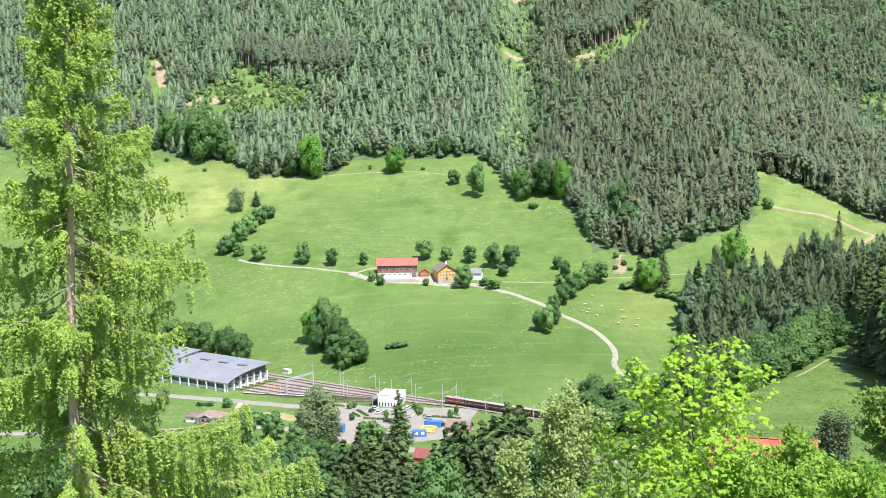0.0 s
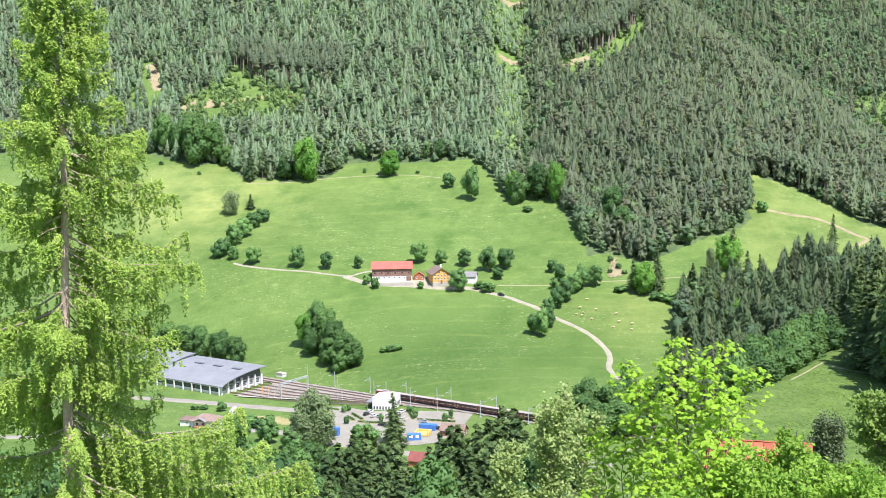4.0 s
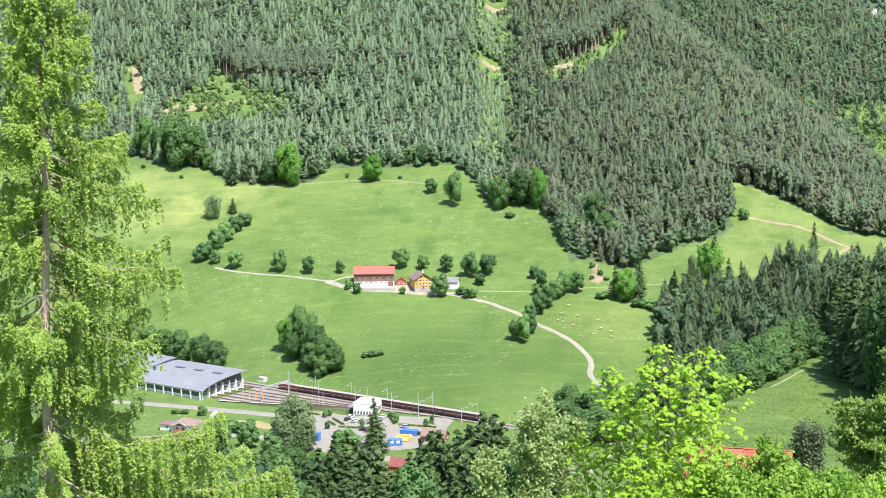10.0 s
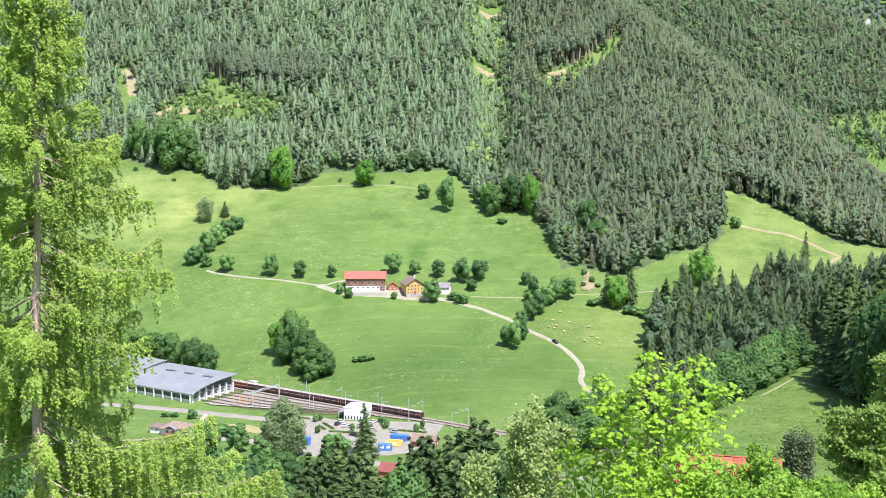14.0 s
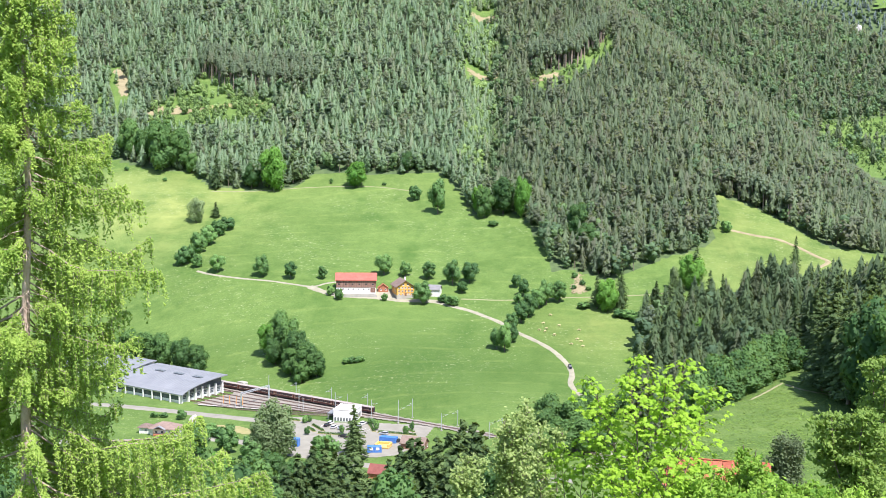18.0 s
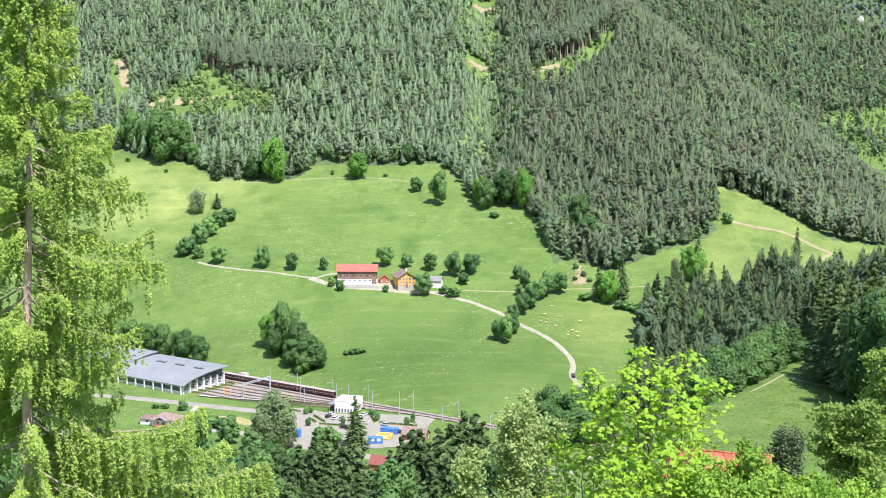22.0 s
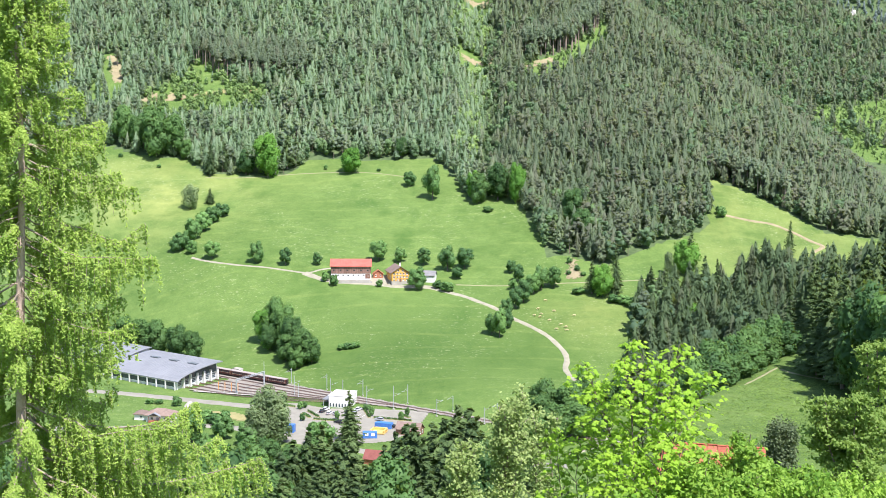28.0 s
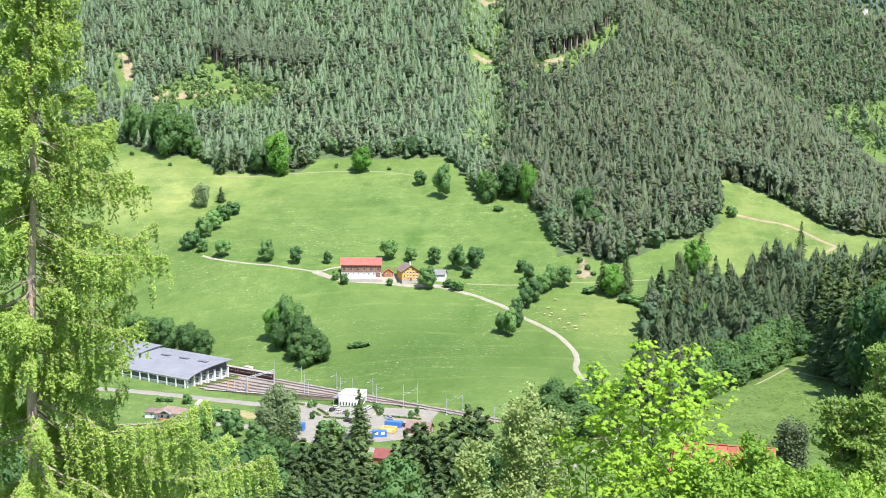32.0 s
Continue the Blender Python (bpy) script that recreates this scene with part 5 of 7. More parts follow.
def young_maple(x, y, leaders, seed, label, low, sprays):
    """Slender leaders (dx, dy, height), each ringed by flat sprays of lobed leaves in layers with gaps between them."""
    rng = np.random.default_rng(seed)
    thing = tagged(new("maple"), label, "tree")
    thing.matrix_basis = pose(x, y, float(on_ground(x, y)))
    wood, cs, tips, ups = [], [], [], []
    for dx, dy, h in leaders:
        t = np.linspace(0, 1, 8)[:, None]
        pts = np.array([dx, dy, h]) * t ** [1.4, 1.4, 1.0] + rng.normal(size=(8, 3)) * 0.012 * h * t
        pts[0, 2] = -0.3
        wood.append(tube(pts, np.linspace(0.0042 * h, 0.0010 * h, 8), 6))
        for k in range(sprays):
            down = (h - low) * ((k + rng.uniform(0, 1)) / sprays) ** 1.15
            a = k * 2.39996 + rng.uniform(-0.4, 0.4)
            rr = (0.06 + min(0.62, 0.42 * down)) * rng.uniform(0.45, 1.15)
            axis = np.array([np.interp(h - down, pts[:, 2], pts[:, j]) for j in range(3)])
            out = np.array([np.cos(a), np.sin(a), 0.0])
            e = axis + out * rr + [0, 0, 0.12 * rr]
            z = max(0.4, h - down - 0.5 * rr - 0.08)
            p = np.array([np.interp(z, pts[:, 2], pts[:, j]) for j in range(3)])
            wood.append(tube([p, 0.5 * (p + e) + [0, 0, 0.03], e], [0.008, 0.006, 0.003], 4))
            m = int(rng.uniform(9, 22))
            off = rng.normal(size=(m, 3)) * [0.12, 0.12, 0.035]
            off[:, 2] -= 0.3 * (off @ out) + 0.4 * np.hypot(off[:, 0], off[:, 1])
            cs.append(e + off + out * 0.04)
            tips.append(off * [1, 1, 0] + out * 0.10 + rng.normal(size=(m, 3)) * [0.06, 0.06, 0.03] + [0, 0, -0.07])
            ups.append(np.tile([0.1, -0.35, 1.0], (m, 1)) + out * 0.25 + rng.normal(size=(m, 3)) * 0.3)
    part("branch", mesh_of("branch", *joined(wood), BARK), thing)
    part("crown", mesh_of("crown", *leaf_blades(np.concatenate(cs), np.concatenate(tips), np.concatenate(ups), 0.140, rng), MAPLE), thing)
    return thing


larch(-13.1, 45.0, 25.5, 8.5)
young_maple(4.3, 26.0, [(-1.15, 0.1, 5.25), (-0.62, -0.5, 5.45), (-0.2, 0.2, 5.75), (0.22, -0.3, 5.3), (0.62, 0.3, 5.62), (1.2, 0.0, 5.1), (-0.9, 0.7, 4.7), (0.5, -0.8, 4.75)], 61,
            "young maple with bright yellow-green lobed leaves", 2.3, 30)
young_maple(3.0, 27.0, [(-0.45, 0.0, 4.1), (0.1, -0.3, 4.4), (0.45, 0.3, 3.9)], 62, "low young maple with bright yellow-green leaves", 1.8, 20)
young_maple(4.2, 24.4, [(-0.5, 0.0, 3.5), (0.05, -0.2, 3.75), (0.5, 0.2, 3.4), (-1.0, 0.2, 3.3)], 63, "low young maple with bright yellow-green leaves", 1.6, 18)
leafy_tree("whitebeam", 3.2, 52.0, 8.7, 1.5, 36, 62, 0.10, WHITEBEAM, "pale green tree with whitish young leaves", 33, stems=4, low=0.25, flat=1.0, bark=BARK_PALE)
leafy_tree("whitebeam", 1.3, 50.0, 6.9, 1.3, 28, 56, 0.10, WHITEBEAM, "slender pale green tree with whitish young leaves", 34, stems=3, low=0.2, flat=1.0, bark=BARK_PALE)
leafy_tree("whitebeam", 4.9, 55.0, 8.0, 1.4, 28, 56, 0.10, WHITEBEAM, "slender pale green tree on the near bank", 35, stems=3, low=0.2, flat=1.0, bark=BARK_PALE)
leafy_tree("willow", 19.8, 75.0, 10.0, 1.6, 60, 150, 0.11, WILLOW, "dark grey-green willow before the meadow", 36, stems=5, low=0.3, flat=1.2)
leafy_tree("hornbeam", 12.3, 39.0, 6.6, 1.7, 28, 130, 0.09, HORNBEAM, "leafy green hornbeam with layered branches", 37, stems=4, low=0.2, flat=0.35)
leafy_tree("hornbeam", 13.6, 41.0, 8.4, 1.4, 24, 130, 0.09, HORNBEAM, "taller green hornbeam with layered branches", 38, stems=3, low=0.2, flat=0.35)
for i, (x, y, h, s) in enumerate([(4.9, 24.5, 3.3, 0.9), (5.7, 24.0, 3.0, 0.9), (6.5, 24.6, 2.9, 0.9), (7.3, 24.2, 2.8, 0.9), (8.0, 24.8, 2.6, 0.8), (5.5, 27.5, 3.5, 0.8), (7.45, 28.4, 3.1, 0.7),
                                  (3.6, 23.5, 2.6, 0.9), (8.1, 28.0, 2.9, 0.8), (2.4, 24.0, 2.3, 0.8), (6.9, 26.2, 3.1, 0.7), (7.6, 25.6, 3.0, 0.8), (5.8, 26.0, 2.7, 0.6), (6.75, 29.2, 4.0, 0.45), (6.98, 29.5, 4.3, 0.35), (7.45, 29.4, 3.4, 0.6), (7.95, 29.4, 3.2, 0.6), (6.35, 29.0, 3.9, 0.3), (6.7, 28.8, 3.95, 0.35), (6.0, 28.7, 3.5, 0.5), (5.3, 28.6, 3.6, 0.6), (8.3, 29.0, 3.4, 0.8), (6.2, 27.0, 3.0, 0.7), (5.0, 27.0, 3.2, 0.6), (9.0, 26.0, 2.8, 0.9), (8.8, 30.0, 3.2, 0.9), (10.0, 31.0, 3.5, 0.9), (6.95, 28.2, 3.7, 0.5), (7.05, 29.2, 3.9, 0.45)]):
    leafy_tree("shrub", x, y, h, s, 14, 44 if 5 < x < 0.226 * y and y > 25.5 else 84, 0.07, SHRUB, "leafy light green shrub on the near slope", 40 + i, stems=5, low=0.15, category="shrub", flat=0.8)


def rough_grass():
    """Tussocks on the shelf meadow, thicker along its brow."""
    rng = np.random.default_rng(91)
    X, Y = rng.uniform(48, 99, 9000), rng.uniform(236, 342, 9000)
    thick = 0.5 + 0.5 * np.sin(X / 5.0 + 1.7 * np.sin(Y / 9.0)) * np.sin(Y / 7.0 - X / 11.0)
    keep = rng.uniform(size=len(X)) < 0.25 + 0.75 * thick
    X, Y, n = X[keep], Y[keep], int(keep.sum())
    c = np.column_stack([X, Y, on_ground_all(X, Y) + 0.05])
    c = np.repeat(c, 3, 0) + rng.normal(size=(3 * n, 3)) * [0.25, 0.25, 0.03]
    v, f = cards(c, rng.normal(size=c.shape) * 0.12 + [0, 0, 1.0], 0.36, rng, 0.08, 1.6)
    ob = new("tussocks", mesh_of("tussocks", v, f, TUSSOCK, normals=np.tile([0.0, -0.1, 1.0], (len(v), 1))))
    tagged(ob, "rough green grass tussocks on the shelf meadow", "grass", kind="stuff")


rough_grass()


def tiled_shed(x, y):
    """A small red-tiled roof that shows between the shrubs."""
    z = float(on_ground(x, y))
    thing = tagged(new("shed"), "small shed with a weathered orange-red tiled roof", "shed")
    thing.matrix_basis = pose(x, y, z + SHED_LIFT, 0, 0, -14)
    bm = bmesh.new()
    for a in ((-1.0, 1.0, -0.8, -0.7), (-1.0, 1.0, 0.7, 0.8), (-1.0, -0.9, -0.7, 0.7), (0.9, 1.0, -0.7, 0.7)):
        box(bm, a[0], a[1], a[2], a[3], -0.9, 2.75)
    solid("wall", bm, WOOD_DARK, thing)
    tile = bmesh.new()
    box(tile, -0.105, 0.105, -0.16, 0.14, -0.012, 0.012)
    me = bpy.data.meshes.new("roof_tile")
    tile.to_mesh(me)
    tile.free()
    me.materials.append(TILE_RED)
    roof = part("roof", mesh_of("roof", [(-1.15, -1.0, 2.62), (1.15, -1.0, 2.62), (1.15, 0, 3.32), (-1.15, 0, 3.32), (1.15, 1.0, 2.62), (-1.15, 1.0, 2.62)],
                                [(0, 1, 2, 3), (3, 2, 4, 5)], TILE_RED), thing)
    rng = np.random.default_rng(77)
    for side in (-1, 1):
        for row in range(5):
            for col in range(11):
                f = (row + 0.5) / 5
                part("roof_tile", me, roof, at=pose(-1.08 + 0.216 * col + rng.normal() * 0.006, side * (1.0 - f), 2.66 + 0.7 * f + rng.normal() * 0.006, -33 * side, 0, rng.normal() * 1.5))
    return thing


SHED_LIFT = 0.58
tiled_shed(6.55, 30.6)
# ---- the farm ----
def gable_house(name, x, y, turn, w, l, eave, ridge, wall_mat, roof_mat, label, category, over=0.6, base=None):
    """Walls of an outline in x and z drawn out along y, with two roof slabs; the gable faces -y. Returns the Empty at its base."""
    thing = tagged(new(name), label, category)
    thing.matrix_basis = pose(x, y, float(on_ground(x, y)), 0, 0, turn)
    prism("wall", [(-w / 2, -2), (w / 2, -2), (w / 2, eave), (0, ridge - 0.15), (-w / 2, eave)], -l / 2, l / 2, wall_mat, thing)
    rise = (ridge - eave) / (w / 2)
    for s, nm in ((-1, "roof"), (1, "roof")):
        e = s * (w / 2 + over)
        prism(nm, [(0, ridge + 0.02), (e, ridge - rise * (w / 2 + over)), (e, ridge - rise * (w / 2 + over) + 0.22), (0, ridge + 0.26)], -l / 2 - over, l / 2 + over, roof_mat, thing)
    return thing


def window(parent, x, y, z, w, h, face="y", frame_mat=None, shutters=None):
    """A framed window set on a wall that faces -y (or -x / +x)."""
    turn = {"y": 0, "x": 90, "-x": -90}[face]
    at = pose(x, y, z, 0, 0, turn)
    bm = bmesh.new()
    for a in ((-w / 2, w / 2, h / 2 - 0.08, h / 2), (-w / 2, w / 2, -h / 2, -h / 2 + 0.08), (-w / 2, -w / 2 + 0.08, -h / 2 + 0.08, h / 2 - 0.08), (w / 2 - 0.08, w / 2, -h / 2 + 0.08, h / 2 - 0.08), (-0.03, 0.03, -h / 2 + 0.08, h / 2 - 0.08)):
        box(bm, a[0], a[1], -0.07, 0.02, a[2], a[3])
    win = solid("window", bm, frame_mat or WHITE, parent, at=at)
    block("pane", (-w / 2 + 0.08, w / 2 - 0.08, -0.03, 0.0, -h / 2 + 0.08, h / 2 - 0.08), GLASS, win)
    block("sill", (-w / 2 - 0.1, w / 2 + 0.1, -0.16, -0.001, -h / 2 - 0.09, -h / 2), frame_mat or WHITE, win)
    if shutters:
        for s in (-1, 1):
            block("shutter", (s * (w / 2 + 0.25) - 0.22, s * (w / 2 + 0.25) + 0.22, -0.05, -0.001, -h / 2, h / 2), shutters, win)
    return win


def farmhouse():
    x, y = -17.0, 853.5
    house = gable_house("farmhouse", x, y, 14, 11.0, 15.0, 6.0, 9.6, OCHRE, ROOF_BROWN, "ochre farmhouse with a brown tiled gable roof", "house", 0.9)
    for z, xs, h in ((1.3, (-4.0, -1.8, 1.8, 4.0), 0.8), (3.2, (-4.0, -2.0, 0, 2.0, 4.0), 1.1), (5.2, (-4.0, -2.0, 0, 2.0, 4.0), 1.1), (7.2, (-1.4, 1.4), 1.0)):
        for wx in xs:
            window(house, wx, -7.51, z, 1.1, h)
    for z in (2.8, 4.8):
        for wy in (-4.5, 0, 4.5):
            window(house, -5.51, wy, z, 1.1, 1.3, "-x")
            window(house, 5.51, wy, z, 1.1, 1.3, "x")
    block("plinth", (-5.56, 5.56, -7.56, 7.56, -2, 0.7), CONCRETE, house, "grey stone plinth")
    door = block("door", (-0.6, 0.6, -7.66, -7.57, 0.0, 2.1), WOOD_DARK, house)
    block("handle", (0.42, 0.5, -7.72, -7.66, 1.0, 1.12), GALV, door)
    bm = bmesh.new()
    box(bm, 1.6, 2.4, 2.6, 3.4, 7.4, 10.5)
    box(bm, 1.5, 2.5, 2.5, 3.5, 10.3, 10.6)
    solid("chimney", bm, WHITE, house)


def barn():
    x, y = -46.3, 858.5
    w, l = 24.4, 13.0
    thing = tagged(new("barn"), "long white and brown barn with a red metal roof", "barn")
    thing.matrix_basis = pose(x, y, float(on_ground(x, y - 5)) + 1.6, 0, 0, 1.5)
    prism("wall", [(-l / 2, -3), (l / 2, -3), (l / 2, 2.6), (-l / 2, 2.6)], -w / 2, w / 2, WHITE, thing, "white plastered stable wall", at=pose(0, 0, 0, 0, 0, 90))
    prism("board_wall", [(-l / 2, 2.6), (l / 2, 2.6), (l / 2, 7.4), (0, 10.7), (-l / 2, 7.4)], -w / 2 - 0.08, w / 2 + 0.08, WOOD_DARK, thing, "weathered brown upper board wall", at=pose(0, 0, 0, 0, 0, 90))
    rise = 3.3 / (l / 2)
    for s in (-1, 1):
        e = s * (l / 2 + 1.0)
        prism("roof", [(0, 10.85), (e, 10.85 - rise * (l / 2 + 1.0)), (e, 11.05 - rise * (l / 2 + 1.0)), (0, 11.07)], -w / 2 - 0.8, w / 2 + 0.8, ROOF_RED, thing, at=pose(0, 0, 0, 0, 0, 90))
    for i in range(27):
        for s in (-1, 1):
            pts = [(-w / 2 - 0.6 + i * (w + 1.2) / 26, s * 0.1, 11.1), (-w / 2 - 0.6 + i * (w + 1.2) / 26, s * (l / 2 + 1.0), 11.1 - rise * (l / 2 + 1.0))]
            rod("seam", pts, 0.05, ROOF_RED, thing, sides=4)
    board = bpy.data.meshes.new("board")
    bm = bmesh.new()
    box(bm, -0.19, 0.19, -0.05, 0.0, 2.62, 7.1)
    bm.to_mesh(board)
    bm.free()
    board.materials.append(BOARD)
    for i in range(57):
        part("board", board, thing, at=pose(-w / 2 + 0.22 + i * 0.423, -l / 2 - 0.10 - 0.02 * (i % 2), 0))
    for i in range(8):
        window(thing, -11 + i * 3.15, -l / 2 - 0.01, 1.6, 1.2, 0.9)
    for i in range(6):
        block("opening", (-10.5 + i * 4.2 - 0.5, -10.5 + i * 4.2 + 0.5, -l / 2 - 0.21, -l / 2 - 0.16, 4.2, 5.1), DARK, thing, "dark hay opening")
    gate = block("door", (9.0, 12.0, -l / 2 - 0.12, -l / 2 - 0.01, -0.4, 2.3), WOOD_DARK, thing)
    block("handle", (9.3, 9.45, -l / 2 - 0.2, -l / 2 - 0.12, 1.2, 1.5), DARK, gate)
    block("ramp_wall", (-w / 2 - 1, w / 2 + 1, -l / 2 - 4.2, -l / 2 - 3.8, -4.0, -1.5), CONCRETE, thing, "low pale retaining wall")
    block("apron", (-w / 2, w / 2, -l / 2 - 3.8, -l / 2, -4.0, -0.9), CONCRETE, thing, "pale concrete apron before the stable")


def small_house(name, x, y, turn, w, l, eave, ridge, wall, roof, label, cat):
    thing = gable_house(name, x, y, turn, w, l, eave, ridge, wall, roof, label, cat, 0.5)
    for i in range(2):
        window(thing, (-0.25 + 0.5 * i) * w, -l / 2 - 0.01, eave * 0.55, 0.9, 1.1)
    block("door", (w / 2 + 0.001, w / 2 + 0.06, -0.5, 0.5, 0, 2.0), WOOD_DARK, thing)
    return thing


BOARD = plain("barn_board", (0.260, 0.149, 0.112), (0.442, 0.270, 0.210), 0.85, 0.8, grain=6.0, dims=(6, 6, 0.4), vary=0.5)
ROOF_SLATE = plain("slate_roof", (0.17, 0.17, 0.17), (0.28, 0.27, 0.26), 0.8, 0.6, grain=4.0)
RUST = plain("rust_red_boards", (0.34, 0.12, 0.06), (0.46, 0.19, 0.10), 0.8, 0.8, grain=5.0)
farmhouse()
barn()
small_house("woodshed", -29.5, 859, 6, 6.0, 4.0, 2.4, 4.6, RUST, RUST, "small rust-red board shed between barn and house", "shed")
small_house("outbuilding", 2.5, 852, 78, 6.5, 8.0, 3.6, 6.0, WHITE, ROOF_SLATE, "white outbuilding with a grey roof", "outbuilding")


def cow(x, y, turn, i):
    z = float(on_ground(x, y))
    thing = tagged(new("cow"), ("cream-white cow grazing on the pasture", "cream-white cow standing on the pasture")[i % 2], "cow", "cattle on the pasture")
    thing.matrix_basis = pose(x, y, z, 0, 0, turn) @ Matrix.Scale(0.9, 4)
    if "cow" not in PLANTED:
        rng = np.random.default_rng(2)
        bm = bmesh.new()
        bmesh.ops.create_uvsphere(bm, u_segments=12, v_segments=8, radius=1)
        for v in bm.verts:
            f = 1 + 0.12 * math.sin(v.co.x * 4)
            v.co = Vector((v.co.x * 1.05, v.co.y * 0.36 * f, 1.02 + v.co.z * 0.40 + (0.05 if v.co.z > 0.5 else 0)))
        body = bpy.data.meshes.new("body")
        bm.to_mesh(body)
        bm.free()
        bm = bmesh.new()
        bmesh.ops.create_uvsphere(bm, u_segments=10, v_segments=7, radius=1)
        for v in bm.verts:
            v.co = Vector((1.28 + v.co.x * 0.34, v.co.y * (0.19 - 0.05 * v.co.x), 0.80 + v.co.z * 0.19 - v.co.x * 0.16))
        head = bpy.data.meshes.new("head")
        bm.to_mesh(head)
        bm.free()
        v, f = tube([(0, 0, 0.8), (0.03, 0, 0.4), (0, 0, 0.0)], [0.12, 0.075, 0.07], 7)
        leg = mesh_of("leg", v, f, WOOL, smooth=True)
        v, f = tube([(-1.02, 0, 1.2), (-1.12, 0, 0.9), (-1.1, 0, 0.45)], [0.04, 0.03, 0.05], 5)
        tail = mesh_of("tail", v, f, WOOL)
        for me in (body, head):
            me.materials.append(WOOL)
        PLANTED["cow"] = (body, head, leg, tail)
    body, head, leg, tail = PLANTED["cow"]
    part("body", body, thing)
    part("head", head, thing)
    part("tail", tail, thing)
    for lx in (-0.72, 0.72):
        for ly in (-0.22, 0.22):
            part("leg", leg, thing, at=pose(lx, ly, 0))
    return thing



def outcrop():
    """A pale rock face on the far crest."""
    bm = bmesh.new()
    bmesh.ops.create_icosphere(bm, subdivisions=3, radius=1)
    for v in bm.verts:
        k = 1 + 0.5 * noise.noise(v.co * 1.7) + 0.25 * noise.noise(v.co * 4.1)
        v.co = Vector((v.co.x * 6 * k, v.co.y * 5 * k, v.co.z * 13 * k + 9))
    me = bpy.data.meshes.new("rock")
    bm.to_mesh(me)
    bm.free()
    me.materials.append(ROCK)
    ob = tagged(new("rock", me), "pale grey rock tower on the far wooded crest", "rock")
    ob.location = (ROCK_AT[0], ROCK_AT[1], float(on_ground(*ROCK_AT)))


ROCK_AT = (654, 2144)
outcrop()

# ---- station materials ----
ROOF_DARK = plain("dark_hatch", (0.12, 0.14, 0.15), (0.2, 0.22, 0.24), 0.4, 0.5, relief=0)
GLASS_DIM = plain("tinted_glass", (0.05, 0.065, 0.075), (0.12, 0.14, 0.15), 0.15, 0.3, relief=0)
DOOR_WHITE = plain("pale_door", (0.55, 0.57, 0.57), (0.68, 0.70, 0.70), 0.5, 0.6, relief=0)
LAMP_GLASS = plain("lamp_glass", (0.7, 0.7, 0.72), (0.85, 0.85, 0.86), 0.15, 1.0, relief=0)
TAIL_RED = plain("tail_lamp", (0.4, 0.02, 0.02), (0.5, 0.03, 0.03), 0.2, 1.0, relief=0)
PAINT = {n: plain(n + "_car_paint", a, tuple(1.15 * c for c in a), 0.25, 0.6, relief=0) for n, a in
         {"black": (0.02, 0.02, 0.024), "white": (0.7, 0.7, 0.7), "silver": (0.42, 0.44, 0.46), "red": (0.4, 0.03, 0.03), "blue": (0.05, 0.09, 0.2)}.items()}
ROOF_REDTILE = plain("dark_red_tiles", (0.19, 0.06, 0.045), (0.30, 0.10, 0.08), 0.8, 0.6, grain=4.0)


# ---- the railway: s runs along the line, d away from the camera ----
def rail(s, d):
    return -36.5 + 0.813 * s + 0.582 * d, 680 - 0.582 * s + 0.813 * d


RAIL_TURN = -35.6


def rails(line, label):
    """A narrow-gauge track: two rails on sleepers along points of s and d."""
    pts = [Vector((*rail(s, d), 0)) for s, d in line]
    track = tagged(new("railway_track"), label, "railway track", "tracks", kind="structure")
    dense = []
    for a, b in zip(pts, pts[1:]):
        n = max(1, int((b - a).length / 3))
        dense += [a.lerp(b, k / n) for k in range(n)]
    dense.append(pts[-1])
    rows = []
    for i, p in enumerate(dense):
        way = (dense[min(i + 1, len(dense) - 1)] - dense[max(i - 1, 0)]).normalized()
        rows.append((p, Vector((way.y, -way.x, 0)), float(on_ground(p.x, p.y))))
    for side in (-1, 1):
        line3 = [(p.x + q.x * 0.42 * side, p.y + q.y * 0.42 * side, z + 0.62) for p, q, z in rows]
        rod("rail", line3, 0.085, STEEL, track, sides=4)
    sl = []
    total = 0.0
    for (p, q, z), (p2, _, z2) in zip(rows, rows[1:]):
        n = max(1, int((p2 - p).length / 0.75))
        w = (p2 - p).normalized()
        for k in range(n):
            c = p.lerp(p2, k / n)
            zz = z + (z2 - z) * k / n + 0.5
            cs = [c + q * (0.85 * a) + w * (0.11 * b) for a, b in ((-1, -1), (1, -1), (1, 1), (-1, 1))]
            v = np.array([(c2.x, c2.y, zz + h) for h in (-0.06, 0.06) for c2 in cs])
            sl.append((v, np.array([(4, 5, 6, 7), (0, 1, 5, 4), (1, 2, 6, 5), (2, 3, 7, 6), (3, 0, 4, 7)])))
    part("sleepers", mesh_of("sleepers", *joined(sl), WOOD_DARK), track)["kind"] = "stuff"
    return track


def line_patch(name, sd, mat, label, cat, lift, step=1.5):
    return patch(name, [rail(s, d) for s, d in sd], mat, label, cat, lift, step)


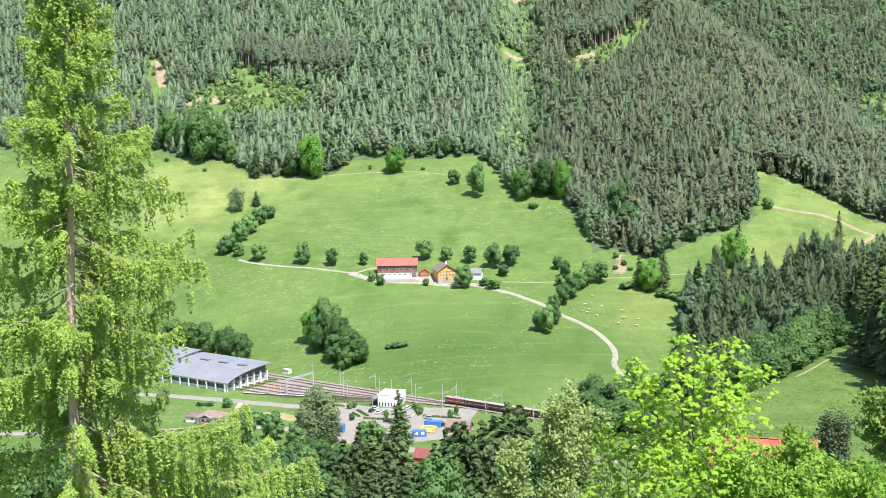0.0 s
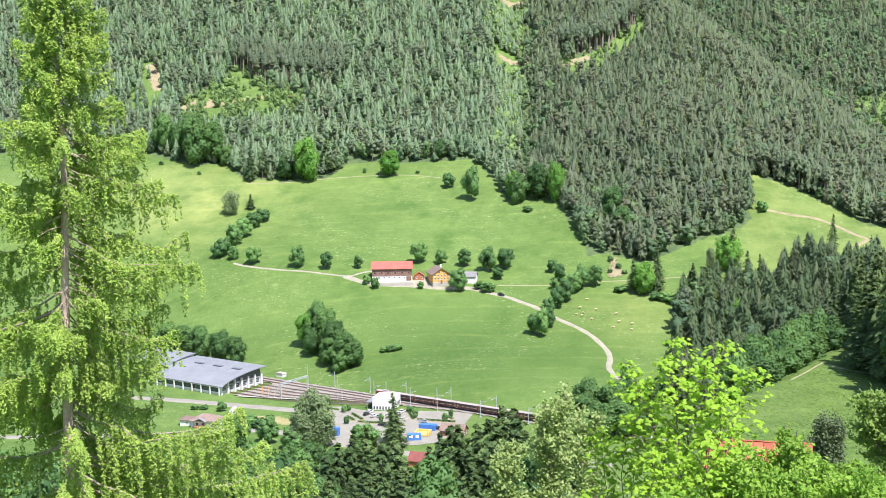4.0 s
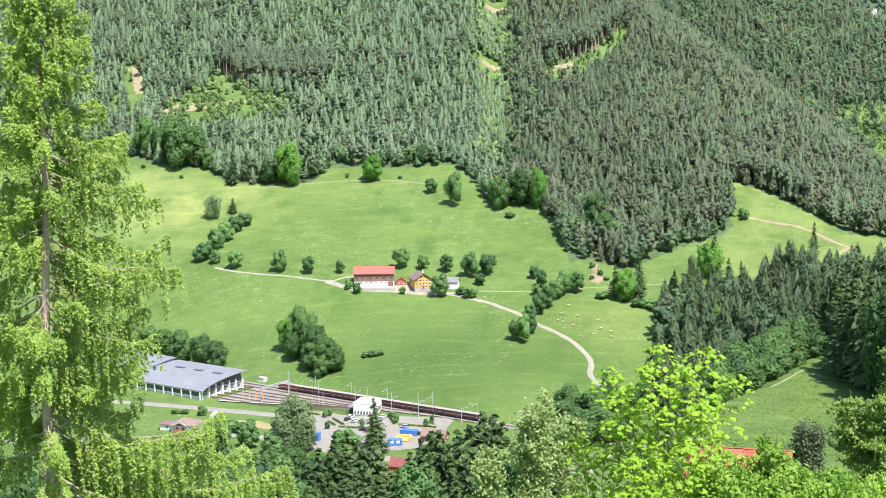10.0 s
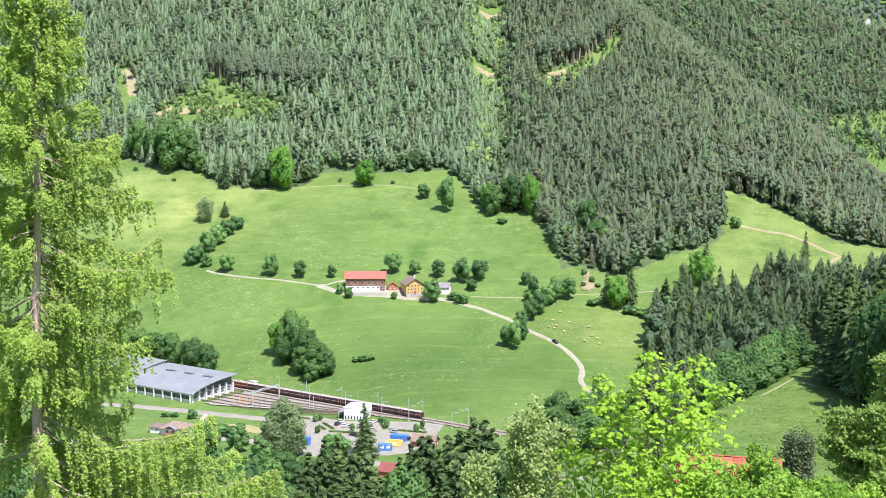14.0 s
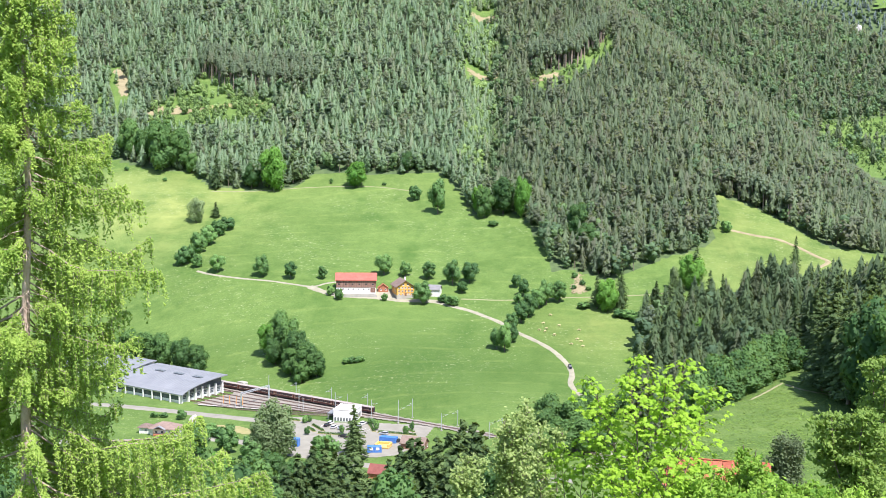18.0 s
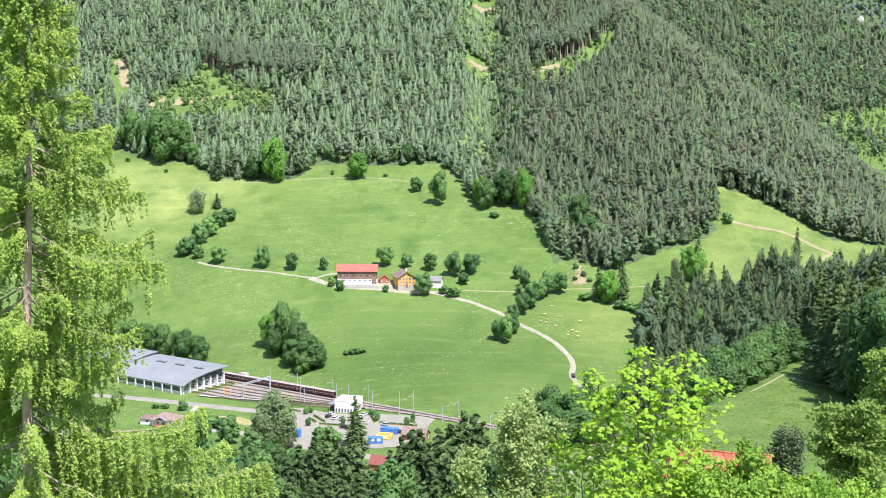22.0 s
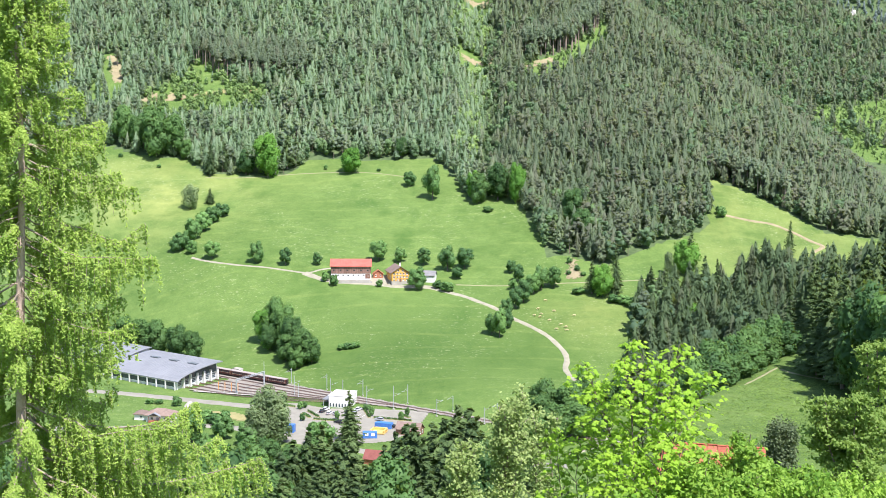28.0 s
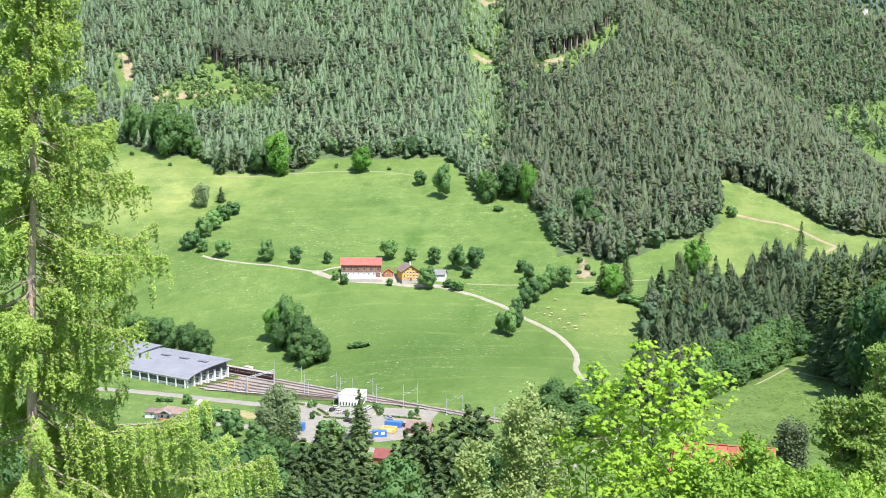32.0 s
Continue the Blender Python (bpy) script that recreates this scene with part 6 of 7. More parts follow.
line_patch("track_bed", [(-78, -36), (-60, -31), (-30, -17), (0, -8.5), (22, -5.2), (40, -2.4), (150, -2.4), (150, 3.2), (60, 3.4), (-235, 4.0), (-235, -4), (-78, -5)], BALLAST, "brown gravel bed of the station tracks", "track bed", 0.42)
rails([(-235, 0.5), (-100, 0.5), (0, 0.5), (60, 0.5), (150, 0.5)], "narrow-gauge main track past the depot")
rails([(-235, -3.6), (-60, -3.6), (0, -3.6), (14, -3.2), (36, 0.3)], "second narrow-gauge track beside the main line")
for k in range(5):
    d0 = -10.5 - 5.4 * k
    e = -10 - 9 * k
    rails([(-95, d0), (-70, d0), (-58 + 2 * k, d0 + 0.6), (-20 + 0.5 * k, d0 * 0.62 - 2.0), (e * 0.0 + 2 + 2 * k, -6.6 if k else -5.4)], "depot track fanning out to a shed door")


def depot():
    s0, d0 = -110.0, -23.5
    x, y = rail(s0, d0)
    thing = tagged(new("depot"), "large white train depot with a curved grey metal roof", "train depot")
    z = float(on_ground(x, y))
    thing.matrix_basis = pose(x, y, z, 0, 0, RAIL_TURN)
    q = pose(0, 0, 0, 0, 0, 90)
    lo, hi, n = -16.6, 16.4, 14

    def roof_z(v):
        f = (v - lo) / (hi - lo)
        return 4.3 + 5.4 * math.sin(0.5 * math.pi * min(1, f)) ** 0.66

    vs = [lo + (hi - lo) * i / n for i in range(n + 1)]
    arc = [(v, roof_z(v)) for v in vs]
    prism("roof", [(v, a) for v, a in arc] + [(v, a + 0.45) for v, a in arc[::-1]], -28.6, 24.0, ROOF_GREY, thing, "curved grey sheet-metal roof", at=q)
    for i in range(26):
        yy = -27.5 + i * 2.0
        rod("seam", [(-yy, v, a + 0.47) for v, a in arc], 0.06, ROOF_GREY, thing, sides=4)
    for k in range(3):
        block("skylight", (-12 + 14 * k, -6 + 14 * k, 3.0, 5.2, roof_z(4) + 0.5, roof_z(4) + 0.95), ROOF_DARK, thing, "dark skylight hatch")
    # end wall towards the yard: piers, doors, dark glazing under the curve
    inner = [(v, roof_z(v) - 0.02) for v in vs if -15.0 <= v <= 15.0]
    prism("gable_glazing", [(-15, 4.0), *inner, (15, 4.6)], -25.6, -25.2, GLASS_DIM, thing, "dark glazing under the curved roof", at=q)
    for k in range(7):
        v = -14.8 + k * 29.6 / 6
        block("pier", (25.2, 26.6, v - 0.45, v + 0.45, -1.0, min(roof_z(v), 6.4) - 0.05), WHITE, thing)
    for k in range(6):
        v = -14.8 + (k + 0.5) * 29.6 / 6
        door = block("door", (25.0, 25.3, v - 1.95, v + 1.95, -0.5, 4.2), DOOR_WHITE, thing, "pale shed door")
        for j in range(3):
            block("pane", (25.3, 25.34, v - 1.6, v + 1.6, 1.6 + 0.8 * j, 2.2 + 0.8 * j), GLASS_DIM, door)
        block("lintel", (25.0, 25.6, v - 1.95, v + 1.95, 4.2, 4.7), WHITE, thing)
    # long side towards the valley: low wall, ribbon window, white posts
    block("wall", (-28.4, 25.0, -15.2, -14.9, -1.0, 1.3), WHITE, thing)
    block("ribbon_window", (-28.4, 25.0, -15.1, -14.95, 1.3, 3.6), GLASS_DIM, thing, "long dark window band")
    block("wall", (-28.4, 25.0, -15.25, -14.9, 3.6, 4.5), WHITE, thing)
    block("wall", (-28.4, 25.0, 15.0, 15.3, -1.0, 9.2), WHITE, thing)
    block("wall", (-28.4, -28.1, -14.9, 15.0, -1.0, 4.3), WHITE, thing)
    for k in range(9):
        s = -27.5 + k * 6.7
        block("post", (s - 0.3, s + 0.3, -16.6, -16.0, -1.0, 4.3), WHITE, thing)


def hall():
    x, y = rail(-166.0, -17.0)
    thing = tagged(new("station_hall"), "tall station hall with a pale grey curved roof", "station hall")
    thing.matrix_basis = pose(x, y, float(on_ground(x, y)), 0, 0, RAIL_TURN)
    q = pose(0, 0, 0, 0, 0, 90)
    arc = [(-11 + 22 * i / 10, 7.2 + 3.4 * math.sin(0.5 * math.pi * i / 10)) for i in range(11)]
    prism("roof", arc + [(v, a + 0.4) for v, a in arc[::-1]], -30, 30, ROOF_GREY, thing, at=q)
    prism("wall", [(-10, -1), (10, -1), (10, 10.2), (5, 9.8), (0, 9.0), (-5, 8.1), (-10, 7.1)], -29, 29, WHITE, thing, at=q)
    for k in range(9):
        block("window", (-27 + 6 * k, -22.5 + 6 * k, -10.06, -10.0, 1.0, 5.6), GLASS_DIM, thing, "tall dark window bay")


def lattice_mast(s, d, h, arm):
    """A pale steel catenary mast with its bracket over the track."""
    x, y = rail(s, d)
    thing = tagged(new("catenary_mast"), "pale galvanised steel catenary mast beside the track", "mast", "catenary masts")
    thing.matrix_basis = pose(x, y, float(on_ground(x, y)), 0, 0, RAIL_TURN)
    block("base", (-0.4, 0.4, -0.4, 0.4, -0.5, 0.5), CONCRETE, thing)
    rod("pole", [(0, 0, 0.3), (0, 0, h)], 0.16, GALV, thing, sides=6)
    if arm:
        rod("bracket", [(0, 0, 6.6), (0, arm, 6.9)], 0.07, GALV, thing, sides=5)
        rod("stay", [(0, 0, 7.7), (0, arm * 0.9, 6.95)], 0.05, GALV, thing, sides=5)
        rod("insulator", [(0, arm * 0.35, 6.65), (0, arm * 0.5, 6.75)], 0.13, WOOD_DARK, thing, sides=6)
    return thing


def gantry():
    x, y = rail(-53.5, -16.0)
    thing = tagged(new("signal_gantry"), "pale steel catenary gantry spanning the yard tracks", "gantry")
    thing.matrix_basis = pose(x, y, float(on_ground(x, y)), 0, 0, RAIL_TURN + 4)
    for v in (-11.2, 11.2):
        block("leg", (-0.28, 0.28, v - 0.28, v + 0.28, -0.5, 7.4), GALV, thing)
        block("footing", (-0.6, 0.6, v - 0.6, v + 0.6, -0.6, 0.7), CONCRETE, thing)
    for sx in (-0.35, 0.35):
        for z in (6.9, 7.7):
            rod("chord", [(sx, -11.4, z), (sx, 11.4, z)], 0.08, GALV, thing, sides=4)
    for k in range(22):
        v = -11.2 + k * 1.02
        rod("lattice_bar", [(-0.35, v, 6.9), (0.35, v + 0.51, 7.7), (-0.35, v + 1.02, 6.9)], 0.045, GALV, thing, sides=4)
    rod("pole", [(0, 11.2, 7.4), (0, 11.2, 13.0)], 0.13, GALV, thing)


def station_block():
    thing = tagged(new("station_pavilion"), "white flat-roofed station pavilion with narrow arched windows", "pavilion")
    thing.matrix_basis = pose(-40.0, 666.5, float(on_ground(-40, 664)), 0, 0, -13)
    block("wall", (-5.4, 5.4, -6.2, 6.2, -0.6, 5.6), WHITE, thing)
    bm = bmesh.new()
    for a in ((-5.5, 5.5, -6.3, -6.0), (-5.5, 5.5, 6.0, 6.3), (-5.5, -5.2, -6.0, 6.0), (5.2, 5.5, -6.0, 6.0)):
        box(bm, *a, 5.6, 6.0)
    solid("parapet", bm, WHITE, thing)
    block("roof", (-5.2, 5.2, -6.0, 6.0, 5.6, 5.72), CONCRETE, thing, "pale flat roof")
    for k in range(7):
        v = -4.5 + 1.5 * k
        out = [(v - 0.35, 0.3), (v + 0.35, 0.3), (v + 0.35, 1.6), (v + 0.2, 1.95), (v, 2.05), (v - 0.2, 1.95), (v - 0.35, 1.6)]
        prism("window", out, -6.26, -6.19, GLASS_DIM, thing)
    for k in range(5):
        block("window", (5.39, 5.46, -4.8 + 2.2 * k, -3.8 + 2.2 * k, 1.0, 3.0), GLASS_DIM, thing)
    block("canopy", (-9.0, -5.4, -5.0, 5.0, 3.2, 3.5), ROOF_GREY, thing)
    for v in (-4.6, 4.6):
        rod("post", [(-8.6, v, -0.5), (-8.6, v, 3.2)], 0.12, GALV, thing)


def car_shape(paint, name, label, group, x, y, turn):
    thing = tagged(new(name), label, "car", group)
    thing.matrix_basis = pose(x, y, float(on_ground(x, y)) + 0.16, 0, 0, turn)
    prism("body", [(-2.15, 0.35), (2.1, 0.3), (2.2, 0.55), (2.1, 0.85), (1.2, 0.98), (-1.9, 1.0), (-2.2, 0.85)], -0.88, 0.88, paint, thing)
    prism("cabin", [(-2.0, 0.98), (1.15, 0.98), (0.45, 1.5), (-1.6, 1.52)], -0.76, 0.76, GLASS, thing, "dark car windows")
    prism("roof", [(-1.65, 1.5), (0.5, 1.48), (0.4, 1.56), (-1.55, 1.58)], -0.74, 0.74, paint, thing)
    for lx in (-1.35, 1.35):
        for ly in (-0.8, 0.8):
            v, f = tube([(0, -0.1, 0), (0, 0.1, 0)], [0.32, 0.32], 12)
            wheel = part("wheel", mesh_of("tyre", v, f, DARK), thing, at=pose(lx, ly, 0.32))
            for e in (-0.11, 0.11):
                block("rim", (-0.16, 0.16, e - 0.01, e + 0.01, -0.16, 0.16), GALV, wheel, bevel=0.0)
    for ly in (-0.6, 0.6):
        block("headlight", (2.1, 2.16, ly - 0.18, ly + 0.18, 0.6, 0.74), LAMP_GLASS, thing)
        block("tail_light", (-2.22, -2.16, ly - 0.15, ly + 0.15, 0.66, 0.82), TAIL_RED, thing)
    return thing


depot()
hall()
gantry()
station_block()
for s, d, h, arm in [(-45, 6, 8.2, -5), (-21, 6, 8.4, -5), (-10.5, 6, 6.5, 0), (2.5, 6, 8.4, -5), (30.5, 6, 9.6, -5), (57.5, 6, 7.5, -5), (83, 6, 7.5, -5), (-8.5, -6.2, 10.0, 5.5), (14.5, -6.2, 9.4, 5.5),
                     (31, -6.2, 11.6, 5.5), (56, -5.4, 8.4, 5.5), (82.5, -4.6, 8.0, 5), (-26.5, -13, 10.4, 5), (-22.5, -14.5, 7.2, 0)]:
    lattice_mast(s, d, h, arm)
patch("car_park", [(-77.5, 666.8), (-62.4, 669.2), (-47.3, 658), (-32.0, 659), (-23.0, 657.4), (3.0, 652.8), (-4.9, 615.1), (-14.7, 598.3), (-23.4, 594.5), (-60.6, 594.5), (-72.4, 610.1), (-71.4, 636.1)],
      ASPHALT, "pale asphalt car park by the station", "car park", 0.10, 0.8)
strip("station_road", [(-220, 700), (-174.4, 694), (-153.1, 688.9), (-128.6, 680.1), (-107.4, 671.6), (-89.7, 664.4), (-75.1, 657.4), (-60.7, 650.5)], 6.5, ASPHALT, "pale asphalt station road along the yard", lift=0.16)
strip("valley_road", [(-230, 616), (-155.9, 618.2), (-135.7, 620.3), (-117.9, 622.3), (-100.1, 624.4), (-86.5, 620.3), (-75.3, 613.1), (-61.2, 600.3), (-45.7, 592), (0, 570), (60, 560)], 6.0, ASPHALT, "pale asphalt valley road", lift=0.16)
strip("foot_path", [(-113, 657), (-115.6, 662.1), (-115.6, 676.0)], 2.6, CONCRETE, "short pale path between the roads", "path", lift=0.14)
patch("dry_bank", [(-112, 655), (-92, 650), (-78, 640), (-80, 634), (-100, 637), (-114, 645)], DRY, "yellowish dry grass bank", "grass", 0.08, 2.0, 1.0)
line_patch("yard_wall", [(-74, -37.5), (-40, -25.0), (-40, -23.6), (-74, -35.6)], CONCRETE, "low pale concrete edge of the yard", "wall", 0.55, 0.7)
for a, b in (((-56, 653), (-50, 641)), ((-58, 648), (-54, 640)), ((-52, 637), (-30, 631)), ((-29, 657), (-26, 641)), ((-24, 640), (-6, 634)), ((-68, 664), (-63, 661)), ((-12, 648), (-7, 640))):
    hedge = tagged(new("hedge"), "low clipped green hedge between parking rows", "hedge", "hedges in the car park")
    dx, dy = b[0] - a[0], b[1] - a[1]
    ln = math.hypot(dx, dy)
    hedge.matrix_basis = pose((a[0] + b[0]) / 2, (a[1] + b[1]) / 2, float(on_ground((a[0] + b[0]) / 2, (a[1] + b[1]) / 2)) + 0.1, 0, 0, math.degrees(math.atan2(dy, dx)))
    rng = np.random.default_rng(int(ln * 7))
    n = int(ln * 40)
    c = np.column_stack([rng.uniform(-ln / 2, ln / 2, n), rng.uniform(-0.6, 0.6, n), rng.uniform(0.1, 0.9, n)])
    part("foliage", mesh_of("foliage", *cards(c, rng.normal(size=c.shape) + [0, 0, 0.6], 0.35, rng), BROAD), hedge)
    block("bed", (-ln / 2 - 0.4, ln / 2 + 0.4, -0.9, 0.9, -0.2, 0.12), DRY, hedge, "grassy planting bed", 0.03)
for k in range(11):
    mark = block("parking_line", (-0.08, 0.08, -2.4, 2.4, 0, 0.012), WHITE, None, at=pose(-51 + 2.5 * k, 652.5 - 0.9 * k, float(on_ground(-51 + 2.5 * k, 652.5 - 0.9 * k)) + 0.16, 0, 0, -22))
    tagged(mark, "white painted parking line on the asphalt", "parking line", "parking lines", "structure")
for i, (x, y, turn, paint) in enumerate([(-48.8, 650.5, 65, "black"), (-47.5, 655.1, 65, "white"), (-45.3, 647.2, 68, "white"), (-42.0, 646.0, 65, "silver"), (-39.9, 629.7, 160, "black"),
                                         (-33.6, 650.5, 65, "silver"), (-31.7, 655.1, 66, "white"), (-21.2, 635.1, 150, "silver"), (-13.7, 621.3, 30, "black"), (-36.6, 651.5, 65, "blue")]):
    car_shape(PAINT[paint], "parked_car", paint + " car parked in the car park", "cars in the car park", x, y, turn)
for s in (-62, -58.5, -55, -51.5):
    x, y = rail(s, -31.0 + (s + 62) * 0.3)
    post = tagged(new("flagpole"), "orange banner pole at the yard's edge", "pole", "banner poles")
    post.matrix_basis = pose(x, y, float(on_ground(x, y)))
    rod("pole", [(0, 0, -0.3), (0, 0, 6.2)], 0.09, GALV, post)
    block("banner", (0.1, 0.5, -0.02, 0.02, 1.8, 6.0), ORANGE, post)


def box_thing(name, x, y, turn, dims, mat, label, cat, trim=None):
    thing = tagged(new(name), label, cat)
    thing.matrix_basis = pose(x, y, float(on_ground(x, y)) + 0.1, 0, 0, turn)
    block("body", dims, mat, thing, bevel=0.08)
    w = dims[1] - dims[0]
    for k in range(max(2, int(w / 1.2))):
        xx = dims[0] + (k + 0.5) * w / max(2, int(w / 1.2))
        rod("rib", [(xx, dims[2] - 0.03, dims[4] + 0.1), (xx, dims[2] - 0.03, dims[5] - 0.1)], 0.05, mat, thing, sides=4)
    if trim:
        for k in (-1, 1):
            block("patch", (k * w * 0.22 - w * 0.12, k * w * 0.22 + w * 0.12, dims[2] - 0.09, dims[2] - 0.08, dims[5] * 0.4, dims[5] * 0.85), trim, thing, "white square panel")
    return thing


box_thing("blue_cabin", -60.4, 613.5, -10, (-1.8, 1.8, -1.5, 1.5, 0, 3.6), BLUE, "bright blue cabin beside the car park", "cabin")
box_thing("blue_container", -24.3, 604.0, 4, (-3.2, 3.2, -1.6, 1.6, 0, 2.8), BLUE, "blue tarpaulin stall with white panels", "stall", WHITE)
box_thing("blue_awning", -18.5, 621.5, -20, (-4.0, 4.0, -1.6, 1.6, 0, 2.6), BLUE, "blue tarpaulin stall on the car park", "stall")
mound = tagged(new("bouncy_castle"), "yellow-orange inflatable play area", "inflatable")
mound.matrix_basis = pose(-20.6, 612.5, float(on_ground(-20.6, 612.5)) + 0.1, 0, 0, -15)
block("mattress", (-3.4, 3.4, -3.0, 3.0, 0, 0.9), SAND, mound, bevel=0.25)
for a in ((-3.4, -2.7, -3.0, 3.0), (2.7, 3.4, -3.0, 3.0), (-2.7, 2.7, 2.3, 3.0)):
    block("side_wall", (*a, 0.9, 2.0), SAND, mound, bevel=0.2)
small_house("pavilion_house", -6.5, 611.0, 70, 6.5, 11.0, 2.8, 5.2, WOOD_DARK, ROOF_BROWN, "low house with a brown roof near the car park", "house")
small_house("red_roof_house", -20.0, 563.0, 70, 6.5, 8.5, 2.6, 5.4, RUST, ROOF_REDTILE, "house with a dark red tiled roof in the trees", "house")


def cottage():
    thing = tagged(new("cottage"), "white cottage with a grey hipped roof and a reddish porch", "house")
    thing.matrix_basis = pose(-123.0, 634.5, float(on_ground(-123, 634)), 0, 0, -8)
    block("wall", (-6.0, 6.0, -4.0, 4.5, -0.5, 3.2), WHITE, thing)
    block("annex_wall", (-12.5, -6.0, -1.5, 4.0, -0.5, 2.8), WHITE, thing)
    for dims, z0, z1 in (((-6.9, 6.9, -5.0, 5.4), 3.15, 5.6), ((-13.2, -6.5, -2.2, 4.6), 2.75, 4.4)):
        x0, x1, y0, y1 = dims
        e = (y1 - y0) / 2
        v = [(x0, y0, z0), (x1, y0, z0), (x1, y1, z0), (x0, y1, z0), (x0 + e, (y0 + y1) / 2, z1), (x1 - e, (y0 + y1) / 2, z1)]
        v += [(a, b, c + 0.18) for a, b, c in v]
        bm = bmesh.new()
        q = [bm.verts.new(a) for a in v]
        for f in ((6, 7, 11, 10), (8, 9, 10, 11), (7, 8, 11), (9, 6, 10), (0, 1, 7, 6), (1, 2, 8, 7), (2, 3, 9, 8), (3, 0, 6, 9), (0, 3, 2, 1)):
            bm.faces.new([q[i] for i in f])
        solid("roof", bm, ROOF_BROWN, thing)
    prism("porch_roof", [(-3.2, 3.0), (0, 4.6), (3.2, 3.0), (3.2, 3.2), (0, 4.85), (-3.2, 3.2)], -6.2, -4.2, ROOF_GREY, thing, at=pose(-1.5, 0, 0))
    block("porch", (-4.2, 1.2, -6.0, -4.0, -0.4, 0.9), RUST, thing, "rust-red porch railing")
    for px in (-4.1, 1.1):
        block("porch_post", (px - 0.12, px + 0.12, -5.95, -5.7, 0.9, 3.0), WOOD_DARK, thing)
    for px in (-3.2, -0.4, 3.4):
        window(thing, px, -4.01, 1.7, 1.2, 1.3)
    window(thing, -9.2, -1.51, 1.6, 1.1, 1.1)


cottage()
hut = tagged(new("salt_silo_hut"), "small pale round-topped hut beside the tracks", "hut")
hut.matrix_basis = pose(*rail(-86, 9), float(on_ground(*rail(-86, 9))), 0, 0, RAIL_TURN)
block("wall", (-2.4, 2.4, -1.5, 1.5, -0.5, 1.6), WHITE, hut, bevel=0.1)
prism("roof", [(-2.6, 1.6), (2.6, 1.6), (2.2, 2.2), (-2.2, 2.2)], -1.7, 1.7, CONCRETE, hut)
guard = tagged(new("bridge_parapet"), "grey concrete road bridge parapet", "bridge")
guard.matrix_basis = pose(-77.5, 610.0, float(on_ground(-77, 610)), 0, 0, -33)
block("parapet", (-7.5, 7.5, -0.2, 0.2, -1.2, 1.1), CONCRETE, guard)
block("deck_edge", (-7.5, 7.5, -0.35, -0.2, -1.6, -0.2), ASPHALT, guard)
for k in range(7):
    block("post", (-7.2 + 2.4 * k - 0.1, -7.2 + 2.4 * k + 0.1, -0.3, 0.3, 1.1, 1.5), CONCRETE, guard)

# ---- the train: an electric locomotive and nine brown coaches ----
def bogie(parent, x):
    frame_ = block("bogie", (x - 1.1, x + 1.1, -0.75, 0.75, 0.28, 0.62), DARK, parent)
    for wx in (-0.75, 0.75):
        v, f = tube([(x + wx, -0.55, 0.38), (x + wx, 0.55, 0.38)], [0.38, 0.38], 10)
        part("wheelset", mesh_of("wheelset", v, f, DARK), frame_)


def coach():
    thing = tagged(new("railway_coach"), "dark brown narrow-gauge railway coach with a grey roof", "railway coach", "coaches of the train")
    L, w = 12.3, 1.22
    q = pose(0, 0, 0, 0, 0, 90)
    prism("body", [(-w, 0.75), (w, 0.75), (w, 3.0), (-w, 3.0)], -L / 2, L / 2, TRAIN_BROWN, thing, at=q)
    prism("roof", [(-w - 0.05, 3.0)] + [((w + 0.05) * math.cos(math.pi - a), 3.0 + 0.5 * math.sin(a)) for a in [math.pi * k / 8 for k in range(1, 8)]] + [(w + 0.05, 3.0)], -L / 2 - 0.1, L / 2 + 0.1, TRAIN_ROOF, thing, at=q)
    block("underframe", (-L / 2 + 0.1, L / 2 - 0.1, -0.9, 0.9, 0.55, 0.75), DARK, thing)
    for side in (-1, 1):
        block("waist_line", (-L / 2, L / 2, side * (w + 0.012) - 0.012, side * (w + 0.012) + 0.012, 1.62, 1.70), CREAM, thing, "thin cream line")
        for k in range(8):
            x = -4.7 + k * 1.34
            block("window", (x - 0.42, x + 0.42, side * (w + 0.01) - 0.015, side * (w + 0.01) + 0.015, 1.85, 2.65), GLASS, thing)
        for x in (-5.75, 5.75):
            block("door", (x - 0.28, x + 0.28, side * (w + 0.008) - 0.012, side * (w + 0.008) + 0.012, 0.85, 2.75), WOOD_DARK, thing)
    for x in (-L / 2 - 0.3, L / 2 + 0.3):
        block("coupler", (x - 0.3, x + 0.3, -0.18, 0.18, 0.62, 0.9), DARK, thing)
        block("gangway", (x - 0.2, x + 0.2, -0.5, 0.5, 0.9, 2.8), DARK, thing)
    for k in range(4):
        block("roof_vent", (-4.5 + 3 * k - 0.2, -4.5 + 3 * k + 0.2, -0.2, 0.2, 3.46, 3.66), TRAIN_ROOF, thing)
    for x in (-3.9, 3.9):
        bogie(thing, x)
    return thing


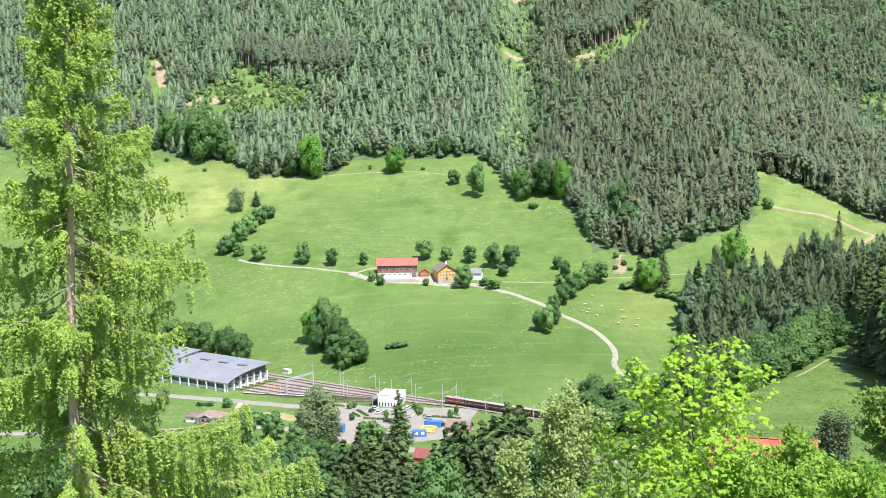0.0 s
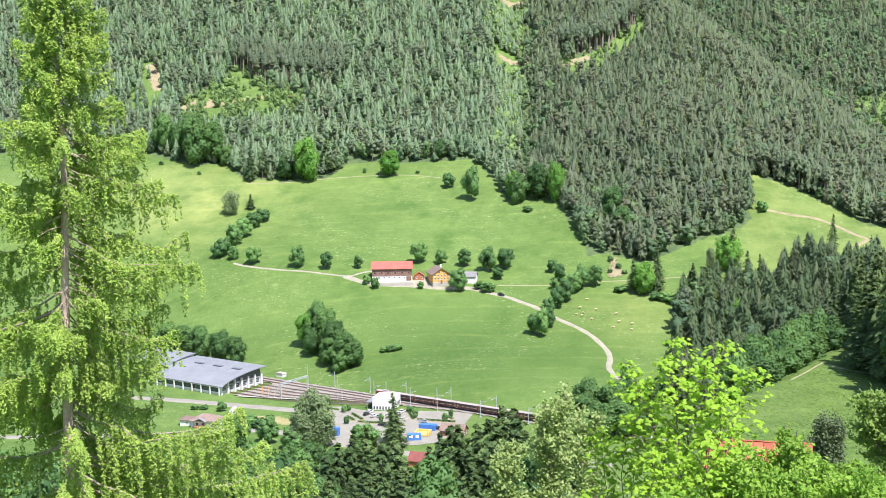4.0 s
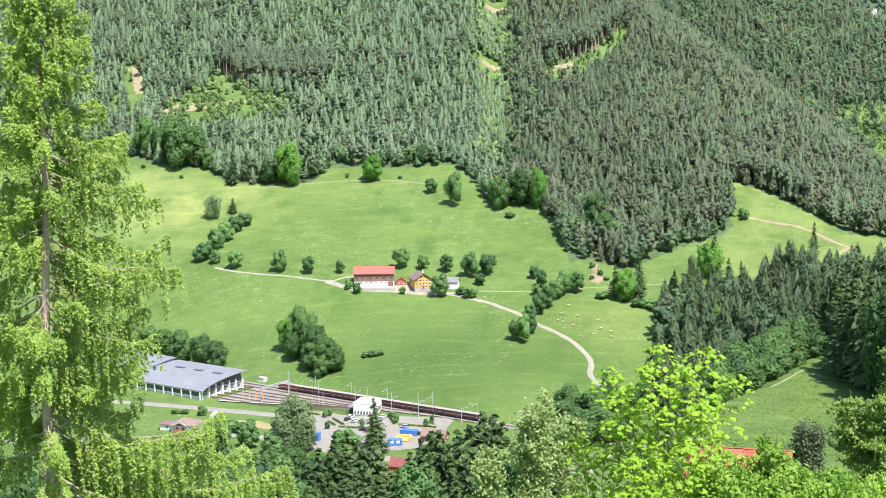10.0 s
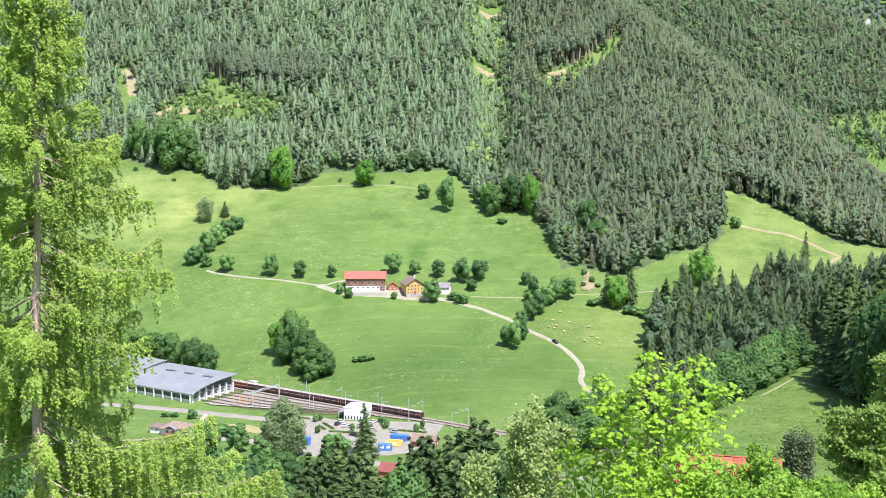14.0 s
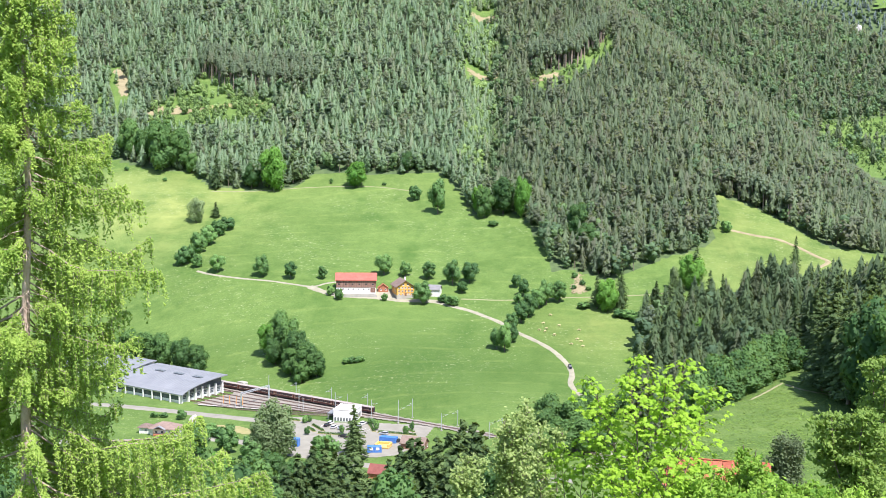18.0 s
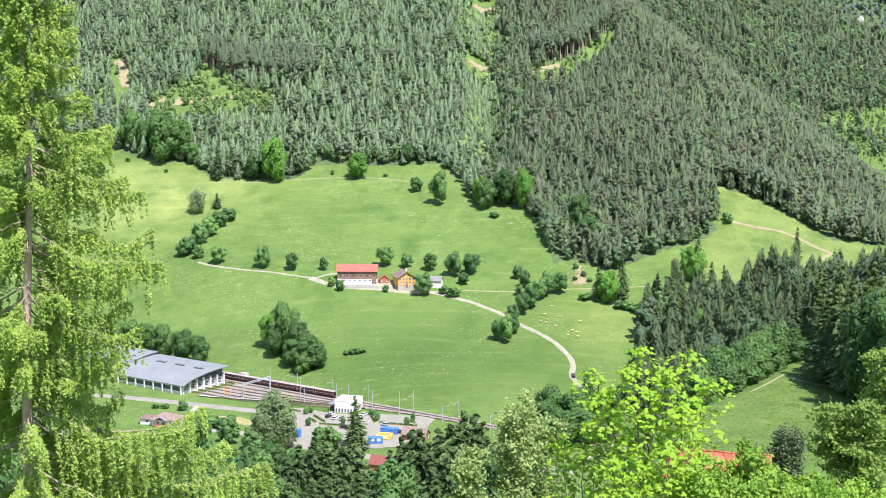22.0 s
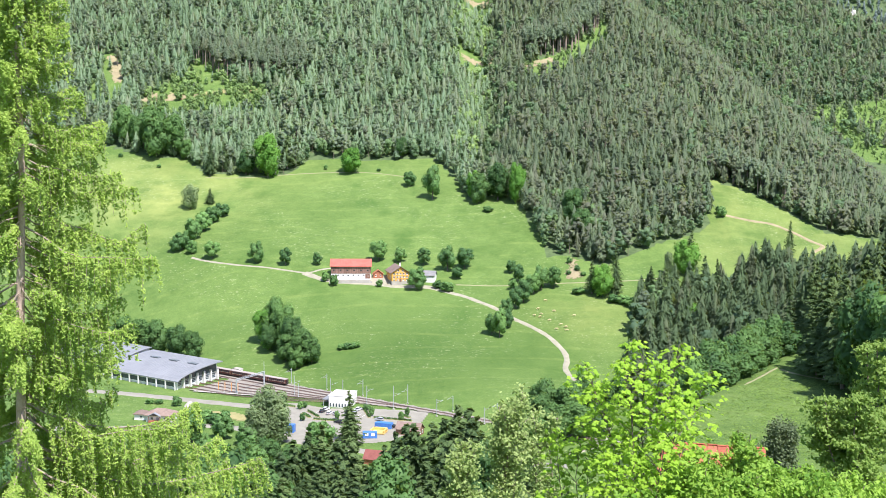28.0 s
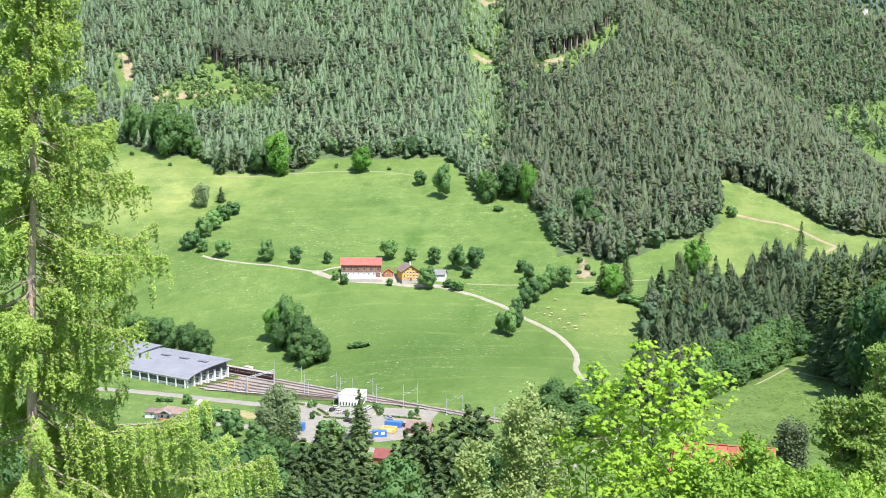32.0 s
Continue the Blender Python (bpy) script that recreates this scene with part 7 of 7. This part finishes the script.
def locomotive():
    thing = tagged(new("locomotive"), "brown-red electric narrow-gauge locomotive with roof gear", "locomotive")
    L, w = 11.2, 1.25
    q = pose(0, 0, 0, 0, 0, 90)
    prism("body", [(-w, 0.7), (w, 0.7), (w, 3.1), (-w, 3.1)], -L / 2, L / 2, LOCO_RED, thing, at=q)
    prism("roof", [(-w, 3.1), (-w * 0.8, 3.38), (w * 0.8, 3.38), (w, 3.1)], -L / 2 + 0.1, L / 2 - 0.1, TRAIN_ROOF, thing, at=q)
    for e in (-1, 1):
        for v in (-0.62, 0.62):
            block("window", (e * L / 2 - 0.02, e * L / 2 + 0.02, v - 0.42, v + 0.42, 1.9, 2.75), GLASS, thing)
            block("headlight", (e * (L / 2 + 0.04) - 0.05, e * (L / 2 + 0.04) + 0.05, v * 1.2 - 0.12, v * 1.2 + 0.12, 1.1, 1.34), LAMP_GLASS, thing)
        block("buffer_beam", (e * (L / 2 + 0.08) - 0.08, e * (L / 2 + 0.08) + 0.08, -1.1, 1.1, 0.5, 0.95), DARK, thing)
    for side in (-1, 1):
        for x in (-4.6, -2.0, 0, 2.0, 4.6):
            block("window", (x - 0.4, x + 0.4, side * (w + 0.01) - 0.015, side * (w + 0.01) + 0.015, 2.0, 2.7), GLASS, thing)
        block("waist_line", (-L / 2, L / 2, side * (w + 0.012) - 0.012, side * (w + 0.012) + 0.012, 1.55, 1.68), CREAM, thing)
    block("resistor_box", (-1.6, 1.6, -0.7, 0.7, 3.38, 3.8), TRAIN_ROOF, thing)
    for x in (-3.6, 3.6):
        rod("pantograph", [(x - 0.8, 0, 3.4), (x + 0.2, 0, 4.5), (x - 0.3, 0, 5.3)], 0.05, DARK, thing, sides=5)
        rod("contact_strip", [(x - 0.3, -0.75, 5.32), (x - 0.3, 0.75, 5.32)], 0.06, DARK, thing, sides=5)
        for v in (-0.5, 0.5):
            rod("insulator", [(x, v, 3.36), (x, v, 3.62)], 0.1, CREAM, thing, sides=6)
    for x in (-3.0, 3.0):
        bogie(thing, x)
    return thing


CREAM = plain("cream_paint", (0.62, 0.55, 0.40), (0.72, 0.65, 0.50), 0.5, 1.0, relief=0)
LOCO_RED = plain("loco_paint", (0.20, 0.05, 0.04), (0.28, 0.08, 0.06), 0.4, 0.7, grain=3.0, relief=0)
LOCOMOTIVE = locomotive()
COACHES = [coach()]
for _ in range(8):
    COACHES.append(copy_thing(COACHES[0], pose(0, 0, 0)))
FARM_CAR = car_shape(PAINT["black"], "car", "black car driving down the gravel farm road", "", 4, 840, -37)
for i, (x, y, a) in enumerate([(72, 819, 10), (67, 807, 200), (64, 797, 150), (67, 795, 40), (68, 799, 330), (76, 803, 170), (72, 790, 20), (87, 796, 190)]):
    cow(x, y, a, i)
GRAZING = {(95.0, 783.5): [(91.1, 780.2), (84.0, 781.0), (80.1, 780.3)], (93.4, 775.6): [(91.2, 773.2), (84.1, 775.1), (80.4, 776.6)],
           (87.2, 786.0): [(87.7, 784.0), (82.2, 783.7), (77.0, 784.3)], (83.4, 778.5): [(82.9, 777.3), (78.7, 777.2), (74.0, 778.2)]}
WALKERS = [(cow(*p, 180, i), [p, *rest]) for i, (p, rest) in enumerate(GRAZING.items())]

# ---- what moves ----
TRAIN_NOSE = [(0, 28.5), (3, -2), (6, -31), (9, -57.5), (11, -72.6), (13, -86.8), (14.5, -96), (17, -111), (19, -122.8), (21, -135.8), (23, -148), (25.5, -160.2), (27.5, -168.5), (30, -178.7), (32, -186.8)]
CAR_WAY = [(0, 2), (2, 14), (3.5, 29), (5.5, 42.3), (7, 51.3), (8, 56.3), (9.5, 67.8), (11, 79.8), (13, 94.3), (14.5, 106.8), (16.5, 122.5), (18, 134), (20, 149.5), (21, 156.5), (22, 163), (22.5, 167.5), (23, 173), (24, 185), (28, 222), (32, 240)]


def motions():
    z = float(on_ground(*rail(0, 0.5))) + 0.70
    behind = 5.6
    for vehicle in [LOCOMOTIVE, *COACHES]:
        walk(vehicle, [(t, pose(*rail(s + behind, 0.5), z, 0, 0, RAIL_TURN)) for t, s in TRAIN_NOSE])
        behind += 12.35 if vehicle is LOCOMOTIVE else 12.9
    line = [(-8.0, 842.6), *ROAD]
    far = [0.0]
    for a, b in zip(line, line[1:]):
        far.append(far[-1] + math.hypot(b[0] - a[0], b[1] - a[1]))

    def spot(u):
        x, y = float(np.interp(u, far, [p[0] for p in line])), float(np.interp(u, far, [p[1] for p in line]))
        return Vector((x, y, float(on_ground(x, y)) + 0.19))

    rows = []
    for t, u in CAR_WAY:
        way = spot(u + 2.2) - spot(u - 2.2)
        rows.append((t, Matrix.LocRotScale(spot(u), Euler((0, -math.asin(way.z / way.length), math.atan2(way.y, way.x))), None)))
    walk(FARM_CAR, rows)
    for animal, spots in WALKERS:
        rows = []
        for t, (x, y) in zip((0, 13, 21, 32), spots):
            rows.append((t, pose(x, y, float(on_ground(x, y)), 0, 0, 180 + 10 * math.sin(t + x))))
        walk(animal, rows)


motions()
